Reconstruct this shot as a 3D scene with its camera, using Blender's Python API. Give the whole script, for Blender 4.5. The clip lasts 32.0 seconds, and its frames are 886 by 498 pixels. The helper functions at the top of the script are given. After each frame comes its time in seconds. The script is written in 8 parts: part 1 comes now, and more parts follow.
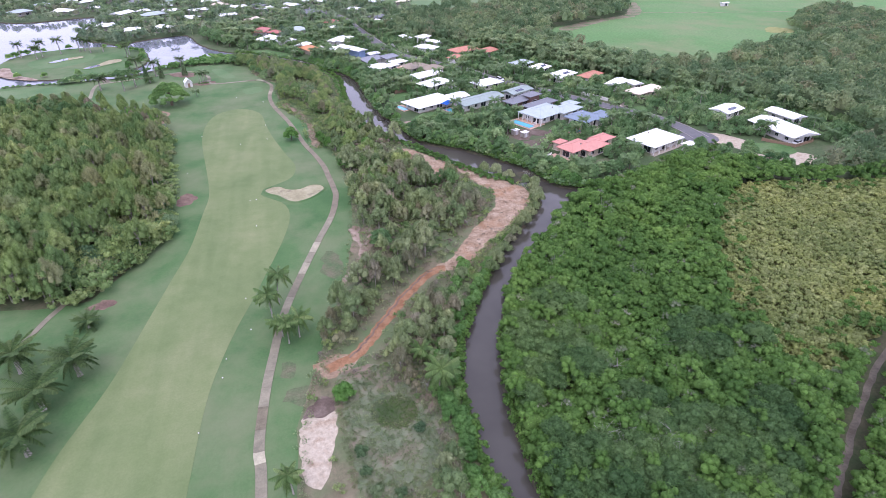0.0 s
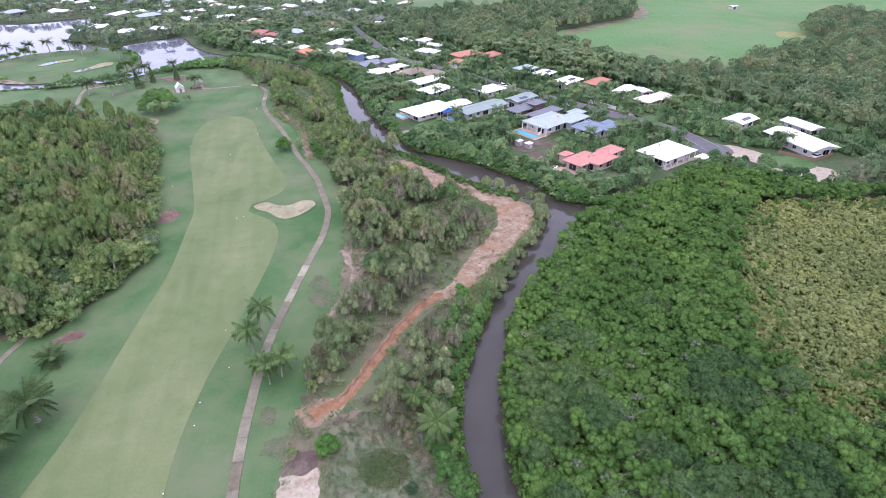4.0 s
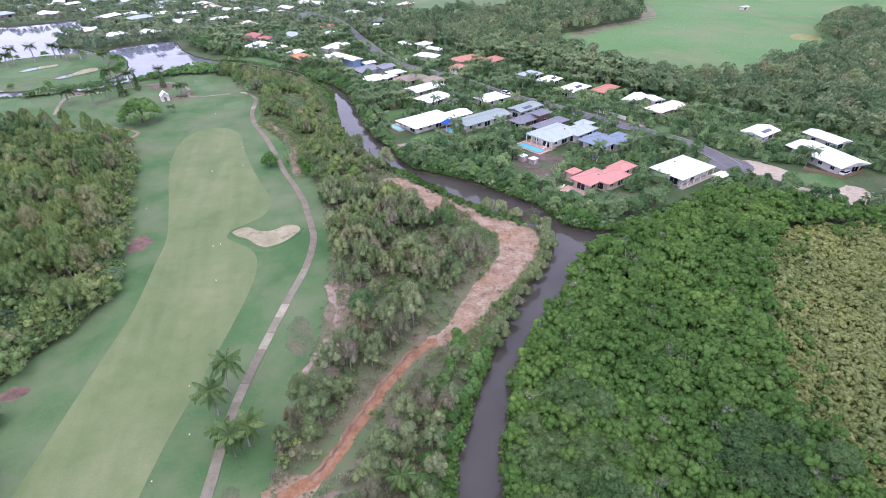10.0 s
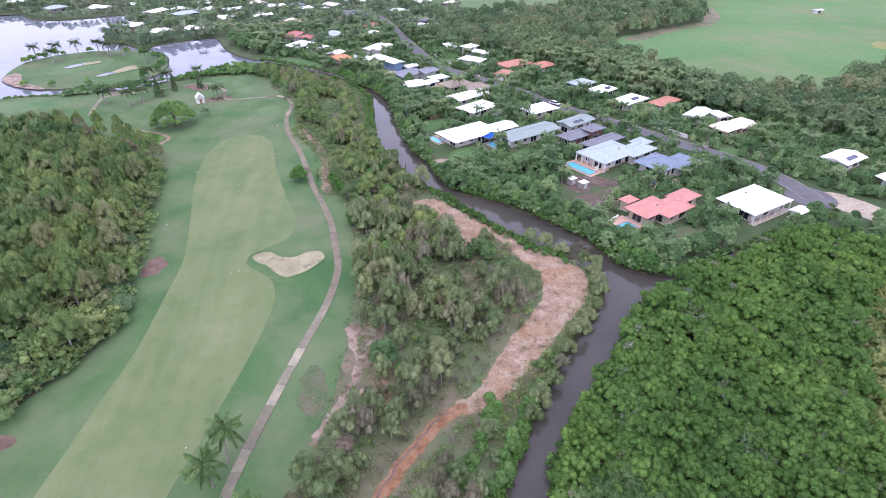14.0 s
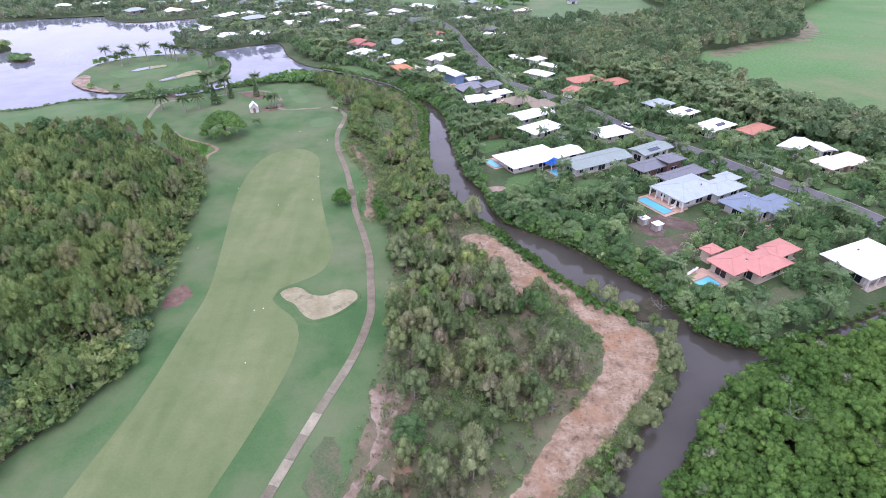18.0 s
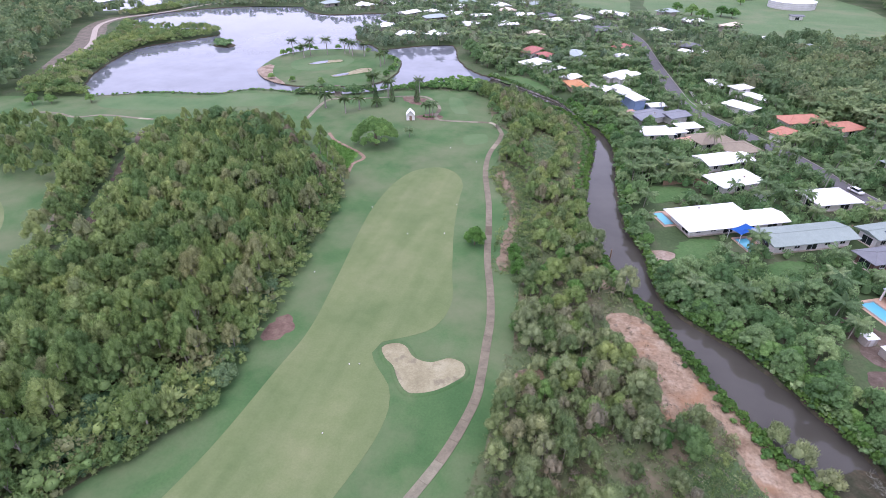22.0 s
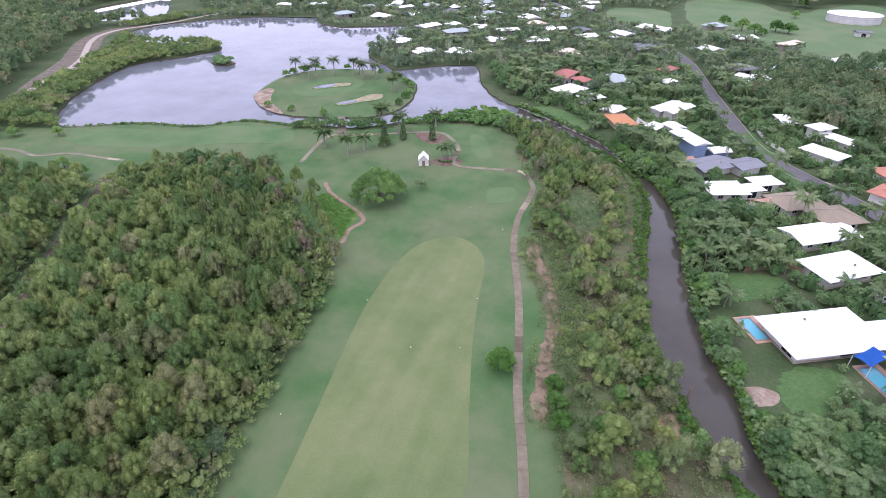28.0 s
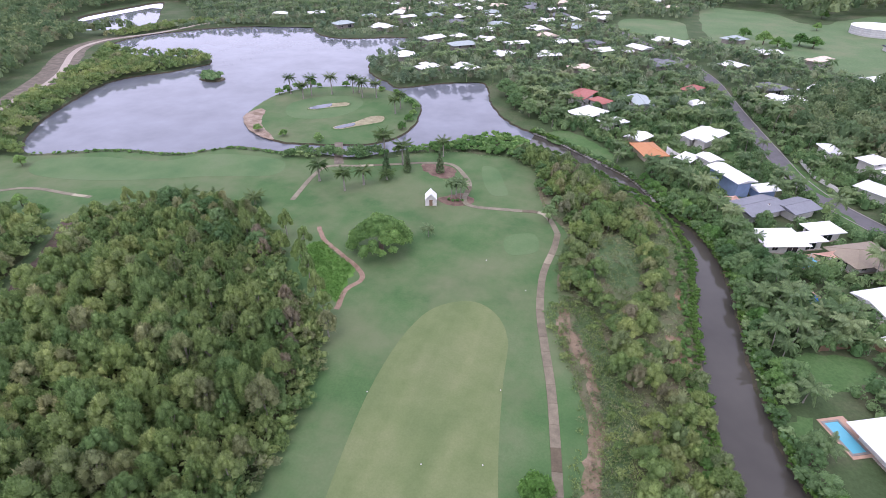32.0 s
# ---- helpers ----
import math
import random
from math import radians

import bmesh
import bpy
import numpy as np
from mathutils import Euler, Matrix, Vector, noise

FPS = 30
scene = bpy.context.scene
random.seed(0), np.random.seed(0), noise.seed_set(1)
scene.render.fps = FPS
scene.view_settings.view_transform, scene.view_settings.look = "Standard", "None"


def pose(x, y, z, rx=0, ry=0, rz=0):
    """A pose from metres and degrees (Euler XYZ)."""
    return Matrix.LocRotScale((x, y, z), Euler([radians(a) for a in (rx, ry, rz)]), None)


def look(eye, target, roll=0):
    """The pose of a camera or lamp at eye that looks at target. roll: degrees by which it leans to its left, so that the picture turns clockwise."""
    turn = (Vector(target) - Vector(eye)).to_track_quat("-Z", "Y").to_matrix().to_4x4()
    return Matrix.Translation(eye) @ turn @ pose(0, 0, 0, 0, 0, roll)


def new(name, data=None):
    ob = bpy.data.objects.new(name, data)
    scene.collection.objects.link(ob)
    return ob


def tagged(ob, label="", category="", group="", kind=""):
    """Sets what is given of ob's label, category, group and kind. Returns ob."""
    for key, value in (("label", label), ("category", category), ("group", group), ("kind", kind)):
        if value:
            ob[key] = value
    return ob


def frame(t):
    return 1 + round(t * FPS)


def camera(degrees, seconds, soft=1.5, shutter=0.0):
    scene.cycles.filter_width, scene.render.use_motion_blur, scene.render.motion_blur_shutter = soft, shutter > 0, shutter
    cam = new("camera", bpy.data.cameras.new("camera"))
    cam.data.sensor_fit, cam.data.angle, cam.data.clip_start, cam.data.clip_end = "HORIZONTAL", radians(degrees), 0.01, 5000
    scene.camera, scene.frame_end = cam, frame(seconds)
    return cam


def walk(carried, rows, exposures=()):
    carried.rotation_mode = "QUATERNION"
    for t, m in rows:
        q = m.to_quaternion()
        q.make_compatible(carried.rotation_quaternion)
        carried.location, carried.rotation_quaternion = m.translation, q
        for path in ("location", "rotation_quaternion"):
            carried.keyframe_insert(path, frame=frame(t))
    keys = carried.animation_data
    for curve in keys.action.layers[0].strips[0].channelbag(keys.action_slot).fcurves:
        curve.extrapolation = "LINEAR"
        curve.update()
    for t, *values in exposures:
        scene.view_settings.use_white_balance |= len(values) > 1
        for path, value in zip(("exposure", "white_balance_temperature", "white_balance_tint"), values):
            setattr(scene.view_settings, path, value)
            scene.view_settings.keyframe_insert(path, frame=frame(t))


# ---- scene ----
cam = camera(78.8, 32.0, soft=0.5)
PATH = [
    (0, (-8.186, -9.108, 74.869), (-7.761, -7.47, 73.802), 0.3),
    (1, (-7.233, -5.76, 74.733), (-6.811, -4.123, 73.665), 0.4),
    (1.5, (-6.779, -4.335, 74.593), (-6.358, -2.696, 73.528), 0.5),
    (2, (-6.523, -2.929, 74.471), (-6.101, -1.289, 73.407), 0.5),
    (2.5, (-5.928, -1.58, 74.388), (-5.507, 0.061, 73.324), 0.4),
    (3, (-5.328, -0.257, 74.446), (-4.91, 1.384, 73.381), 0.4),
    (3.5, (-4.886, 0.845, 74.628), (-4.467, 2.485, 73.562), 0.5),
    (5.5, (-2.905, 5.177, 74.541), (-2.492, 6.818, 73.474), 0.5),
    (6, (-2.447, 6.182, 74.509), (-2.035, 7.822, 73.442), 0.4),
    (6.5, (-2.067, 7.429, 74.311), (-1.655, 9.071, 73.246), 0.5),
    (7, (-1.605, 8.627, 74.253), (-1.194, 10.268, 73.187), 0.5),
    (7.5, (-1.19, 9.889, 74.198), (-0.781, 11.531, 73.133), 0.5),
    (8, (-0.788, 11.323, 74.135), (-0.379, 12.965, 73.068), 0.4),
    (8.5, (-0.262, 12.644, 74.112), (0.147, 14.285, 73.045), 0.4),
    (9, (0.435, 14.057, 74.129), (0.841, 15.697, 73.06), 0.2),
    (9.5, (0.786, 15.562, 74.272), (1.192, 17.203, 73.203), 0.4),
    (10, (1.153, 17.189, 74.402), (1.56, 18.829, 73.332), 0.4),
    (11, (1.959, 20.994, 74.498), (2.367, 22.632, 73.424), 0.4),
    (12, (3.136, 25.161, 74.688), (3.541, 26.796, 73.611), 0.3),
    (12.5, (3.705, 27.016, 74.726), (4.1, 28.654, 73.649), 0.3),
    (13, (4.395, 28.812, 74.693), (4.743, 30.462, 73.616), 0.1),
    (13.5, (4.704, 31.579, 74.987), (5.012, 33.232, 73.905), 0.3),
    (14, (5.217, 34.122, 75.256), (5.486, 35.78, 74.17), 0.4),
    (14.5, (5.814, 36.349, 75.432), (6.05, 38.01, 74.344), 0.4),
    (15, (6.465, 38.549, 75.489), (6.665, 40.216, 74.402), 0.3),
    (15.5, (7.09, 40.826, 75.41), (7.256, 42.498, 74.325), 0.3),
    (17.5, (9.252, 49.8, 74.771), (9.323, 51.484, 73.695), 0.2),
    (18, (9.644, 52.337, 74.819), (9.706, 54.022, 73.744), 0.1),
    (18.5, (9.802, 55.16, 75.008), (9.861, 56.844, 73.931), 0.1),
    (19, (9.752, 58.149, 75.272), (9.765, 59.833, 74.193), 0.2),
    (19.5, (9.906, 61.019, 75.238), (9.812, 62.7, 74.16), 0.2),
    (20, (10.14, 64.118, 75.225), (9.962, 65.793, 74.147), 0.2),
    (20.5, (10.251, 67.586, 75.231), (10.007, 69.252, 74.151), 0.3),
    (21, (10.372, 71.292, 75.288), (10.055, 72.944, 74.206), 0.2),
    (21.5, (10.477, 74.826, 75.31), (10.079, 76.46, 74.227), 0.1),
    (22, (10.371, 78.221, 75.388), (9.901, 79.836, 74.305), 0.1),
    (22.5, (10.131, 81.777, 75.325), (9.635, 83.385, 74.244), -0.0),
    (23, (9.659, 85.434, 75.4), (9.15, 87.037, 74.318), -0.1),
    (23.5, (9.078, 88.999, 75.474), (8.56, 90.599, 74.391), -0.1),
    (24, (8.354, 92.585, 75.549), (7.83, 94.182, 74.467), -0.2),
    (24.5, (7.508, 96.11, 75.583), (6.98, 97.707, 74.501), -0.2),
    (25, (6.551, 99.796, 75.574), (6.019, 101.391, 74.491), -0.2),
    (25.5, (5.546, 103.201, 75.655), (5.012, 104.796, 74.573), -0.2),
    (27.5, (0.054, 116.708, 75.931), (-0.481, 118.304, 74.851), -0.0),
    (28, (-1.488, 119.914, 75.895), (-2.024, 121.511, 74.817), -0.0),
    (28.5, (-3.018, 122.981, 75.872), (-3.554, 124.579, 74.795), -0.0),
    (29, (-4.493, 126.045, 75.914), (-5.03, 127.643, 74.838), -0.0),
    (29.5, (-5.964, 129.058, 75.849), (-6.5, 130.658, 74.775), -0.0),
    (30, (-7.434, 132.043, 75.885), (-7.97, 133.643, 74.813), 0.1),
    (30.5, (-8.853, 134.844, 75.97), (-9.389, 136.446, 74.899), 0.1),
    (31, (-10.192, 137.674, 76.172), (-10.727, 139.276, 75.101), 0.2),
    (31.5, (-11.582, 140.63, 76.106), (-12.117, 142.235, 75.039), 0.3),
    (32, (-13.005, 143.751, 76.071), (-13.539, 145.357, 75.004), 0.3),
]
# the picture starts a little brighter and bluer than it ends
TINTS = [(0.0, 0.58, 5880, 21), (13.0, 0.59, 5830, 21), (20.0, 0.53, 5930, 20), (26.0, 0.45, 6060, 19), (32.0, 0.36, 6180, 18)]
walk(cam, [(t, look(eye, target, roll)) for t, eye, target, roll in PATH], TINTS)

# ---- overcast daylight ----
world = bpy.data.worlds.new("overcast_sky")
scene.world = world
world.use_nodes = True
wt = world.node_tree
wt.nodes.clear()
sky = wt.nodes.new("ShaderNodeTexSky")
sky.sky_type = "NISHITA"
sky.sun_disc = False
sky.sun_elevation, sky.sun_rotation = radians(58), radians(200)
sky.air_density, sky.dust_density, sky.ozone_density = 1.0, 4.0, 1.0
cloud = wt.nodes.new("ShaderNodeMix")
cloud.data_type = "RGBA"
cloud.inputs[0].default_value = 0.8
cloud.inputs[7].default_value = (8.45, 8.3, 10.2, 1)
bg = wt.nodes.new("ShaderNodeBackground")
bg.inputs[1].default_value = 0.17
wo = wt.nodes.new("ShaderNodeOutputWorld")
wt.links.new(sky.outputs[0], cloud.inputs[6])
wt.links.new(cloud.outputs[2], bg.inputs[0])
wt.links.new(bg.outputs[0], wo.inputs[0])
sun = new("sun", bpy.data.lights.new("sun", "SUN"))
sun.data.energy, sun.data.angle, sun.data.color = 0.7, radians(25), (1.0, 0.96, 0.9)
sun.matrix_world = look((0, 0, 300), (18, 55, 180))



# ---- materials ----
def material(name, rough=0.8, metal=0.0, spec=0.3):
    m = bpy.data.materials.new(name)
    m.use_nodes = True
    p = m.node_tree.nodes["Principled BSDF"]
    p.inputs["Roughness"].default_value = rough
    p.inputs["Metallic"].default_value = metal
    p.inputs["Specular IOR Level"].default_value = spec
    return m, m.node_tree, p


def place_coords(nt):
    return nt.nodes.new("ShaderNodeNewGeometry").outputs["Position"]


def noise_node(nt, scale, detail=4.0, rough=0.6, stretch=None):
    n = nt.nodes.new("ShaderNodeTexNoise")
    n.inputs["Scale"].default_value = scale
    n.inputs["Detail"].default_value = detail
    n.inputs["Roughness"].default_value = rough
    if stretch:
        mp = nt.nodes.new("ShaderNodeMapping")
        mp.inputs["Scale"].default_value = stretch
        nt.links.new(place_coords(nt), mp.inputs["Vector"])
        nt.links.new(mp.outputs[0], n.inputs["Vector"])
    else:
        nt.links.new(place_coords(nt), n.inputs["Vector"])
    return n.outputs["Fac"]


def ramp(nt, fac, stops):
    r = nt.nodes.new("ShaderNodeValToRGB")
    e = r.color_ramp.elements
    while len(e) < len(stops):
        e.new(0.5)
    for el, (pos, col) in zip(e, stops):
        el.position, el.color = pos, (*col, 1)
    nt.links.new(fac, r.inputs[0])
    return r.outputs[0]


def blend(nt, fac, a, b, mode="MIX"):
    m = nt.nodes.new("ShaderNodeMix")
    m.data_type, m.blend_type = "RGBA", mode
    for sock, v in ((0, fac), (6, a), (7, b)):
        if isinstance(v, (int, float)):
            m.inputs[sock].default_value = v
        elif isinstance(v, tuple):
            m.inputs[sock].default_value = (*v, 1)
        else:
            nt.links.new(v, m.inputs[sock])
    return m.outputs[2]


def bump(nt, p, height, strength, dist):
    b = nt.nodes.new("ShaderNodeBump")
    b.inputs["Strength"].default_value, b.inputs["Distance"].default_value = strength, dist
    nt.links.new(height, b.inputs["Height"])
    nt.links.new(b.outputs[0], p.inputs["Normal"])


def ground_mat(name, low, mid, high, big, small, patch=None, patch_scale=0.03, patch_at=(0.52, 0.66), rough=0.9, bumpy=0.3, grain=0.55):
    """Soil or turf: three tones by a coarse noise, speckled by a fine one slightly blued for haze, with drifts of
    another tone.
    """
    m, nt, p = material(name, rough, spec=0.15)
    c = ramp(nt, noise_node(nt, big, 6), [(0.32, low), (0.5, mid), (0.68, high)])
    fine = noise_node(nt, small, 5, 0.7)
    # the speckle leans a little to blue, a trace of painted haze
    c = blend(nt, grain, c, ramp(nt, fine, [(0.25, (0.5, 0.5, 0.52)), (0.75, (1.5, 1.5, 1.56))]), "MULTIPLY")
    if patch:
        f = ramp(nt, noise_node(nt, patch_scale, 5, 0.65), [(patch_at[0], (0, 0, 0)), (patch_at[1], (1, 1, 1))])
        c = blend(nt, f, c, patch)
    nt.links.new(c, p.inputs["Base Color"])
    bump(nt, p, fine, bumpy, 0.15)
    return m


def leaf_mat(name, dark, mid, light, rough=0.65, spec=0.17, odd=None):
    """Leaves: tone by tree, by place and by leaf, with the blue of haze in the tone by place."""
    dark, mid, light = ((c[0], c[1] * 0.95, c[2]) for c in (dark, mid, light))
    m, nt, p = material(name, rough, spec=spec)
    info = nt.nodes.new("ShaderNodeObjectInfo").outputs["Random"]
    at = nt.nodes.new("ShaderNodeAttribute")
    at.attribute_name = "tint"
    isl = nt.nodes.new("ShaderNodeNewGeometry").outputs["Random Per Island"]
    add = nt.nodes.new("ShaderNodeMath")
    add.operation = "ADD"
    nt.links.new(info, add.inputs[0])
    nt.links.new(at.outputs["Fac"], add.inputs[1])
    mod = nt.nodes.new("ShaderNodeMath")
    mod.operation = "FRACT"
    nt.links.new(add.outputs[0], mod.inputs[0])
    tree = ramp(nt, mod.outputs[0], [(0.0, dark), (0.45, mid), (0.76, light), (0.86, mid), (0.93, odd or mid)])
    leaf = ramp(nt, isl, [(0.0, (0.76, 0.77, 0.76)), (0.55, (1.0, 1.0, 1.0)), (1.0, (1.28, 1.25, 1.22))])
    c = blend(nt, 1.0, tree, leaf, "MULTIPLY")
    c = blend(nt, 0.45, c, ramp(nt, noise_node(nt, 2.6, 3, 0.7), [(0.3, (0.55, 0.58, 0.55)), (0.7, (1.4, 1.36, 1.3))]), "MULTIPLY")
    # broad drifts of tone; their extra blue is haze put into the leaf colour
    c = blend(nt, 1.0, c, ramp(nt, noise_node(nt, 0.045, 4, 0.6), [(0.3, (0.72, 0.8, 0.9)), (0.5, (1.0, 1.02, 1.15)), (0.7, (1.25, 1.18, 1.24))]), "MULTIPLY")
    c = blend(nt, 0.5, c, ramp(nt, noise_node(nt, 0.35, 3), [(0.3, (0.65, 0.7, 0.7)), (0.7, (1.35, 1.3, 1.2))]), "MULTIPLY")
    nt.links.new(c, p.inputs["Base Color"])
    thin = nt.nodes.new("ShaderNodeBsdfTranslucent")
    nt.links.new(c, thin.inputs[0])
    both = nt.nodes.new("ShaderNodeMixShader")
    both.inputs[0].default_value = 0.4
    nt.links.new(p.outputs[0], both.inputs[1])
    nt.links.new(thin.outputs[0], both.inputs[2])
    nt.links.new(both.outputs[0], nt.nodes["Material Output"].inputs[0])
    return m


def plain_mat(name, col, rough=0.6, metal=0.0, vary=0.25, scale=0.8, spec=0.3, random=0.0):
    """Paint, metal, concrete: one tone with stains and fine wear."""
    m, nt, p = material(name, rough, metal, spec)
    c = blend(nt, vary, col, ramp(nt, noise_node(nt, scale, 5, 0.65), [(0.3, tuple(v * 0.45 for v in col)), (0.65, col)]))
    c = blend(nt, vary * 0.6, c, ramp(nt, noise_node(nt, scale * 9, 3), [(0.3, (0.6, 0.6, 0.6)), (0.7, (1.25, 1.25, 1.25))]), "MULTIPLY")
    if random:
        info = nt.nodes.new("ShaderNodeObjectInfo").outputs["Random"]
        c = blend(nt, 1.0, c, ramp(nt, info, [(0.0, (1 - random,) * 3), (1.0, (1 + random,) * 3)]), "MULTIPLY")
    nt.links.new(c, p.inputs["Base Color"])
    return m


def roof_mat(name, col, rough=0.6):
    """Sheet roofing: dirt streaks over fine ribs."""
    m, nt, p = material(name, rough, spec=0.15)
    c = blend(nt, 0.5, col, ramp(nt, noise_node(nt, 0.5, 5, 0.7), [(0.3, tuple(v * 0.7 for v in col)), (0.65, col)]))
    c = blend(nt, 0.35, c, ramp(nt, noise_node(nt, 5, 4), [(0.3, (0.7, 0.7, 0.7)), (0.7, (1.15, 1.15, 1.15))]), "MULTIPLY")
    nt.links.new(c, p.inputs["Base Color"])
    tc = nt.nodes.new("ShaderNodeTexCoord").outputs["Object"]
    w = nt.nodes.new("ShaderNodeTexWave")
    w.inputs["Scale"].default_value = 1.0
    nt.links.new(tc, w.inputs["Vector"])
    bump(nt, p, w.outputs["Fac"], 0.25, 0.05)
    return m


def water_mat(name, col, rough, ripple):
    m, nt, p = material(name, rough, spec=0.5)
    p.inputs["IOR"].default_value = 1.33
    c = ramp(nt, noise_node(nt, 0.05, 4), [(0.3, tuple(v * 0.8 for v in col)), (0.7, tuple(v * 1.2 for v in col))])
    nt.links.new(c, p.inputs["Base Color"])
    bump(nt, p, noise_node(nt, 1.2, 3), ripple, 0.1)
    return m


M = {}
M["scrub_floor"] = ground_mat("scrub_floor", (0.098, 0.105, 0.055), (0.142, 0.128, 0.078), (0.195, 0.152, 0.105), 0.14, 1.6, (0.098, 0.132, 0.06), 0.05, (0.42, 0.58))
M["forest_floor"] = ground_mat("forest_floor", (0.05, 0.0712, 0.03), (0.075, 0.0855, 0.042), (0.11, 0.1, 0.06), 0.15, 1.5)
M["yard"] = ground_mat("yard", (0.045, 0.0712, 0.028), (0.06, 0.0912, 0.037), (0.1, 0.105, 0.06), 0.06, 1.2, (0.13, 0.105, 0.075), 0.04, (0.6, 0.72))
M["lawn"] = ground_mat("lawn", (0.055, 0.1121, 0.035), (0.075, 0.1377, 0.046), (0.1, 0.1472, 0.062), 0.12, 1.5)
M["rough"] = ground_mat("rough", (0.05, 0.108, 0.037), (0.07, 0.13, 0.047), (0.102, 0.147, 0.066), 0.06, 2.2, (0.142, 0.158, 0.086), 0.04, (0.43, 0.74), bumpy=0.15, grain=0.28)
M["semi"] = ground_mat("semi_rough", (0.075, 0.1377, 0.055), (0.1, 0.1568, 0.067), (0.12, 0.1662, 0.08), 0.06, 2.2, bumpy=0.15, grain=0.28)
M["pasture"] = ground_mat("pasture", (0.08, 0.162, 0.052), (0.098, 0.188, 0.064), (0.128, 0.192, 0.078), 0.012, 0.6, (0.165, 0.182, 0.09), 0.015, (0.5, 0.72))
M["field_grass"] = ground_mat("field_grass", (0.085, 0.1425, 0.06), (0.105, 0.1634, 0.072), (0.13, 0.1757, 0.085), 0.03, 0.8, (0.16, 0.18, 0.1), 0.02, (0.5, 0.7))
M["sand"] = ground_mat("sand", (0.21, 0.188, 0.11), (0.27, 0.246, 0.148), (0.33, 0.305, 0.195), 0.25, 3.0, (0.19, 0.168, 0.11), 0.35, (0.54, 0.66), bumpy=0.4, grain=0.35)
M["pale_sand"] = ground_mat("pale_sand", (0.3, 0.25, 0.175), (0.375, 0.325, 0.24), (0.25, 0.19, 0.125), 0.4, 1.4, bumpy=0.6)
M["tan_sand"] = ground_mat("tan_sand", (0.21, 0.155, 0.11), (0.28, 0.22, 0.165), (0.34, 0.28, 0.22), 0.3, 1.4, (0.18, 0.135, 0.095), 0.2, (0.5, 0.62), bumpy=0.6)
M["earth"] = ground_mat("earth", (0.18, 0.122, 0.077), (0.268, 0.196, 0.128), (0.335, 0.265, 0.187), 0.35, 1.5, (0.255, 0.148, 0.08), 0.08, (0.52, 0.66), bumpy=0.9, grain=0.7)
M["dry_soil"] = ground_mat("dry_soil", (0.14, 0.105, 0.068), (0.205, 0.155, 0.1), (0.26, 0.2, 0.14), 0.3, 1.8, (0.1, 0.135, 0.06), 0.2, (0.56, 0.68), bumpy=0.7)
M["red_earth"] = ground_mat("red_earth", (0.16, 0.078, 0.038), (0.24, 0.128, 0.066), (0.28, 0.175, 0.105), 0.5, 1.8, bumpy=0.8)
M["mulch"] = ground_mat("mulch", (0.1, 0.066, 0.05), (0.15, 0.1, 0.076), (0.18, 0.135, 0.095), 0.4, 3.0)
M["soil"] = ground_mat("soil", (0.075, 0.055, 0.042), (0.11, 0.082, 0.064), (0.16, 0.125, 0.1), 0.3, 2.0, (0.08, 0.1, 0.045), 0.12, (0.55, 0.68))
M["olive_floor"] = ground_mat("olive_floor", (0.17, 0.18, 0.058), (0.21, 0.215, 0.078), (0.245, 0.23, 0.105), 0.3, 2.0)
M["herb"] = ground_mat("herb", (0.085, 0.1187, 0.06), (0.125, 0.1472, 0.085), (0.17, 0.175, 0.11), 0.3, 1.6, (0.2, 0.155, 0.115), 0.1, (0.5, 0.64))
M["bank"] = ground_mat("bank", (0.035, 0.04, 0.022), (0.055, 0.052, 0.032), (0.085, 0.066, 0.045), 0.5, 2.5)
M["meadow"] = ground_mat("meadow", (0.07, 0.1187, 0.05), (0.1, 0.1472, 0.065), (0.14, 0.1615, 0.085), 0.25, 2.4, (0.06, 0.1045, 0.04), 0.12, (0.5, 0.65), bumpy=0.8)
M["worn"] = ground_mat("worn_turf", (0.07, 0.108, 0.046), (0.095, 0.112, 0.057), (0.125, 0.118, 0.072), 0.3, 2.0)
M["dry_grass"] = ground_mat("dry_grass", (0.15, 0.14, 0.08), (0.2, 0.165, 0.115), (0.26, 0.2, 0.15), 0.3, 2.2, (0.09, 0.14, 0.055), 0.15, (0.46, 0.6), bumpy=0.5)
M["gravel"] = ground_mat("gravel", (0.105, 0.09, 0.068), (0.15, 0.13, 0.1), (0.2, 0.172, 0.135), 0.3, 2.5)

# Mown turf: pale stripes lie along the fairway.
m, nt, p = material("fairway", 0.9, spec=0.15)
c = ramp(nt, noise_node(nt, 0.045, 6), [(0.3, (0.109, 0.148, 0.06)), (0.5, (0.136, 0.171, 0.073)), (0.7, (0.162, 0.187, 0.088))])
st = noise_node(nt, 0.16, 2, 0.5, (1.0, 0.16, 1.0))
c = blend(nt, 0.4, c, ramp(nt, st, [(0.35, (0.8, 0.86, 0.8)), (0.65, (1.2, 1.12, 1.15))]), "MULTIPLY")
fine = noise_node(nt, 2.5, 4, 0.7)
c = blend(nt, 0.18, c, ramp(nt, fine, [(0.3, (0.6, 0.6, 0.6)), (0.7, (1.4, 1.4, 1.4))]), "MULTIPLY")
c = blend(nt, 0.5, c, ramp(nt, noise_node(nt, 0.22, 5, 0.65), [(0.35, (0.84, 0.9, 0.84)), (0.65, (1.14, 1.08, 1.16))]), "MULTIPLY")
mow = noise_node(nt, 0.4, 1, 0.4, (1.0, 0.06, 1.0))
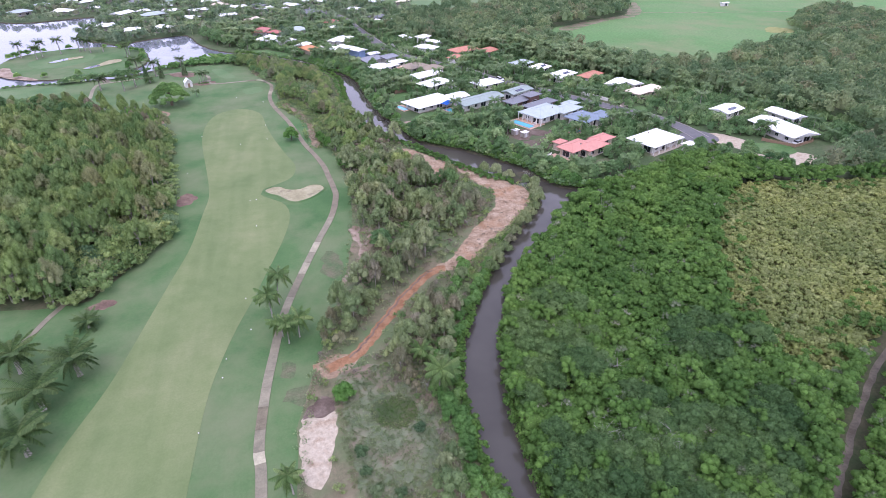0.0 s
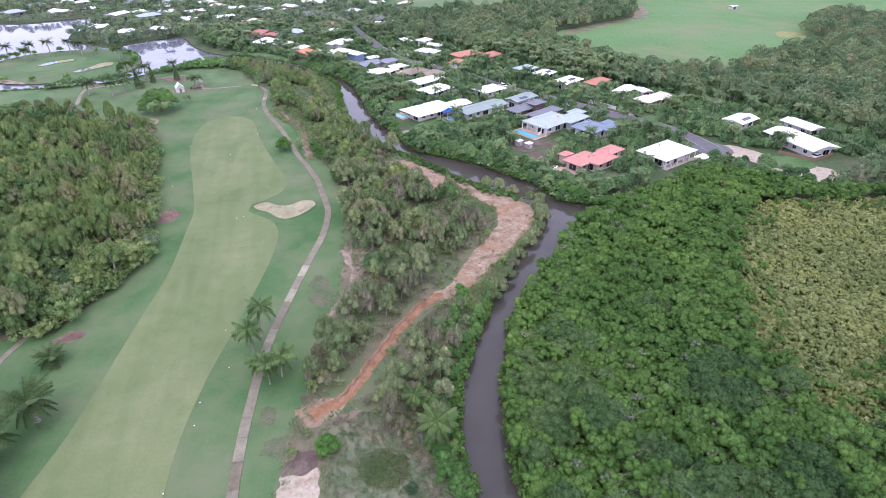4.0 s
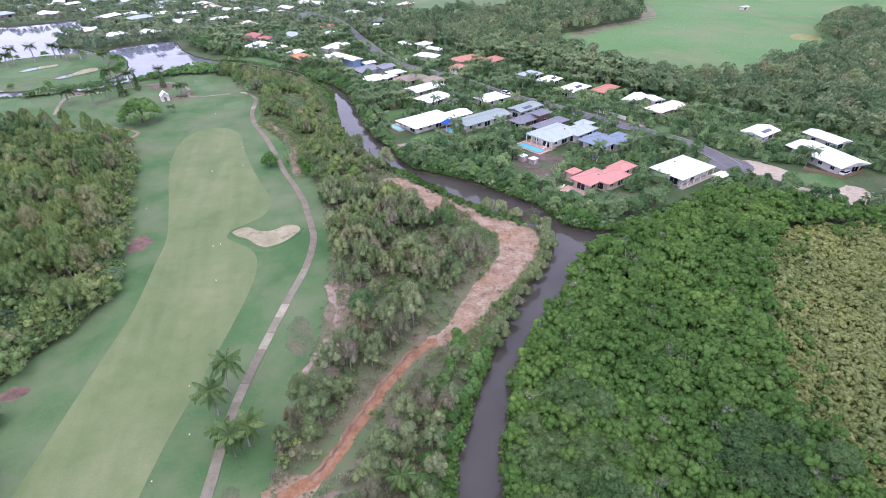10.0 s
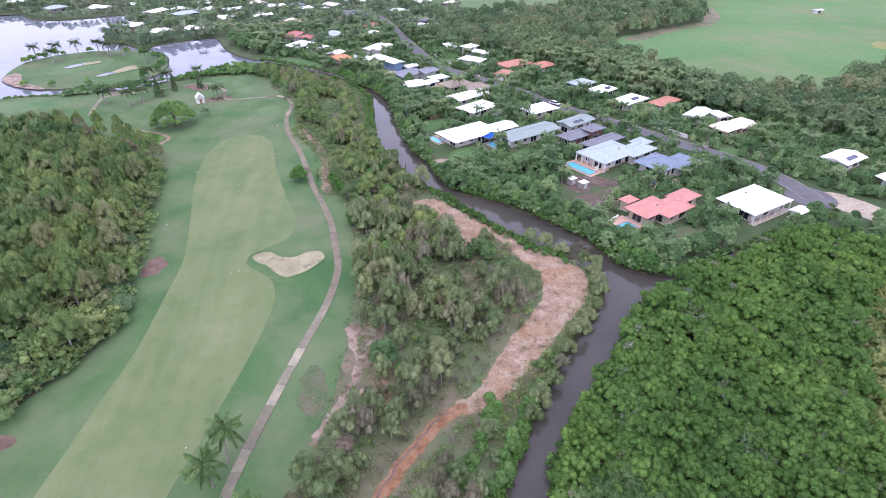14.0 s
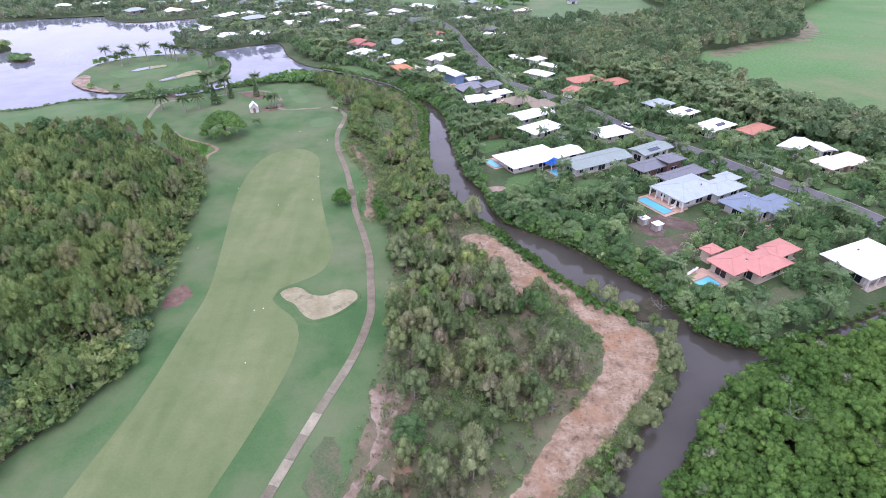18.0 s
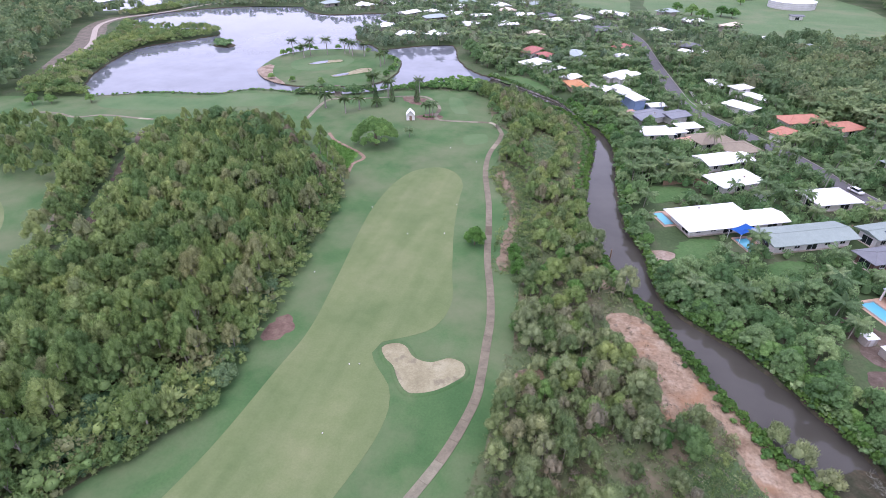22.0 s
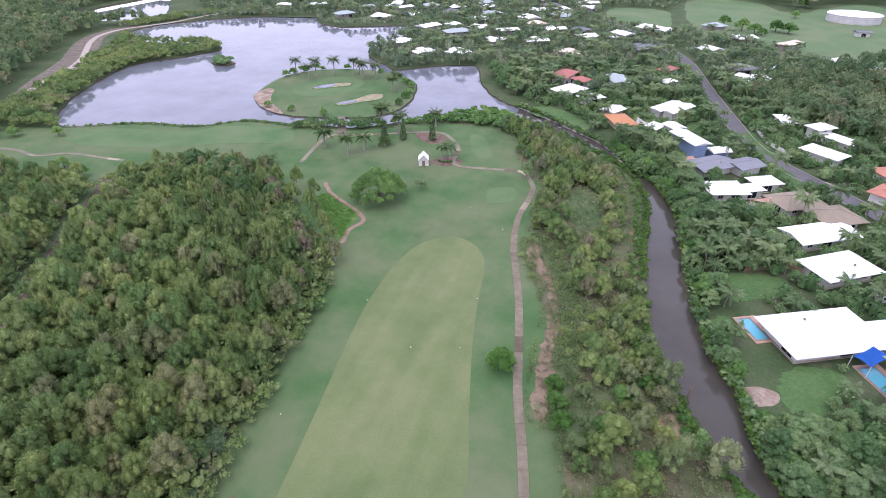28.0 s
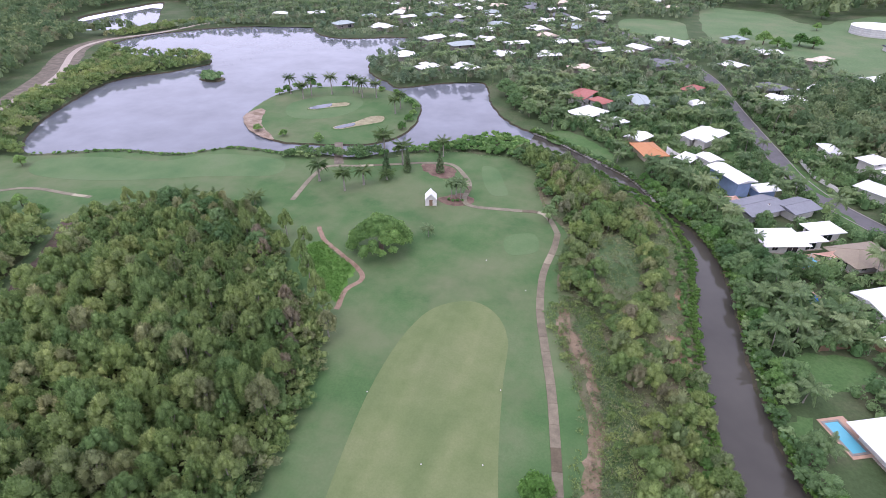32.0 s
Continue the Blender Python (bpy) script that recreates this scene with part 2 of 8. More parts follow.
c = blend(nt, 0.25, c, ramp(nt, mow, [(0.4, (0.86, 0.9, 0.86)), (0.6, (1.12, 1.08, 1.12))]), "MULTIPLY")
nt.links.new(c, p.inputs["Base Color"])
M["fairway"] = m

M["concrete"] = plain_mat("concrete", (0.22, 0.2, 0.14), 0.85, vary=0.6, scale=0.5)
M["brown_concrete"] = plain_mat("brown_concrete", (0.192, 0.165, 0.115), 0.85, vary=0.6, scale=0.5)
for key in ("concrete", "brown_concrete"):
    nt = M[key].node_tree
    p = nt.nodes["Principled BSDF"]
    tone = ramp(nt, nt.nodes.new("ShaderNodeObjectInfo").outputs["Random"], [(0.0, (0.55, 0.51, 0.46)), (0.06, (0.72, 0.68, 0.62)), (0.12, (0.9, 0.9, 0.88)), (0.93, (1.12, 1.12, 1.1)), (0.96, (1.7, 1.72, 1.7))])
    nt.links.new(blend(nt, 1.0, p.inputs["Base Color"].links[0].from_socket, tone, "MULTIPLY"), p.inputs["Base Color"])
M["paving"] = plain_mat("paving", (0.42, 0.36, 0.3), 0.8, vary=0.5)
M["asphalt"] = plain_mat("asphalt", (0.13, 0.125, 0.13), 0.85, vary=0.4, scale=0.3)
M["kerb"] = plain_mat("kerb", (0.27, 0.25, 0.23), 0.8, vary=0.4)
M["creek"] = water_mat("creek_water", (0.058, 0.054, 0.045), 0.03, 0.02)
M["lake"] = water_mat("lake_water", (0.135, 0.145, 0.168), 0.03, 0.012)
M["pool"] = water_mat("pool_water", (0.12, 0.4, 0.5), 0.05, 0.1)
M["stone"] = plain_mat("stone", (0.36, 0.34, 0.32), 0.9, vary=0.6, scale=1.5, random=0.3)
M["bark"] = plain_mat("bark", (0.17, 0.13, 0.1), 0.95, vary=0.7, scale=2.0)
M["pale_bark"] = plain_mat("pale_bark", (0.34, 0.31, 0.27), 0.95, vary=0.6, scale=2.0)
M["mangrove"] = leaf_mat("mangrove_leaf", (0.08, 0.17, 0.033), (0.102, 0.202, 0.04), (0.134, 0.248, 0.052))
M["pale_mangrove"] = leaf_mat("pale_mangrove_leaf", (0.195, 0.245, 0.068), (0.245, 0.295, 0.088), (0.3, 0.345, 0.122))
M["wood_leaf"] = leaf_mat("woodland_leaf", (0.146, 0.247, 0.08), (0.212, 0.308, 0.096), (0.288, 0.368, 0.126), odd=(0.27, 0.29, 0.135))
M["scrub_leaf"] = leaf_mat("scrub_leaf", (0.158, 0.238, 0.09), (0.23, 0.304, 0.125), (0.302, 0.36, 0.166), odd=(0.28, 0.28, 0.16))
M["bush_leaf"] = leaf_mat("bush_leaf", (0.085, 0.195, 0.045), (0.135, 0.27, 0.068), (0.205, 0.345, 0.1))
M["dark_leaf"] = leaf_mat("garden_leaf", (0.1, 0.2, 0.07), (0.168, 0.284, 0.104), (0.262, 0.38, 0.152))
# distant leaves: aerial haze is put into the colour, paler, greyer and bluer
M["hazy_leaf"] = leaf_mat("hazy_leaf", (0.135, 0.215, 0.112), (0.205, 0.288, 0.15), (0.3, 0.375, 0.2), odd=(0.25, 0.265, 0.16))
M["forest_leaf"] = leaf_mat("forest_leaf", (0.105, 0.18, 0.075), (0.16, 0.24, 0.1), (0.235, 0.31, 0.138), odd=(0.22, 0.235, 0.12))
M["over_leaf"] = leaf_mat("overstorey_leaf", (0.068, 0.138, 0.042), (0.092, 0.17, 0.052), (0.126, 0.21, 0.068))
M["shrub_leaf"] = leaf_mat("shrub_leaf", (0.085, 0.172, 0.074), (0.125, 0.218, 0.094), (0.178, 0.278, 0.126))
M["grey_leaf"] = leaf_mat("grey_leaf", (0.075, 0.14, 0.058), (0.105, 0.175, 0.07), (0.15, 0.215, 0.095))
M["dry_leaf"] = leaf_mat("dry_brush", (0.19, 0.175, 0.12), (0.25, 0.225, 0.155), (0.33, 0.29, 0.21))
M["twig"] = leaf_mat("bleached_twig", (0.13, 0.185, 0.085), (0.19, 0.235, 0.125), (0.27, 0.3, 0.19))
M["scrub_dry"] = leaf_mat("dry_scrub_leaf", (0.21, 0.225, 0.115), (0.28, 0.275, 0.16), (0.34, 0.325, 0.205))
M["bright_cover"] = ground_mat("bright_cover", (0.07, 0.1615, 0.03), (0.095, 0.1995, 0.04), (0.13, 0.228, 0.06), 0.4, 2.5, bumpy=0.8)
M["cover_leaf"] = leaf_mat("cover_leaf", (0.105, 0.235, 0.045), (0.13, 0.272, 0.055), (0.17, 0.31, 0.075))
M["path_earth"] = ground_mat("path_earth", (0.19, 0.125, 0.085), (0.25, 0.175, 0.125), (0.3, 0.22, 0.16), 0.4, 2.0)
M["dry_wood"] = leaf_mat("dry_wood_leaf", (0.2, 0.19, 0.11), (0.26, 0.235, 0.14), (0.31, 0.27, 0.17))
M["palm_leaf"] = leaf_mat("palm_frond", (0.11, 0.19, 0.072), (0.165, 0.255, 0.1), (0.24, 0.325, 0.14), 0.6, 0.2)
M["coco_leaf"] = leaf_mat("coconut_frond", (0.08, 0.15, 0.04), (0.118, 0.2, 0.055), (0.17, 0.25, 0.08), 0.6, 0.2)
M["date_leaf"] = leaf_mat("date_frond", (0.05, 0.1, 0.027), (0.078, 0.135, 0.038), (0.115, 0.172, 0.055), 0.6, 0.15)
for key, col in dict(white=(0.78, 0.785, 0.77), sage=(0.255, 0.305, 0.275), grey=(0.18, 0.187, 0.2), pale=(0.365, 0.42, 0.41), blue=(0.19, 0.235, 0.285), pink=(0.5, 0.235, 0.19),
                     cream=(0.68, 0.57, 0.46), terracotta=(0.44, 0.205, 0.14), tan=(0.275, 0.232, 0.17), slate=(0.22, 0.23, 0.25), rust=(0.48, 0.23, 0.11), red=(0.38, 0.15, 0.125)).items():
    M["roof_" + key] = roof_mat("roof_" + key, col)
M["wall_white"] = plain_mat("wall_white", (0.68, 0.66, 0.62), 0.8, vary=0.35)
M["wall_cream"] = plain_mat("wall_cream", (0.55, 0.46, 0.36), 0.8, vary=0.35)
# tan-grey of the garden sheds; on distant houses it paints in the eaves' shade
M["wall_tan_and_shaded"] = plain_mat("wall_tan_and_shaded", (0.33, 0.3, 0.27), 0.8, vary=0.4)
M["wall_blue"] = plain_mat("wall_blue", (0.24, 0.33, 0.5), 0.7, vary=0.3)
M["wall_dark"] = plain_mat("wall_dark", (0.16, 0.1, 0.08), 0.8, vary=0.4)
M["frame"] = plain_mat("window_frame", (0.6, 0.6, 0.6), 0.5, vary=0.2)
M["timber"] = plain_mat("timber", (0.25, 0.17, 0.11), 0.8, vary=0.5, scale=3)
M["blue_cloth"] = plain_mat("blue_cloth", (0.03, 0.16, 0.55), 0.7, vary=0.25)
M["peach_cloth"] = plain_mat("peach_cloth", (0.72, 0.48, 0.38), 0.7, vary=0.2)
M["tyre"] = plain_mat("tyre", (0.02, 0.02, 0.02), 0.9)
M["steel"] = plain_mat("tank_steel", (0.55, 0.54, 0.53), 0.5, vary=0.5, scale=0.2)
m, nt, p = material("glass", 0.08, spec=0.6)
p.inputs["Base Color"].default_value = (0.02, 0.025, 0.03, 1)
M["glass"] = m
m, nt, p = material("solar_glass", 0.12, spec=0.5)
p.inputs["Base Color"].default_value = (0.025, 0.035, 0.07, 1)
M["solar"] = m
for key, col in dict(white=(0.75, 0.75, 0.75), silver=(0.4, 0.41, 0.43), red=(0.35, 0.03, 0.03), dark=(0.05, 0.055, 0.065)).items():
    m, nt, p = material("car_paint_" + key, 0.25, 0.2 if key == "silver" else 0.0, 0.5)
    p.inputs["Base Color"].default_value = (*col, 1)
    M["car_" + key] = m


# ---- building helpers ----
def mesh_of(name, verts, faces, mats, index=None, smooth=False):
    me = bpy.data.meshes.new(name)
    me.from_pydata([tuple(v) for v in verts], [], [tuple(int(i) for i in f) for f in faces])
    for mt in mats if isinstance(mats, (list, tuple)) else [mats]:
        me.materials.append(mt)
    if index is not None:
        me.polygons.foreach_set("material_index", list(index))
    if smooth:
        me.polygons.foreach_set("use_smooth", [True] * len(me.polygons))
    me.update()
    return me


def part(name, data, mat=None, parent=None, label="", at=None):
    """Links a bmesh or a mesh as one object, under a thing or a part."""
    if isinstance(data, bmesh.types.BMesh):
        me = bpy.data.meshes.new(name)
        data.to_mesh(me)
        data.free()
        data = me
    if mat is not None and not data.materials:
        data.materials.append(mat)
    ob = new(name, data)
    if parent is not None:
        ob.parent = parent
    if at is not None:
        ob.matrix_basis = at
    if label:
        ob["label"] = label
    return ob


def thing(name, at, label, category, group="", kind=""):
    ob = new(name)
    ob.empty_display_size = 0.3
    ob.matrix_basis = at
    return tagged(ob, label, category, group, kind)


def add_box(bm, x0, y0, z0, x1, y1, z1, bevel=0.0, mi=0):
    vs = [bm.verts.new(v) for v in ((x0, y0, z0), (x1, y0, z0), (x1, y1, z0), (x0, y1, z0), (x0, y0, z1), (x1, y0, z1), (x1, y1, z1), (x0, y1, z1))]
    fs = [bm.faces.new([vs[i] for i in f]) for f in ((3, 2, 1, 0), (4, 5, 6, 7), (0, 1, 5, 4), (1, 2, 6, 5), (2, 3, 7, 6), (3, 0, 4, 7))]
    for f in fs:
        f.material_index = mi
    if bevel:
        bmesh.ops.bevel(bm, geom=list({e for f in fs for e in f.edges}), offset=bevel, segments=1, affect="EDGES")


def box(x0, y0, z0, x1, y1, z1, bevel=0.0):
    bm = bmesh.new()
    add_box(bm, x0, y0, z0, x1, y1, z1, bevel)
    return bm


def spline(pts, closed=True, step=2.0):
    """A smooth line through plan points, at even steps."""
    p = np.array(pts, float)
    n, out = len(p), []
    for i in range(n if closed else n - 1):
        if closed:
            a, b, c, d = p[i - 1], p[i], p[(i + 1) % n], p[(i + 2) % n]
        else:
            a, b, c, d = p[max(i - 1, 0)], p[i], p[i + 1], p[min(i + 2, n - 1)]
        k = max(1, min(14, int(np.hypot(*(c - b)) / step)))
        for u in np.arange(k) / k:
            out.append(0.5 * (2 * b + (c - a) * u + (2 * a - 5 * b + 4 * c - d) * u**2 + (3 * b - a - 3 * c + d) * u**3))
    if not closed:
        out.append(p[-1])
    return np.array(out)


def wobble(line, amount, scale=0.25):
    return np.array([(x + amount * noise.noise((x * scale, y * scale, 3.1)), y + amount * noise.noise((x * scale, y * scale, 9.7))) for x, y in line])


def inside(poly, x, y):
    x, y = np.asarray(x, float), np.asarray(y, float)
    hit = np.zeros(x.shape, bool)
    px, py = poly[:, 0], poly[:, 1]
    for i in range(len(poly)):
        x0, y0, x1, y1 = px[i - 1], py[i - 1], px[i], py[i]
        if y0 != y1:
            hit ^= ((y0 > y) != (y1 > y)) & (x < (x1 - x0) * (y - y0) / (y1 - y0) + x0)
    return hit


def near_line(line, x, y):
    """Least distance from plan points to a line."""
    best = np.full(np.shape(x), 1e9)
    for a, b in zip(line[:-1], line[1:]):
        d = b - a
        u = np.clip(((x - a[0]) * d[0] + (y - a[1]) * d[1]) / max(d @ d, 1e-9), 0, 1)
        best = np.minimum(best, np.hypot(x - a[0] - u * d[0], y - a[1] - u * d[1]))
    return best


def flat_fill(loops, z):
    bm = bmesh.new()
    edges = []
    for loop in loops:
        vs = [bm.verts.new((x, y, z)) for x, y in loop]
        edges += [bm.edges.new((vs[i - 1], vs[i])) for i in range(len(vs))]
    bmesh.ops.triangle_fill(bm, use_beauty=True, use_dissolve=False, edges=edges)
    bmesh.ops.recalc_face_normals(bm, faces=bm.faces)
    for f in bm.faces:
        if f.normal.z < 0:
            f.normal_flip()
    return bm


def sheet(name, loop, z, mat, label, category, holes=()):
    """A piece of ground cover: its surface and a skirt down into the soil."""
    bm = flat_fill([loop, *holes], z)
    for lp in (loop, *holes):
        top = [bm.verts.new((x, y, z)) for x, y in lp]
        low = [bm.verts.new((x, y, z - 0.2)) for x, y in lp]
        for i in range(len(lp)):
            bm.faces.new((top[i - 1], top[i], low[i], low[i - 1]))
    return tagged(part(name, bm, mat), label, category, kind="structure")


def sides(line):
    d = np.gradient(line, axis=0)
    d /= np.maximum(np.hypot(d[:, 0], d[:, 1])[:, None], 1e-9)
    return np.stack([-d[:, 1], d[:, 0]], 1)


def ribbon_mesh(line, widths, z, thick=0.25):
    """A strip of ground along a line, with its edges going down into the soil."""
    w = np.broadcast_to(np.asarray(widths, float), (len(line),))[:, None] / 2
    n = sides(line)
    le, ri = line + n * w, line - n * w
    bm = bmesh.new()
    rows = []
    for a, b in zip(le, ri):
        rows.append([bm.verts.new(v) for v in ((*a, z - thick), (*a, z), (*b, z), (*b, z - thick))])
    for r, s in zip(rows[:-1], rows[1:]):
        for i in range(3):
            bm.faces.new((r[i], r[i + 1], s[i + 1], s[i]))
    bm.faces.new(rows[0][::-1])
    bm.faces.new(rows[-1])
    return bm


# ---- plan: water ----
CREEK_WEST = [(12, -140), (13, -40), (14, 0), (14, 20), (13, 35), (12, 46), (14, 62), (17, 71), (22, 80), (29, 91), (39, 105), (47, 113), (53, 119), (57, 126), (57, 134),
              (53, 141), (48, 145), (44, 151), (39, 159), (34, 168), (29, 177), (23.4, 186), (16.9, 197.5), (11.8, 214), (10.6, 236), (10.8, 261), (9.6, 282), (2, 302), (-10, 314), (-22, 326), (-42, 338)]
LAKE_SHORE = [(-54, 346), (-63, 341), (-75, 330), (-88, 318), (-98, 310), (-106, 305), (-116, 306), (-127, 303), (-139, 303), (-150, 301), (-157, 294), (-164, 289), (-188, 285), (-204, 276), (-216, 271),
              (-228, 279), (-237, 290), (-244, 300), (-250, 312), (-259, 333), (-264, 348), (-265, 360), (-260, 372), (-252, 382), (-248, 392), (-243, 405), (-252, 416), (-266, 417), (-284, 411), (-302, 409), (-330, 420), (-341, 437), (-339, 463), (-327, 479), (-315, 495), (-295, 510), (-277, 521)]
LAKE_NORTH = [(-250, 530), (-239, 517), (-226, 503), (-208, 496), (-193, 501), (-172, 512), (-160, 511), (-151, 487), (-154, 462), (-156, 440), (-149, 422), (-140, 411), (-130, 404), (-122, 396), (-114, 401), (-100, 413), (-84, 419), (-76, 404), (-71, 388), (-62, 371), (-54, 361)]
CREEK_EAST = [(-45, 354), (-32, 345), (-6, 321), (5, 301), (15, 285), (19.4, 266), (20.6, 238), (23.6, 214), (28.4, 200), (30.8, 186), (37, 178), (46, 171), (54, 161), (61, 151), (64, 142), (66, 136), (71, 132), (80, 131), (97, 137), (135, 152),
              (136, 149), (95, 131), (78, 127), (67, 121), (59, 115), (52, 106), (46, 100), (37, 91), (31, 82), (25, 69), (22, 59), (20, 49), (19, 38), (21, 22), (23, 0), (24, -40), (26, -140)]
WATER = wobble(spline(CREEK_WEST + LAKE_SHORE + LAKE_NORTH + CREEK_EAST, True, 2.0), 0.9, 0.3)
POND = wobble(spline([(-379, 464), (-411, 456), (-446, 498), (-450, 538), (-446, 590), (-405, 545), (-367, 497), (-365, 472)], True, 3.0), 1.0)
ISLE = wobble(spline([(-166, 333), (-155, 321), (-144, 315), (-134, 312), (-122, 314), (-112, 317), (-101, 322), (-94, 334), (-95, 354), (-103, 377), (-120, 388), (-140, 390), (-160, 382), (-170, 368), (-171, 353)], True, 2.0), 0.6)
ISLET = wobble(spline([(-226, 377), (-220, 374), (-214, 376), (-214, 381), (-220, 384), (-226, 382)], True, 1.5), 0.5)


def bank_of(loop, name, out=1.0):
    """The sloping earth bank from the ground's edge down under the water."""
    n = sides(np.vstack([loop, loop[:1]]))[:-1]
    area = 0.5 * np.sum(loop[:, 0] * np.roll(loop[:, 1], -1) - np.roll(loop[:, 0], -1) * loop[:, 1])
    n = n * (1 if area > 0 else -1) * out
    bm = bmesh.new()
    a = [bm.verts.new((*p, 0)) for p in loop]
    b = [bm.verts.new((*(p + q * 0.5), -0.45)) for p, q in zip(loop, n)]
    c = [bm.verts.new((*(p + q * 1.6), -1.3)) for p, q in zip(loop, n)]
    for i in range(len(loop)):
        bm.faces.new((a[i - 1], a[i], b[i], b[i - 1]))
        bm.faces.new((b[i - 1], b[i], c[i], c[i - 1]))
    return tagged(part(name, bm, M["bank"]), "bare brown earth bank at the water's edge", "bank", kind="structure")


EDGE = [(-2600, -2600), (2600, -2600), (2600, 2600), (-2600, 2600)]
ground = tagged(part("ground", flat_fill([EDGE, WATER, POND], 0.0), M["yard"]), "rank green and brown natural ground", "ground", kind="structure")
bank_of(WATER, "creek_bank")
bank_of(POND, "pond_bank")
bank_of(ISLE, "island_bank", -1.0)
bank_of(ISLET, "islet_bank", -1.0)
# the creek and the lake meet under the stone-lined channel
bed = part("water_bed", flat_fill([[(-430, -150), (150, -150), (150, 560), (-430, 560)]], -1.6), M["bank"])
tagged(bed, "dark muddy bed under the water", "bed", kind="structure")
WEST_PART = [(-430, 262), (-60, 262), (-44, 349), (-44, 560), (-430, 560)]
tagged(part("water_lake", flat_fill([WEST_PART], -0.55), M["lake"]), "calm grey lake water that mirrors the overcast sky", "lake water", kind="structure")
tagged(part("water_creek", flat_fill([[(-44, 349.0), (-60, 262), (-60, -150), (150, -150), (150, 400), (-44, 400)]], -0.551), M["creek"]), "still dark brown tidal creek water", "creek water", kind="structure")
sheet("island", ISLE, 0.0, M["rough"], "mown grass island with a golf green in the lake", "island")
sheet("islet", ISLET, 0.0, M["scrub_floor"], "tiny overgrown islet in the lake", "islet")

# ---- plan: golf course ----
ROUGH_EAST = [(-20, -140), (-20, 0), (-18, 43), (-17, 56), (-14, 66), (-11, 77), (-7, 92), (-4, 107), (-1, 125), (0, 136), (1, 148), (0, 160), (-1, 172), (-3, 185), (-7, 198), (-9, 209), (-12, 218), (-17, 232), (-20, 246), (-22, 260),
              (-22, 276), (-28, 286), (-33, 296), (-36, 310), (-42, 320), (-54, 322), (-73, 320), (-86, 312), (-97, 306), (-106, 302.5), (-116, 303)]
ROUGH_WEST = [(-127, 300), (-139, 300), (-150, 298), (-157, 291), (-164, 286), (-188, 282), (-204, 273), (-217, 268), (-240, 262), (-300, 240), (-420, 200), (-420, -140)]
rough_line = wobble(spline(ROUGH_EAST + ROUGH_WEST, True, 2.0), 0.7, 0.35)
sheet("golf_rough", rough_line, 0.03, M["rough"], "green mown rough with dry patches beside the fairway", "grass")
FAIRWAY = [(-64, -60), (-60, 20), (-56, 50), (-54, 61), (-50, 75), (-47, 92), (-44.5, 107), (-42, 122), (-41, 140), (-40.5, 153), (-43, 171), (-47, 195), (-48.5, 210), (-48, 224), (-45, 234), (-38, 239), (-31.5, 236.5), (-27, 229), (-25, 216),
           (-22, 200), (-17.5, 182), (-14.3, 170), (-15.5, 161), (-20, 156.5), (-24.5, 153.5), (-25.2, 150), (-22.5, 146.5), (-19, 143), (-17, 138), (-16.8, 131), (-18.3, 122), (-20.5, 113), (-23, 104), (-25.5, 95), (-29, 83), (-32, 68), (-33, 50), (-34, 20), (-36, -60)]
fairway_line = spline(FAIRWAY, True, 2.0)
tagged(part("rough_margin", ribbon_mesh(wobble(spline(ROUGH_EAST[1:28], False, 2.0), 0.8, 0.4), 5.0, 0.036), M["rough"]), "ragged mown grass at the edge of the scrub", "grass", kind="structure")
sheet("fairway", fairway_line, 0.06, M["fairway"], "long pale green closely mown fairway", "fairway")
ISLE_GREEN = spline([(-154, 345), (-146, 338), (-134, 340), (-126, 350), (-126, 366), (-136, 374), (-150, 368), (-157, 356)], True, 2.0)
sheet("putting_green", ISLE_GREEN, 0.03, M["semi"], "smooth pale putting green on the island", "golf green")
TEES = [[(-55, 314), (-49.8, 313.3), (-44.5, 302), (-42, 295), (-46.8, 293.5), (-52, 302.8)], [(-36.7, 269.6), (-29.7, 273.6), (-27.3, 265.2), (-34.1, 261.4)]]
for tee in TEES:
    tagged(sheet("tee", spline(tee, True, 1.0), 0.06, M["semi"], "flat pale mown tee on the grass", "tee"), group="golf tees")
LAKE_FAIRWAY = [(-125, 296), (-150, 293), (-165, 281), (-188, 277), (-205, 268), (-196, 258), (-170, 262), (-140, 276), (-120, 284)]
sheet("lake_fairway", spline(LAKE_FAIRWAY, True, 2.0), 0.06, M["semi"], "pale mown fairway along the lake shore", "fairway")
WEST_FAIRWAY = [(-190, 190), (-162, 181), (-147, 172), (-137, 160), (-128, 140), (-140, 120), (-190, 130)]
sheet("west_fairway", spline(WEST_FAIRWAY, True, 2.0), 0.06, M["fairway"], "pale mown turf of the next golf hole", "fairway")


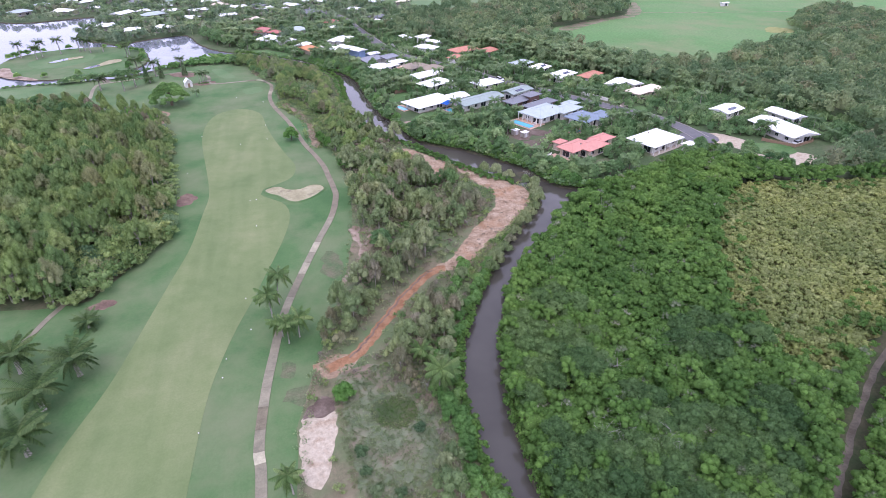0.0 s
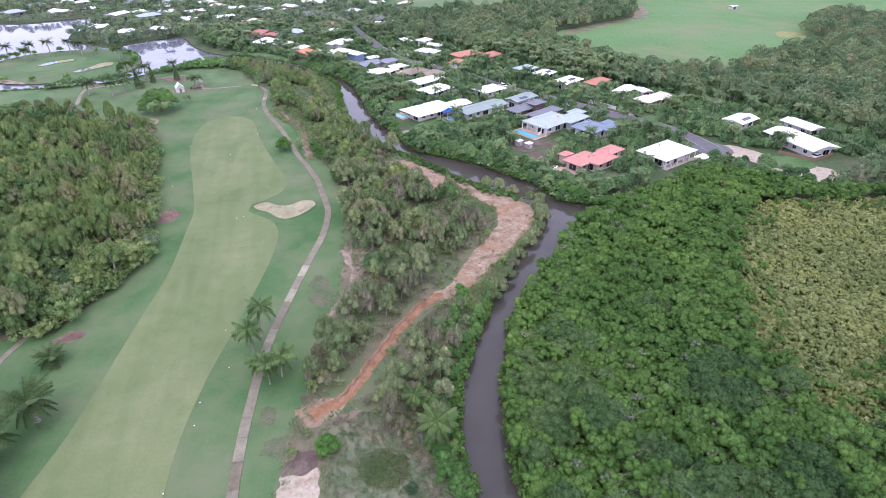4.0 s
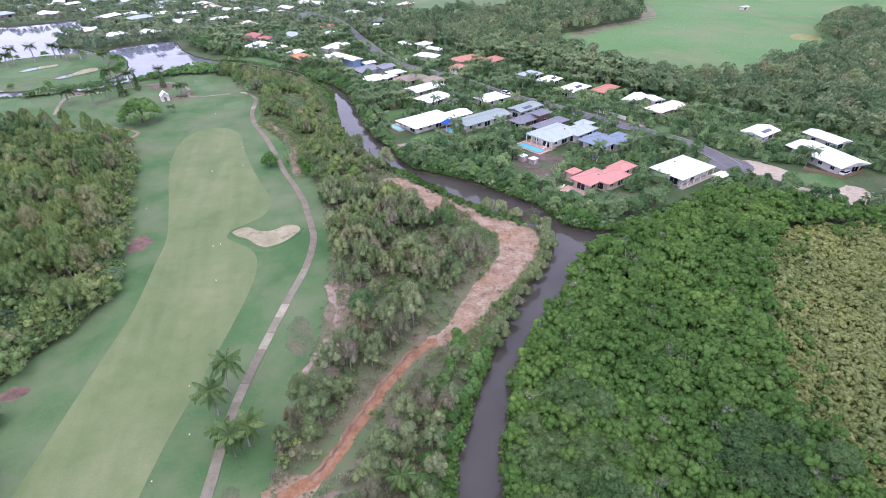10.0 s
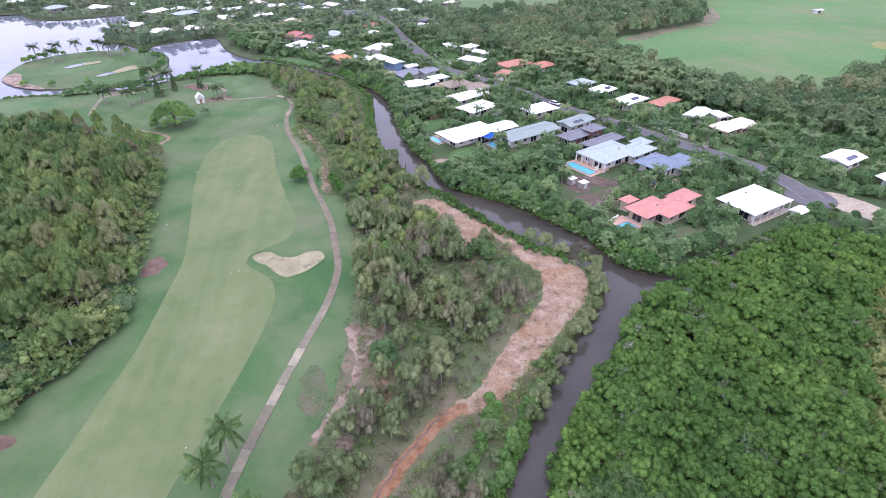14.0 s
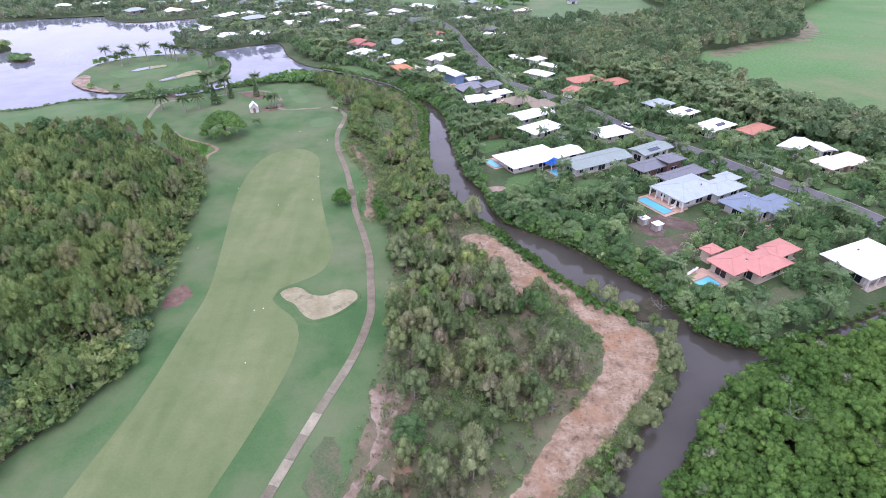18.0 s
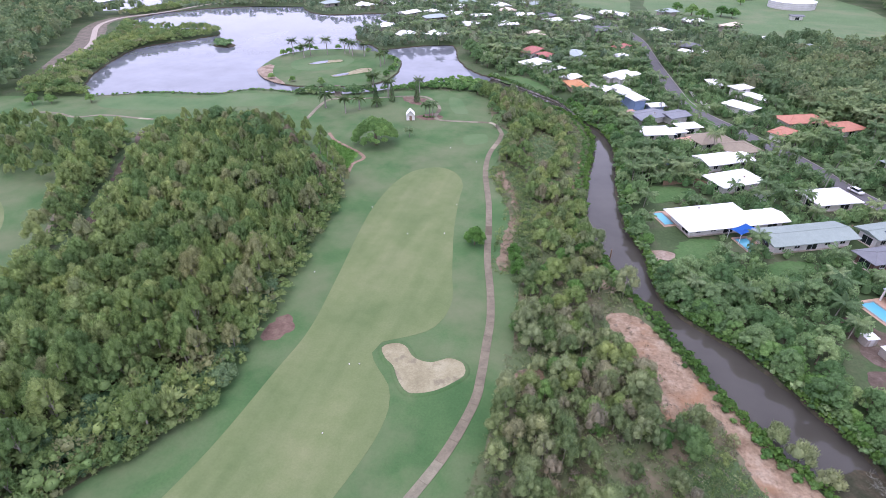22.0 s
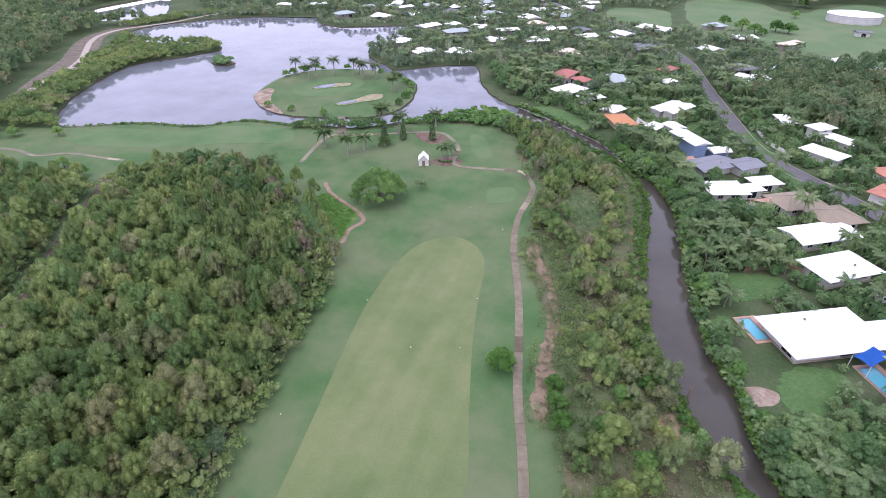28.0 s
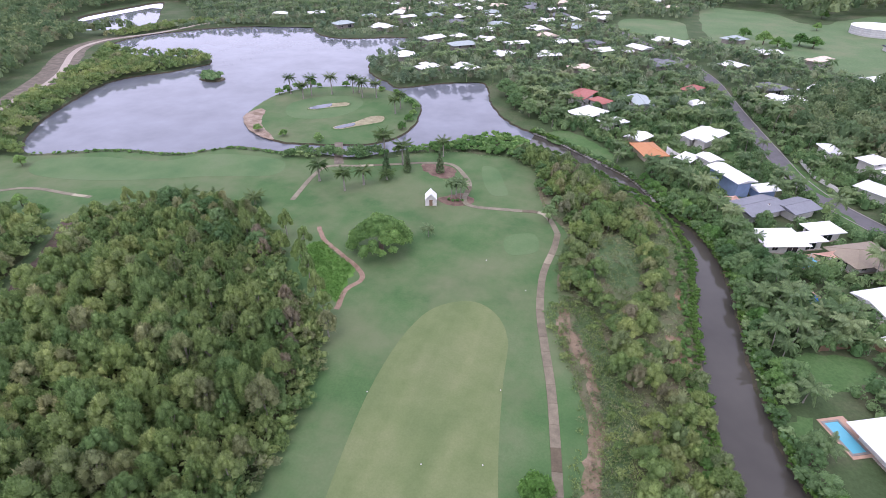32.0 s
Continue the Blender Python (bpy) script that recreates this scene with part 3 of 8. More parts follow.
def bunker(loop, label):
    """A sand trap: a raised turf lip round a hollow of raked sand."""
    ob = thing("bunker", Matrix(), label, "bunker", "sand bunkers")
    n = sides(np.vstack([loop, loop[:1]]))[:-1]
    area = 0.5 * np.sum(loop[:, 0] * np.roll(loop[:, 1], -1) - np.roll(loop[:, 0], -1) * loop[:, 1])
    n = n * (1 if area > 0 else -1)
    cen = loop.mean(0)
    bm = bmesh.new()
    rings = [[bm.verts.new((*(p + q * o), z + 0.12 * noise.noise((*p * 0.4, 1.0)) * (o > -1))) for p, q in zip(loop, n)] for o, z in ((-0.6, 0.04), (-0.25, 0.26), (0.05, 0.32), (0.25, 0.2))]
    for r, s in zip(rings[:-1], rings[1:]):
        for i in range(len(loop)):
            bm.faces.new((r[i - 1], r[i], s[i], s[i - 1]))
    part("turf_lip", bm, M["rough"], ob)
    bm = flat_fill([loop + n * 0.2], 0.2)
    bmesh.ops.subdivide_edges(bm, edges=bm.edges[:], cuts=2, use_grid_fill=True)
    ring = np.vstack([loop, loop[:1]])
    for v in bm.verts:
        d = near_line(ring, np.array([v.co.x]), np.array([v.co.y]))[0]
        v.co.z = 0.24 - 0.14 * min(1, d / 1.5) + 0.05 * noise.noise((v.co.x * 0.7, v.co.y * 0.7, 0))
    part("sand", bm, M["sand"], ob)
    return ob


bunker(spline([(-24, 152), (-22, 154), (-19.3, 153.8), (-16.5, 151.2), (-13, 151), (-10, 153), (-7, 152.3), (-5.8, 149.5), (-8, 146), (-11, 143.3), (-15, 142), (-18, 144.6), (-20, 147.6), (-22.3, 149.2)], True, 0.8), "large kidney-shaped sand bunker with a turf lip beside the fairway")
bunker(spline([(-146.2, 350.8), (-141.9, 358.5), (-133.3, 364.2), (-131, 359.6), (-139, 353.3), (-142.6, 349.5)], True, 1.0), "narrow pale sand bunker beside the island green")
bunker(spline([(-123.7, 332.7), (-118.5, 340.4), (-114.9, 349.4), (-109.2, 351.4), (-107.3, 344.4), (-113.3, 337.8), (-119.9, 330.5)], True, 1.0), "winding pale sand bunker beside the island green")

for pts in ([(-146, 351.2), (-143, 357.5), (-139.5, 360.5), (-138, 356), (-142, 350.8)], [(-122.8, 332), (-120.8, 336.4), (-117.6, 339.6), (-116.4, 337), (-120.3, 331.6)]):
    tagged(sheet("puddle", spline(pts, True, 1.0), 0.235, M["lake"], "pale rainwater standing in a sand bunker", "puddle"), group="puddles")

CART_PATH = [(-22.5, -60), (-22.3, 0), (-22.2, 44), (-22.8, 54), (-22, 66), (-20.8, 75), (-18.7, 88), (-15, 101), (-9.8, 117), (-5, 131), (-2.8, 143), (-3, 150), (-4, 160), (-4.8, 167), (-7, 177), (-10.5, 190), (-13, 203), (-16.2, 218), (-19.5, 230), (-22.3, 241), (-24, 255), (-23.3, 268), (-23.5, 276)]
PATH_NORTH = [(-23.5, 276), (-29, 286), (-38, 285.5), (-50, 284), (-54, 287.5), (-55, 297), (-58.5, 304), (-66, 312), (-76, 310), (-86, 305), (-97, 300), (-106, 296.5), (-107, 288), (-104, 270)]


def slab_path(line_pts, width, name, label, piece=4.6, brown_from=1e9):
    ob = thing(name, Matrix(), label, "path", kind="structure")
    line = spline(line_pts, False, 1.1)
    step = max(2, int(piece / 1.1))
    for i in range(0, len(line) - 1, step):
        seg = line[max(i - 1, 0):i + step + 2]
        k0, k1 = (1 if i else 0), len(seg) - (1 if i + step + 1 < len(line) else 0)
        w = width * (1 + 0.05 * noise.noise((i * 0.7, 2.0, 0)))
        n = sides(seg)[k0:k1]
        seg = seg[k0:k1].copy()
        if len(seg) < 2:
            continue
        seg[-1] += (seg[-2] - seg[-1]) * 0.04
        bm = bmesh.new()
        rows = [[bm.verts.new(v) for v in ((*(a + q * w / 2), -0.1), (*(a + q * w / 2), 0.11), (*(a - q * w / 2), 0.11), (*(a - q * w / 2), -0.1))] for a, q in zip(seg, n)]
        for r, s in zip(rows[:-1], rows[1:]):
            for j in range(3):
                bm.faces.new((r[j], r[j + 1], s[j + 1], s[j]))
        bm.faces.new(rows[0][::-1])
        bm.faces.new(rows[-1])
        part("slab", bm, M["concrete" if seg[0][1] < brown_from else "brown_concrete"], ob)
    return line


slab_path(CART_PATH, 1.75, "cart_path", "worn brown-grey concrete cart path in slabs through the grass", brown_from=128)
slab_path(PATH_NORTH, 1.6, "tee_path", "pale concrete cart path round the tees")
slab_path([(-226, 230), (-220.7, 235.4), (-219, 240), (-217, 245), (-208, 246.2), (-197, 244.6), (-190, 249), (-183, 250.6), (-172, 250.8), (-164, 251.4)], 1.5, "lake_path", "narrow pale cart path near the lake")
slab_path([(-145, 189), (-140, 186), (-133.4, 176.5), (-129, 170.6), (-125.2, 165), (-118, 155), (-110, 143)], 1.6, "west_path", "narrow pinkish-grey cart path beside the next hole")
slab_path([(-64.5, 107), (-65.5, 104.5), (-67.7, 99), (-69.4, 93), (-73, 84), (-80, 72)], 1.3, "wood_path", "narrow grey path at the edge of the woods")


def patch(pts, mat, name, label, z=0.05, rag=0.9, category="soil"):
    return sheet(name, wobble(spline(pts, True, 0.8), rag, 0.6), z, M[mat], label, category)


# ---- bare soil and sand ----
DIRT_EDGE_A = [(20.4, 176.4), (26, 176.2), (31, 169.4), (35.2, 163.2), (40, 157.4), (44.2, 152.2), (47.4, 146.8), (51.4, 141.6), (55.2, 136), (55.8, 131), (52, 123.2), (45.4, 116.2), (38.4, 108.8), (31.8, 103.2), (25.4, 96.6), (18, 95.6)]
DIRT_EDGE_B = [(13.5, 94.6), (18, 98.5), (22, 100.5), (27, 106.8), (32.4, 113.5), (37.4, 118.5), (43.8, 128), (44.4, 135.5), (42.6, 141), (40.4, 146.6), (38, 152), (34.4, 153.4), (31.4, 148.8), (29.3, 150), (29.4, 157.4), (26, 162), (21.6, 167), (19.4, 172.6)]
patch(DIRT_EDGE_A + DIRT_EDGE_B, "earth", "dirt_track", "bare tan earth track through the scrub")
orange_line = wobble(spline([(20, 97.3), (16, 96.2), (12.6, 93), (8.5, 88.6), (5.4, 84.6), (2, 80.2), (-1, 76.5), (-4.5, 72), (-11, 69)], False, 0.8), 0.5, 0.7)
rut_line = orange_line - sides(orange_line) * 0.55
tagged(part("wheel_rut", ribbon_mesh(rut_line[4:-6], 0.45, 0.078), M["mulch"]), "dark wet rut along the clay track", "track", kind="structure")
tagged(part("red_track", ribbon_mesh(orange_line, 2.4, 0.07), M["red_earth"]), "wet orange-red clay wheel track", "track", kind="structure")
patch([(-13, 71), (-9, 73), (-5, 72), (-6, 68), (-11, 67)], "earth", "bare_soil", "bare pinkish soil at the end of the track")
patch([(-15.5, 58.5), (-10.2, 58.5), (-10.6, 52), (-12.5, 45), (-14.5, 44), (-16.3, 48)], "pale_sand", "sand_pile", "patch of pale spilled sand", rag=0.6)
patch([(0.2, 123), (2.4, 122), (3.2, 115), (2.2, 109.5), (1.0, 105.5), (-1.2, 101.5), (-4, 97.5), (-6.2, 93.5), (-7.4, 93.5), (-5, 98.6), (-2.4, 102.8), (-0.6, 107), (0.9, 112), (0.6, 117)], "tan_sand", "sand_strip", "ragged strip of pale bare sand", z=0.06)
patch([(-3, 93), (-1, 95.5), (0, 93), (-2, 91)], "tan_sand", "sand_spot", "small spot of pale sand")
patch([(-1.5, 99), (1.6, 104), (3.2, 103), (2.2, 98.4), (0, 95.6)], "tan_sand", "sand_spot", "pale sand spilling into the scrub")
patch([(3.4, 100.5), (3.6, 105), (5.4, 107.4), (7, 103.5), (6, 100)], "earth", "soil_spot", "small spot of bare soil")
GRASSY = [[(33.2, 141.6), (37.5, 145), (41, 142.5), (43.4, 137.8), (43.2, 133.4), (39.9, 130.8), (35.4, 132.8), (31.8, 135)], [(11, 118.5), (14.6, 122.1), (19.1, 120.5), (20.7, 116.6), (15.5, 114.1), (12, 114.7)]]
for pts in GRASSY:
    patch(pts, "meadow", "grass_clearing", "rank grey-green grass in a clearing of the scrub", z=0.06, rag=1.2, category="grass")
BARE = [(-0.9, 121.6), (2.5, 122), (7, 121.3), (6.1, 117.5), (2.4, 114.6), (0.4, 113.4)]
patch(BARE, "tan_sand", "bare_sand", "bare pale sand at the edge of the scrub", z=0.066, rag=0.8)
patch([(2.9, 152.3), (6.9, 155.1), (8.5, 153), (6, 150.9), (3.8, 148.8)], "earth", "soil_spot", "small spot of bare soil")
patch([(-48.8, 147.9), (-49.2, 151.5), (-48.7, 154.8), (-47.3, 156.4), (-45.3, 155.1), (-43.8, 152), (-44.6, 149.5), (-46.5, 147.6)], "mulch", "mulch_bed", "reddish-brown mulch spot at the wood's edge")
patch([(-61, 101), (-57, 103.5), (-54.8, 102), (-57, 99.5)], "mulch", "mulch_bed", "reddish-brown mulch spot at the wood's edge")
tagged(part("earth_path", ribbon_mesh(wobble(spline([(-88, 258), (-82, 251.5), (-74, 246.5), (-67.5, 242), (-65.4, 238.5), (-67, 233.5), (-65.5, 226.5)], False, 0.8), 0.3, 0.6), 1.25, 0.07), M["path_earth"]), "narrow red-brown earth path", "path", kind="structure")
patch([(-85, 243), (-84, 251), (-76, 246.5), (-69, 242), (-68, 235), (-66.5, 229), (-74, 232)], "bright_cover", "green_patch", "bright green leafy ground cover", z=0.06, category="plants")
patch([(-76, 309), (-70, 311), (-64, 309), (-62, 303), (-66, 300), (-72, 303)], "mulch", "garden_bed", "bare reddish garden bed by the cart path")
patch([(-62, 285), (-56, 291), (-51, 289), (-52, 284), (-57, 282.5)], "mulch", "palm_bed", "dark mulched bed under the palms")
patch([(-166.5, 343), (-167, 333), (-157, 321), (-147, 314.5), (-139, 312.4), (-143, 317), (-150.5, 323), (-157.5, 332), (-162.5, 342)], "tan_sand", "beach", "little sandy beach on the island", z=0.05, rag=0.5)
patch([(-18, 236), (-13.6, 230), (-10, 222), (-8.6, 212), (-8.4, 198), (-7.2, 186), (-4, 186), (-5.6, 198), (-6, 208), (-7, 217), (-9.4, 226), (-14, 236), (-17, 244)], "dry_soil", "dry_strip", "dry brown strip of bare soil beside the cart path", z=0.062, rag=1.2)
patch([(-12.5, 276), (-5, 280), (-1.5, 268), (-2.5, 257), (-9.5, 257)], "meadow", "grass_clearing", "tall pale green grass in a clearing of the scrub", z=0.062, rag=1.2, category="grass")
patch([(-12, 243), (-6, 231), (-2, 220), (-0.6, 217), (-2, 210), (-1, 204), (-1.4, 190), (-5, 188), (-5.4, 204), (-6, 214), (-9, 226), (-14, 238)], "meadow", "grass_clearing", "grey-green weedy grass in a clearing of the scrub", z=0.058, rag=1.2, category="grass")
patch([(14, 191), (16.4, 194), (18.4, 189), (20, 185.5), (17, 185)], "earth", "soil_spot", "small spot of bare reddish soil")
patch([(6.7, 258.5), (8.2, 259.8), (8.6, 253.0), (7.1, 251.1)], "earth", "soil_spot", "small spot of bare reddish soil")
patch([(4.7, 240.8), (7.3, 240.4), (8.9, 233.9), (6.0, 231.8), (4.6, 235.9)], "earth", "soil_spot", "small spot of bare reddish soil")
gravel_line = wobble(spline([(30, 2), (46, 12), (58, 20.6), (66.4, 26.8), (76, 33.4), (86.4, 40), (98, 46.5), (133, 63), (190, 88)], False, 1.5), 0.4, 0.5)
tagged(part("gravel_track", ribbon_mesh(gravel_line, 1.15, 0.06), M["gravel"]), "narrow grey gravel track through the mangroves", "track", kind="structure")

# ---- plan: the houses' side ----
YARDS_A = [(-40, 359), (-30, 347), (-3, 323), (8, 304), (18, 287), (23, 266), (24, 238), (26, 216), (31, 203), (34, 190), (41, 182), (50, 175), (58, 165), (65, 155), (67, 147), (72, 138), (85, 137), (100, 143), (135, 160), (190, 140), (215, 160), (215, 200), (180, 230)]
YARDS_B = [(190, 330), (150, 420), (110, 468), (90, 515), (45, 550), (0, 760), (-120, 700), (-330, 640), (-320, 520), (-240, 524), (-165, 522), (-150, 480), (-143, 450), (-144, 428), (-136, 411), (-116, 402), (-105, 410), (-80, 418), (-64, 392), (-55, 374)]
sheet("yards", wobble(spline(YARDS_A + YARDS_B, True, 3.0), 1.0), 0.03, M["yard"], "garden ground of lawn and bare soil between the houses", "ground")
FIELD = [(180, 386), (158, 350), (158, 318), (172, 290), (180, 266), (206, 248), (228, 254), (254, 272), (300, 282), (360, 326), (560, 430), (620, 640), (420, 640), (330, 530), (300, 490), (262, 425)]
sheet("pasture", wobble(spline(FIELD, True, 4.0), 3.0, 0.05), 0.044, M["pasture"], "wide bright green pasture", "field")
patch([(183, 384), (222, 410), (262, 428), (285, 462), (305, 490), (309, 487), (289, 446), (267, 419), (228, 402), (188, 374)], "dry_grass", "field_margin", "dry tan margin along the edge of the pasture", z=0.062, rag=1.5)
TANK_FIELD = [(36, 600), (42, 560), (55, 542), (72, 526), (85, 518), (101, 495), (108, 472), (122, 461), (142, 458), (200, 505), (215, 640), (190, 730), (143, 690), (128, 668), (112, 676), (97, 716), (52, 736), (38, 700)]
PARK = [(-24, 596), (-4, 574), (18, 560), (23, 570), (22, 640), (0, 650), (-24, 640)]
sheet("park", wobble(spline(PARK, True, 4.0), 2.0, 0.05), 0.056, M["field_grass"], "green mown park beside the far street", "field")
sheet("tank_field", wobble(spline(TANK_FIELD, True, 4.0), 3.0, 0.05), 0.05, M["field_grass"], "green field round the water tank", "field")
LAWNS = [[(35.5, 202), (36, 210), (41, 214.6), (47.5, 214), (48, 210), (44.5, 206.5), (41, 201.4)], [(56.5, 200), (57.3, 206.5), (66, 210.5), (67, 205.5), (60.3, 201.4)], [(28, 241.6), (32.6, 244.4), (38, 246), (43.6, 245), (41.6, 239), (34.6, 234), (30, 233)],
         [(82, 143), (85.6, 147.5), (93.4, 150.2), (96, 148.4), (92.4, 144.7), (84.5, 141.4)], [(-39.0, 354.1), (-31.4, 359.5), (-13.8, 342.5), (-14.0, 330.4), (-28.4, 342.2), (-36.6, 346.0)], [(25.7, 354.2), (31.2, 358.1), (29.5, 348.1), (24.1, 343.7)], [(24.3, 223.3), (28.4, 226.0), (28.2, 219.6), (25.2, 217.0)], [(46.0, 348.4), (49.6, 351.4), (53.6, 331.8), (56.8, 327.2), (53.3, 326.0), (49.5, 333.4)], [(132, 199), (138, 201), (142, 196), (136, 193)], [(48, 318), (54, 318), (60, 300), (56, 303)], [(150, 150), (165, 147), (163, 138), (150, 140)]]
for lawn_no, lw in enumerate(LAWNS):
    tagged(sheet("lawn", wobble(spline(lw, True, 1.0), 1.5, 0.7), 0.085 + 0.003 * lawn_no, M["worn" if lawn_no == 3 else "lawn"], "green garden lawn beside a house", "lawn"), group="garden lawns")
ROAD = [(-40, 612), (-24, 585), (-11, 558), (4, 527), (20, 494), (29.6, 463), (33.3, 435), (36.6, 407), (40.6, 378), (43.6, 358), (46.6, 339), (53, 321.5), (66, 302), (80, 280), (90, 257), (101, 241), (111, 225), (119, 211), (128, 198), (135, 186), (139, 172), (139, 160)]
road_line = spline(ROAD, False, 3.0)
tagged(part("road", ribbon_mesh(road_line, 6.4, 0.09), M["asphalt"]), "grey asphalt street without markings", "road", kind="structure")
ns = sides(road_line)
for s in (1, -1):
    tagged(part("kerb", ribbon_mesh(road_line + ns * 3.35 * s, 0.35, 0.2), M["kerb"]), "pale concrete kerb beside the street", "kerb", kind="structure")
patch([(134, 166), (132, 160), (136, 155), (143, 155), (146, 161), (143, 167)], "asphalt", "turning_circle", "grey asphalt turning circle", z=0.085, rag=0.2, category="road")
lake_road = spline([(-272, 300), (-277, 310), (-282, 320), (-290, 339), (-303, 359), (-321, 379), (-337, 397), (-348, 415), (-351, 435), (-344, 453), (-336, 472), (-332, 498), (-327, 515), (-316, 527), (-298, 538)], False, 3.0)
patch([(-268, 300), (-276, 319), (-287, 343), (-305, 369), (-324, 393), (-336, 406), (-345, 421), (-346, 436), (-340, 453), (-347, 454), (-358, 437), (-357, 417), (-346, 394), (-331, 375), (-314, 355), (-301, 335), (-286, 311), (-276, 298)], "gravel", "verge", "wide bare gravel verge", z=0.04)
tagged(part("lake_road", ribbon_mesh(lake_road, 3.4, 0.1), M["paving"]), "pale winding service road beside the lake", "road", kind="structure")
for yard_no, (pts, label) in enumerate((([(136, 163), (148, 163), (154, 154), (157, 144), (167, 136), (163, 128), (152, 126), (146, 134), (145, 148), (137, 157)], "bare sandy drive beyond the turning circle"),
                   ([(88, 165), (92, 171), (100, 173), (104, 170), (98, 167), (92, 164)], "brown gravel drive behind the pink-roofed house"),
                   ([(67, 187), (71, 189.5), (74, 186), (80, 184.5), (84, 180), (80, 176.5), (76, 178), (73, 174), (69, 175), (68, 180)], "bare turned brown soil in a yard"),
                   ([(68, 172), (67, 167), (70, 163.5), (75, 162), (80, 167), (84, 172), (88, 177), (86, 183), (82, 177), (76, 174)], "bare brown soil of a vegetable yard, freshly turned"),
                   ([(128, 203), (131, 206), (139, 212), (141, 209), (133, 203)], "pale driveway off the street"), ([(56, 320), (62, 312), (68, 308), (66, 303), (58, 311)], "pale driveway off the street"))):
    patch(pts, "soil" if "turned" in label else "gravel" if "brown" in label else "pale_sand" if "sandy" in label else "paving", "bare_yard", label, z=0.056 + 0.004 * yard_no, rag=0.5)


# ---- plants: shapes ----
rng = np.random.default_rng(7)


def leaf_cards(centres, normals, size, jitter=0.7, long=1.0, spread=0.35, upright=0.0, w=0.62):
    """Small folded leaf sprays, each a bent diamond that faces roughly along its normal."""
    k = len(centres)
    n = normals + rng.normal(0, jitter, (k, 3))
    n /= np.linalg.norm(n, axis=1)[:, None] + 1e-9
    a = np.cross(n, rng.normal(0, 1, (k, 3)))
    a /= np.linalg.norm(a, axis=1)[:, None] + 1e-9
    if upright:
        a = normals * (1 - upright) + np.array((0, 0, upright)) + rng.normal(0, jitter * 0.4, (k, 3))
        a /= np.linalg.norm(a, axis=1)[:, None] + 1e-9
        n = normals + rng.normal(0, jitter * 0.6, (k, 3))
        n -= a * (n * a).sum(1)[:, None]
        n /= np.linalg.norm(n, axis=1)[:, None] + 1e-9
    b = np.cross(n, a)
    s = (size * rng.uniform(1 - spread, 1 + spread, k))[:, None]
    v = np.stack([centres - a * s * long - n * s * 0.25, centres - b * s * w, centres + a * s * long - n * s * 0.25, centres + b * s * w], 1)
    f = np.arange(4 * k).reshape(-1, 4)
    return v.reshape(-1, 3), f


def crown_cards(lobes, count, size, jitter=0.7, down=-0.35, long=1.0, upright=0.0, thin=0.62):
    """Leaf sprays over a cluster of lobes (x, y, z, rx, rz)."""
    lobes = np.array(lobes, float)
    area = lobes[:, 3] * lobes[:, 4]
    pick = rng.choice(len(lobes), count * 2, p=area / area.sum())
    d = rng.normal(0, 1, (count * 2, 3))
    d /= np.linalg.norm(d, axis=1)[:, None]
    d[:, 2] = np.where(d[:, 2] < down, -d[:, 2], d[:, 2])
    lb = lobes[pick]
    rad = np.stack([lb[:, 3], lb[:, 3], lb[:, 4]], 1)
    p = lb[:, :3] + d * rad * rng.uniform(0.78, 1.06, (count * 2, 1))
    deep = np.zeros(len(p), bool)
    for i, l in enumerate(lobes):
        q = (p - l[:3]) / np.array([l[3], l[3], l[4]])
        deep |= ((q**2).sum(1) < 0.5) & (pick != i)
    p, d = p[~deep][:count], d[~deep][:count]
    return leaf_cards(p, d, size, jitter, long, 0.35, upright, thin)


def random_lobes(k, radius, z0, z1, lobe, flat=0.8):
    out = []
    for i in range(k):
        a, r = i * 2.4 + rng.uniform(-0.5, 0.5), radius * math.sqrt((i + 0.3) / k)
        z = z0 + (z1 - z0) * (1 - 0.75 * (r / max(radius, 0.01)) ** 2) * rng.uniform(0.8, 1.0)
        l = lobe * rng.uniform(0.65, 1.3)
        out.append((r * math.cos(a), r * math.sin(a), z, l, l * flat))
    return out


def tube(path, radii, sides_n=6):
    path = np.array(path, float)
    v, f = [], []
    for i, (p, r) in enumerate(zip(path, radii)):
        d = path[min(i + 1, len(path) - 1)] - path[max(i - 1, 0)]
        d /= np.linalg.norm(d)
        a = np.cross(d, (0.3, 0.9, 0.1))
        a /= np.linalg.norm(a)
        b = np.cross(d, a)
        v += [p + r * (math.cos(t) * a + math.sin(t) * b) for t in np.arange(sides_n) * 2 * math.pi / sides_n]
    for i in range(len(path) - 1):
        for j in range(sides_n):
            k = (j + 1) % sides_n
            f.append((i * sides_n + j, i * sides_n + k, (i + 1) * sides_n + k, (i + 1) * sides_n + j))
    f.append(tuple(range((len(path) - 1) * sides_n, len(path) * sides_n)))
    return v, f


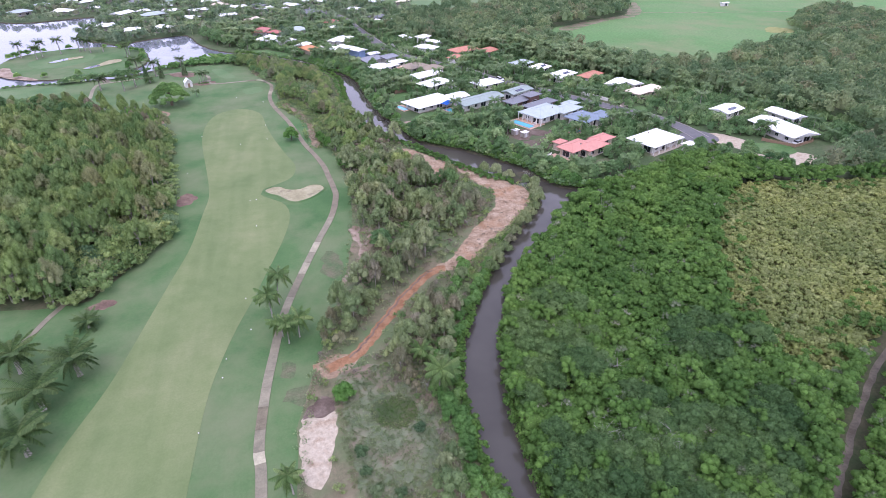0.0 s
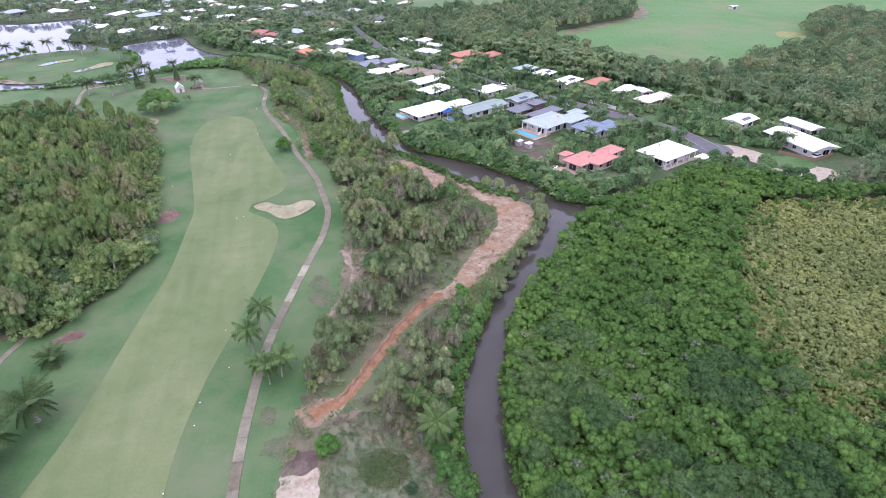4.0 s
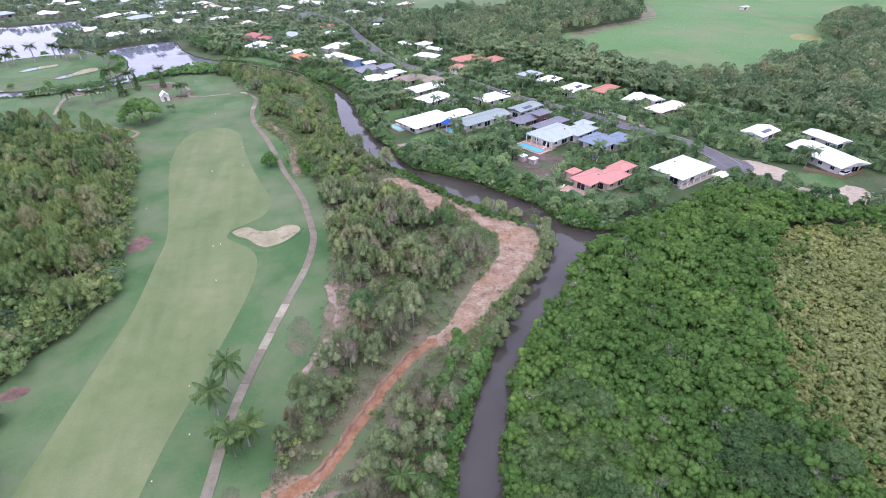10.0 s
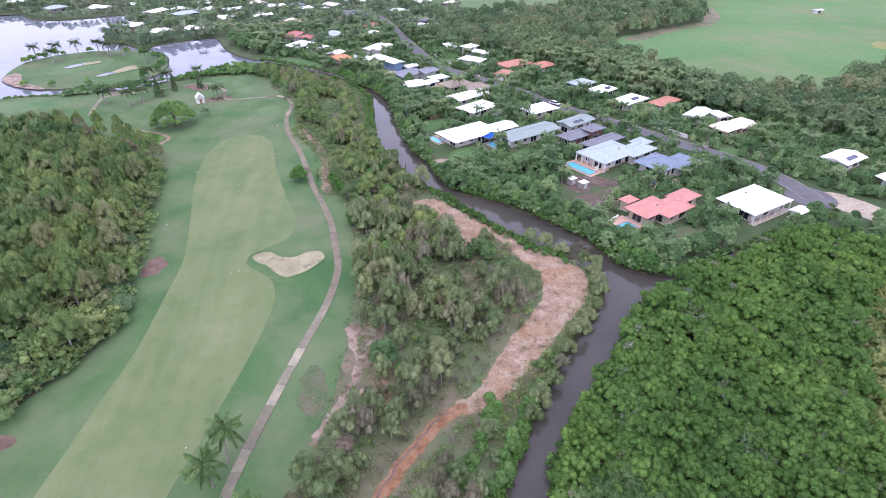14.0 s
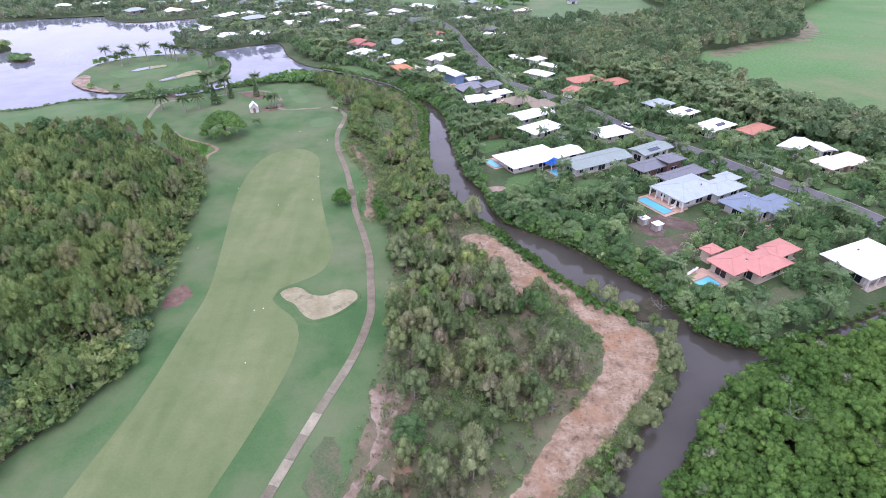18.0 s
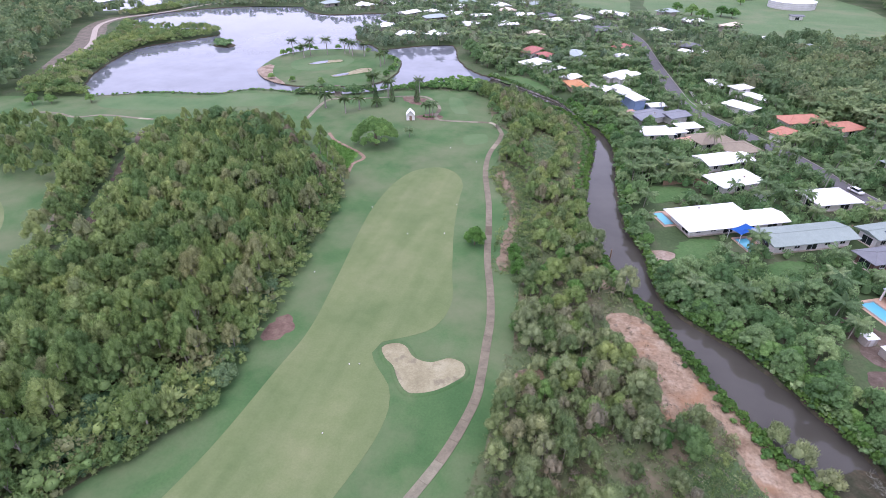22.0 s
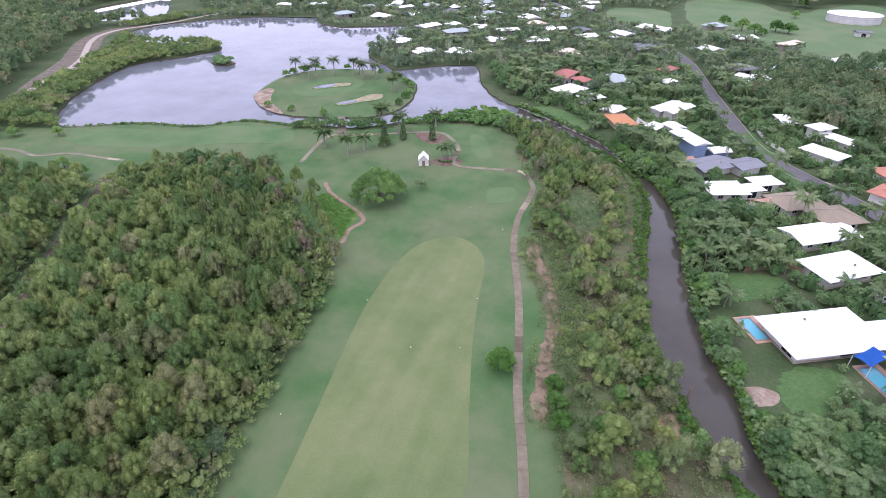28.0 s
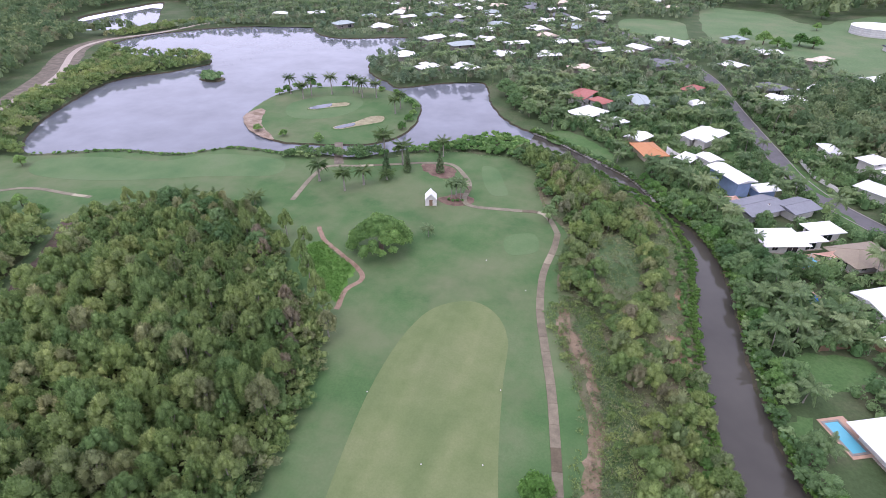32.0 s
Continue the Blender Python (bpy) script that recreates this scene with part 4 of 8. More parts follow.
def trunk_mesh(name, h, r, lobes, mat):
    """A tapered, slightly bent trunk with limbs that reach into the lobes."""
    lean = rng.uniform(-0.08, 0.08, 2) * h
    stem = [(0, 0, -0.2), (lean[0] * 0.2, lean[1] * 0.2, h * 0.3), (lean[0] * 0.6, lean[1] * 0.6, h * 0.65), (lean[0], lean[1], h)]
    V, F = tube(stem, [r * 1.25, r, r * 0.75, r * 0.3])
    for l in lobes[1:7]:
        root = np.array(stem[1]) * 0.4 + np.array(stem[2]) * 0.6
        tip = np.array(l[:3])
        mid = (root + tip) / 2 + np.array((0, 0, -0.15 * h * 0.3))
        v, f = tube([root, mid, tip], [r * 0.5, r * 0.35, r * 0.12], 4)
        F += [tuple(i + len(V) for i in q) for q in f]
        V += v
    return mesh_of(name, V, F, mat, smooth=True)


def dome_quads(l, swell, rings=3, segs=6):
    """The leafy mass inside a lobe: an uneven cap that the sprays stand on."""
    v = []
    for i in range(rings + 1):
        t = 0.12 + (1.75 - 0.12) * i / rings
        for j in range(segs):
            a = 2 * math.pi * (j + 0.5 * (i % 2)) / segs
            k = swell * rng.uniform(0.85, 1.1)
            v.append((l[0] + l[3] * k * math.sin(t) * math.cos(a), l[1] + l[3] * k * math.sin(t) * math.sin(a), l[2] + l[4] * k * math.cos(t)))
    f = [(i * segs + j, i * segs + (j + 1) % segs, (i + 1) * segs + (j + 1) % segs, (i + 1) * segs + j)[::-1] for i in range(rings) for j in range(segs)]
    return np.array(v), np.array(f)


def tree_kind(leaf, bark, h, radius, lobe, lobes_n, cards, size, variants=4, low=0.45, flat=0.8, jitter=0.7, down=-0.35, r=0.16, long=1.0, upright=0.0, dome=0.0, thin=0.62, core=0.0, rings=3):
    out = []
    for i in range(variants):
        hh = h * rng.uniform(0.9, 1.1)
        lobes = random_lobes(lobes_n, radius, hh * low, hh - lobe * flat, lobe, flat)
        v, f = crown_cards(lobes, cards, size, jitter, down, long, upright, thin)
        if core:
            dv, df = dome_quads((0, 0, hh * low + 0.2, radius * core, (hh * (1 - low) - 0.2) * core), 1.0, 3, 7)
            v, f = np.concatenate([v, dv]), np.concatenate([f, df + len(v)])
        if dome:
            parts_v, parts_f = [v], [f]
            for l in lobes:
                dv, df = dome_quads(l, dome, rings)
                parts_f.append(df + sum(len(q) for q in parts_v))
                parts_v.append(dv)
            v, f = np.concatenate(parts_v), np.concatenate(parts_f)
        out.append((trunk_mesh("trunk", hh * 0.8, r, lobes, M[bark]), mesh_of("crown", v, f, M[leaf], smooth=True), v, f))
    return out


def spots(loop, step, avoid=(), seed=1, jitter=0.42):
    """Plan points scattered at about even steps inside an outline."""
    g = np.random.default_rng(seed)
    x0, y0 = loop.min(0)
    x1, y1 = loop.max(0)
    xs, ys = np.meshgrid(np.arange(x0, x1, step), np.arange(y0, y1, step * 0.87))
    xs = xs + (np.arange(xs.shape[0]) % 2)[:, None] * step / 2
    xs, ys = (q.ravel() + g.uniform(-jitter, jitter, q.size) * step for q in (xs, ys))
    ok = inside(loop, xs, ys)
    xs, ys = xs[ok], ys[ok]
    for test in avoid:
        ok = ~test(xs, ys)
        xs, ys = xs[ok], ys[ok]
    return np.stack([xs, ys], 1)


def plant(pts, kinds, name, label, category, group, scale=(0.8, 1.2)):
    """Each tree a thing of its own, with its trunk and its crown."""
    for x, y in pts:
        tr, cr, _, _ = kinds[rng.integers(len(kinds))]
        s = rng.uniform(*scale)
        ob = thing(name, pose(x, y, 0, 0, 0, rng.uniform(0, 360)) @ Matrix.Diagonal((s, s, s * rng.uniform(0.88, 1.12), 1)), label, category, group)
        part("trunk", tr, None, ob)
        part("crown", cr, None, ob)


def thicket(pts, kinds, name, label, category, scale=(0.8, 1.2), mat=None):
    """Growth that nobody could count, in one mesh."""
    V, F, T, base = [], [], [], 0
    for x, y in pts:
        v, f = kinds[rng.integers(len(kinds))][2:4]
        a, s = rng.uniform(0, 2 * math.pi), rng.uniform(*scale)
        c, q = math.cos(a) * s, math.sin(a) * s
        w = np.stack([v[:, 0] * c - v[:, 1] * q + x, v[:, 0] * q + v[:, 1] * c + y, v[:, 2] * s * rng.uniform(0.85, 1.15)], 1)
        V.append(w)
        F.append(f + base)
        T.append(np.full(len(w), rng.random(), np.float32))
        base += len(w)
    V, F, T = np.concatenate(V).astype(np.float32), np.concatenate(F), np.concatenate(T)
    me = bpy.data.meshes.new(name)
    me.vertices.add(len(V))
    me.vertices.foreach_set("co", V.ravel())
    me.loops.add(F.size)
    me.loops.foreach_set("vertex_index", F.ravel().astype(np.int32))
    me.polygons.add(len(F))
    me.polygons.foreach_set("loop_start", np.arange(0, F.size, 4, dtype=np.int32))
    me.attributes.new("tint", "FLOAT", "POINT").data.foreach_set("value", T)
    me.materials.append(M[mat])
    me.polygons.foreach_set("use_smooth", [True] * len(F))
    me.update(calc_edges=True)
    return tagged(new(name, me), label, category, kind="stuff")


def frond_mesh(length, droop, rise, leaflets=11, wide=0.75, hang=0.35, mat="palm_leaf"):
    """A feather frond: a curved rib with a row of narrow leaflets on each side."""
    V, F = [], []
    u = np.linspace(0, 1, leaflets + 1)
    rib = np.stack([length * u * (1 - 0.18 * u * droop), np.zeros_like(u), rise * u - droop * length * 0.55 * u**2], 1)
    v, f = tube(rib[::2] if leaflets % 2 == 0 else rib, np.linspace(0.06, 0.012, len(rib[::2]) if leaflets % 2 == 0 else len(rib)), 3)
    V += list(v)
    F += f
    for i in range(1, leaflets + 1):
        L = wide * math.sin(math.pi * (0.15 + 0.8 * u[i])) ** 0.7
        for s in (1, -1):
            p = rib[i]
            tip = p + np.array((0.45 * L, s * L, -hang * L))
            w = np.array((length / leaflets * 0.55, 0, 0))
            b = len(V)
            V += [p - w, p + w, tip + w * 0.3, tip - w * 0.3]
            F.append((b, b + 1, b + 2, b + 3))
    return mesh_of("frond", V, F, M[mat])


PALM_FRONDS = [frond_mesh(3.9, d, r, 18, 0.66, h) for d, r, h in ((0.7, 2.4, 0.9), (1.1, 1.9, 1.2), (1.5, 0.8, 1.4))]
COCO_FRONDS = [frond_mesh(3.4, d, r, 18, 0.62, h, "coco_leaf") for d, r, h in ((0.7, 2.2, 0.9), (1.15, 1.6, 1.2), (1.6, 0.5, 1.4))]
DATE_FRONDS = [frond_mesh(3.6, d, r, 20, 0.62, h, "date_leaf") for d, r, h in ((0.4, 2.3, 0.35), (0.8, 1.7, 0.5), (1.3, 0.6, 0.7))]


def palm_trunk(h, r, bend):
    line = [(bend * (z / h) ** 2, 0.4 * bend * (z / h) ** 2, z) for z in np.linspace(-0.2, h, 8)]
    radii = [r * (1.5 if i == 0 else 1.0 - 0.3 * i / 7) for i in range(8)]
    return mesh_of("trunk", *tube(line, radii, 7), M["pale_bark"], smooth=True), Vector(line[-1])


TALL_DATES = [palm_trunk(h, 0.28, b) for h, b in ((6.6, 0.2), (7.8, -0.3))]
PALM_STEMS = [palm_trunk(h, 0.16, b) for h, b in ((5.0, 0.5), (6.5, -0.5), (8.0, 0.8))]
DATE_STEMS = [palm_trunk(h, 0.32, b) for h, b in ((2.2, 0.1), (3.5, -0.1), (5.0, 0.2))]


def palm(x, y, stems, fronds, count, label, name="palm_tree", scale=1.0, stem=None, group="palms"):
    """A palm near the camera's way: a ringed stem and each frond on its own."""
    me, top = stems[rng.integers(len(stems)) if stem is None else stem]
    ob = thing(name, pose(x, y, 0, 0, 0, rng.uniform(0, 360)) @ Matrix.Scale(scale, 4), label, "palm tree", group)
    part("trunk", me, None, ob)
    for i in range(count):
        k = min(2, int(3 * i / count))
        part("frond", fronds[k], None, ob, at=Matrix.Translation(top) @ pose(0, 0, 0, 0, rng.uniform(-8, 8), i * 137.5 + rng.uniform(-15, 15)) @ Matrix.Scale(rng.uniform(0.85, 1.1), 4))
    return ob


def joined_crown(top, fronds, count):
    V, F, b = [], [], 0
    for i in range(count):
        me = fronds[min(2, int(3 * i / count))]
        m = Matrix.Translation(top) @ pose(0, 0, 0, 0, rng.uniform(-8, 8), i * 137.5 + rng.uniform(-15, 15)) @ Matrix.Scale(rng.uniform(0.85, 1.1), 4)
        V += [m @ v.co for v in me.vertices]
        F += [tuple(j + b for j in p.vertices) for p in me.polygons]
        b += len(me.vertices)
    return mesh_of("crown", V, F, fronds[0].materials[0])


GARDEN_PALMS = [(me, joined_crown(top, PALM_FRONDS, 23)) for me, top in PALM_STEMS for _ in range(2)]
BIG_DATES = [frond_mesh(3.7, d, r, 16, 0.66, h, "date_leaf") for d, r, h in ((0.4, 2.1, 0.3), (0.8, 1.5, 0.4), (1.25, 0.5, 0.5))]
TALL_FAR = [(me, joined_crown(top, BIG_DATES, 34)) for me, top in TALL_DATES]
FAR_DATES = [(me, joined_crown(top, DATE_FRONDS, 24)) for me, top in DATE_STEMS]


def far_palms(pts, kinds, label, group, scale=(0.8, 1.25)):
    for x, y in pts:
        tr, cr = kinds[rng.integers(len(kinds))]
        ob = thing("palm_tree", pose(x, y, 0, 0, 0, rng.uniform(0, 360)) @ Matrix.Scale(rng.uniform(*scale), 4), label, "palm tree", group)
        part("trunk", tr, None, ob)
        part("crown", cr, None, ob)


K = {}
K["mangrove"] = tree_kind("mangrove", "bark", 4.8, 1.15, 0.6, 6, 150, 0.12, 8, low=0.74, flat=0.85, jitter=0.75, dome=0.84, rings=2)
K["mangrove_low"] = tree_kind("mangrove", "bark", 4.1, 1.3, 1.0, 4, 130, 0.14, 5, low=0.7, flat=0.8, jitter=0.7, dome=0.92)
K["pale"] = tree_kind("pale_mangrove", "bark", 2.4, 0.6, 0.46, 4, 26, 0.14, 6, low=0.6, jitter=0.6, dome=0.88, rings=2)
K["wood"] = tree_kind("wood_leaf", "pale_bark", 10.0, 2.05, 0.78, 17, 1900, 0.13, 8, low=0.28, flat=1.8, jitter=0.65, r=0.16, upright=0.45, long=1.6, thin=0.42, dome=0.74)
K["wood_low"] = tree_kind("wood_leaf", "pale_bark", 10.0, 2.1, 0.85, 13, 620, 0.2, 6, low=0.35, flat=1.6, jitter=0.65, r=0.16, upright=0.45, long=1.5, thin=0.45, dome=0.78)
K["under"] = tree_kind("wood_leaf", "bark", 2.7, 1.5, 0.75, 5, 110, 0.2, 6, low=0.25, down=-0.2, r=0.07, jitter=0.7, upright=0.3, long=1.2, dome=0.6)
K["fringe"] = tree_kind("mangrove", "bark", 1.5, 0.8, 0.4, 5, 40, 0.2, 5, low=0.2, down=-0.2, r=0.05, jitter=0.6, dome=0.75)
K["scrub"] = tree_kind("scrub_leaf", "pale_bark", 6.6, 1.6, 0.74, 11, 860, 0.14, 8, low=0.2, flat=1.6, jitter=0.65, r=0.09, long=1.8, upright=0.48, thin=0.36, dome=0.74)
K["scrub_round"] = tree_kind("scrub_leaf", "pale_bark", 5.6, 1.9, 0.85, 11, 900, 0.15, 6, low=0.2, flat=1.2, jitter=0.7, r=0.1, long=1.5, upright=0.3, thin=0.42, dome=0.8)
K["scrub_green"] = tree_kind("wood_leaf", "pale_bark", 5.4, 1.9, 0.9, 11, 900, 0.15, 4, low=0.2, flat=1.15, jitter=0.7, r=0.1, long=1.4, upright=0.25, thin=0.45, dome=0.8)
K["scrub_dry"] = tree_kind("scrub_dry", "pale_bark", 6.2, 1.4, 0.7, 9, 560, 0.14, 5, low=0.15, flat=2.2, jitter=0.7, r=0.09, long=2.2, upright=0.65, thin=0.28, dome=0.62)
K["scrub_low"] = tree_kind("scrub_leaf", "pale_bark", 6.2, 1.7, 0.8, 8, 320, 0.19, 5, low=0.2, flat=1.8, jitter=0.6, r=0.09, long=1.7, upright=0.55, thin=0.4, dome=0.76)
K["bush"] = tree_kind("bush_leaf", "bark", 2.6, 1.2, 0.85, 7, 230, 0.18, 5, low=0.12, down=-0.5, r=0.07, jitter=0.5, dome=0.85)
K["bush_low"] = tree_kind("bush_leaf", "bark", 2.6, 1.2, 0.95, 4, 26, 0.34, 5, low=0.25, down=-0.2, r=0.07, jitter=0.5, dome=0.9)
K["willow"] = tree_kind("scrub_leaf", "bark", 3.4, 1.6, 0.8, 9, 420, 0.17, 4, low=0.2, down=-0.3, flat=1.4, r=0.08, jitter=0.5, long=1.7, upright=0.5, thin=0.4, dome=0.8)
K["greyb"] = tree_kind("grey_leaf", "bark", 3.6, 1.6, 1.05, 8, 560, 0.17, 4, low=0.25, down=-0.2, r=0.08, jitter=0.7, dome=0.7)
K["skirt"] = tree_kind("shrub_leaf", "bark", 3.4, 1.7, 0.8, 13, 760, 0.18, 4, low=0.2, down=-0.2, r=0.08, jitter=0.7, dome=0.78)
K["over"] = tree_kind("over_leaf", "bark", 6.0, 2.2, 0.85, 19, 1300, 0.15, 5, low=0.55, down=-0.2, r=0.1, jitter=0.75, dome=0.78)
K["dry"] = tree_kind("dry_leaf", "pale_bark", 2.4, 1.1, 0.7, 5, 70, 0.24, 4, low=0.2, jitter=1.2, down=-0.2, r=0.05, long=1.7)
K["garden"] = tree_kind("dark_leaf", "bark", 7.0, 2.8, 0.95, 26, 1500, 0.17, 6, low=0.22, r=0.17, jitter=0.75, dome=0.76, long=1.3, thin=0.5)
K["far"] = tree_kind("hazy_leaf", "bark", 8.5, 2.6, 1.3, 9, 124, 0.46, 8, low=0.45, flat=0.95, jitter=0.65, core=0.6, thin=0.6, long=1.1)
K["far_low"] = tree_kind("hazy_leaf", "bark", 8.5, 2.5, 1.4, 7, 48, 0.76, 8, low=0.45, flat=0.9, jitter=0.55, core=0.7, thin=0.6)
K["spread"] = tree_kind("bush_leaf", "bark", 9.5, 6.9, 1.6, 54, 7500, 0.24, 1, low=0.08, r=0.5, jitter=0.65, dome=0.8)
K["round"] = tree_kind("bush_leaf", "bark", 4.6, 1.9, 0.85, 17, 1000, 0.14, 5, low=0.18, down=-0.5, r=0.14, jitter=0.75, dome=0.78)
K["dense"] = tree_kind("cover_leaf", "bark", 4.0, 1.8, 0.75, 22, 1300, 0.16, 2, low=0.12, down=-0.6, r=0.12, jitter=0.7, dome=0.8)
K["round_low"] = tree_kind("dark_leaf", "bark", 4.6, 2.0, 1.0, 8, 112, 0.34, 6, low=0.2, down=-0.5, r=0.14, jitter=0.65, core=0.66)
K["dry_wood"] = tree_kind("dry_wood", "pale_bark", 9.0, 1.9, 0.75, 14, 560, 0.18, 3, low=0.2, flat=2.0, jitter=0.6, r=0.16, upright=0.55, long=1.7, thin=0.36, dome=0.75)
K["scrub_tuft"] = tree_kind("scrub_leaf", "bark", 0.8, 0.6, 0.35, 4, 30, 0.15, 5, low=0.3, down=-0.1, r=0.03, jitter=0.9, upright=0.3, long=1.5, thin=0.4)
K["twig"] = tree_kind("twig", "pale_bark", 5.0, 0.8, 0.4, 5, 70, 0.17, 4, low=0.8, jitter=0.7, upright=0.55, long=2.4, thin=0.16, dome=0.6)
K["conifer"] = []
for n in range(2):
    lobes = [(0.2 * math.cos(i * 2.4), 0.2 * math.sin(i * 2.4), 0.9 + i * 0.85, 1.5 * (1 - i / 10), 1.1) for i in range(9)]
    v, f = crown_cards(lobes, 700, 0.28, 0.5, -0.5, 1.2)
    K["conifer"].append((trunk_mesh("trunk", 7.5, 0.2, lobes[:1], M["bark"]), mesh_of("crown", v, f, M["grey_leaf"]), v, f))


def quads_of(*meshes):
    V, F = [], []
    for me in meshes:
        b = len(V)
        V += [tuple(v.co) for v in me.vertices]
        F += [[i + b for i in p.vertices] for p in me.polygons if len(p.vertices) == 4]
    return np.array(V), np.array(F)


LIGHT_FRONDS = [frond_mesh(3.4, d, r, 5, 0.9, h) for d, r, h in ((0.35, 1.3, 0.5), (0.7, 1.0, 0.6), (1.0, 0.3, 0.8))]
K["palm_far"] = [(None, None, *quads_of(me, joined_crown(top, LIGHT_FRONDS, 11))) for me, top in PALM_STEMS]
MID_FRONDS = [frond_mesh(3.6, d, r, 8, 0.8, h) for d, r, h in ((0.7, 2.2, 0.8), (1.05, 1.6, 1.0), (1.45, 0.6, 1.2))]
K["palm_mid"] = [(None, None, *quads_of(me, joined_crown(top, MID_FRONDS, 15))) for me, top in PALM_STEMS for _ in range(2)]
K["clod"] = [(None, None, *dome_quads((0, 0, 0, r, r * 0.6), 1.0, 2, 5)) for r in (0.22, 0.3, 0.4)]


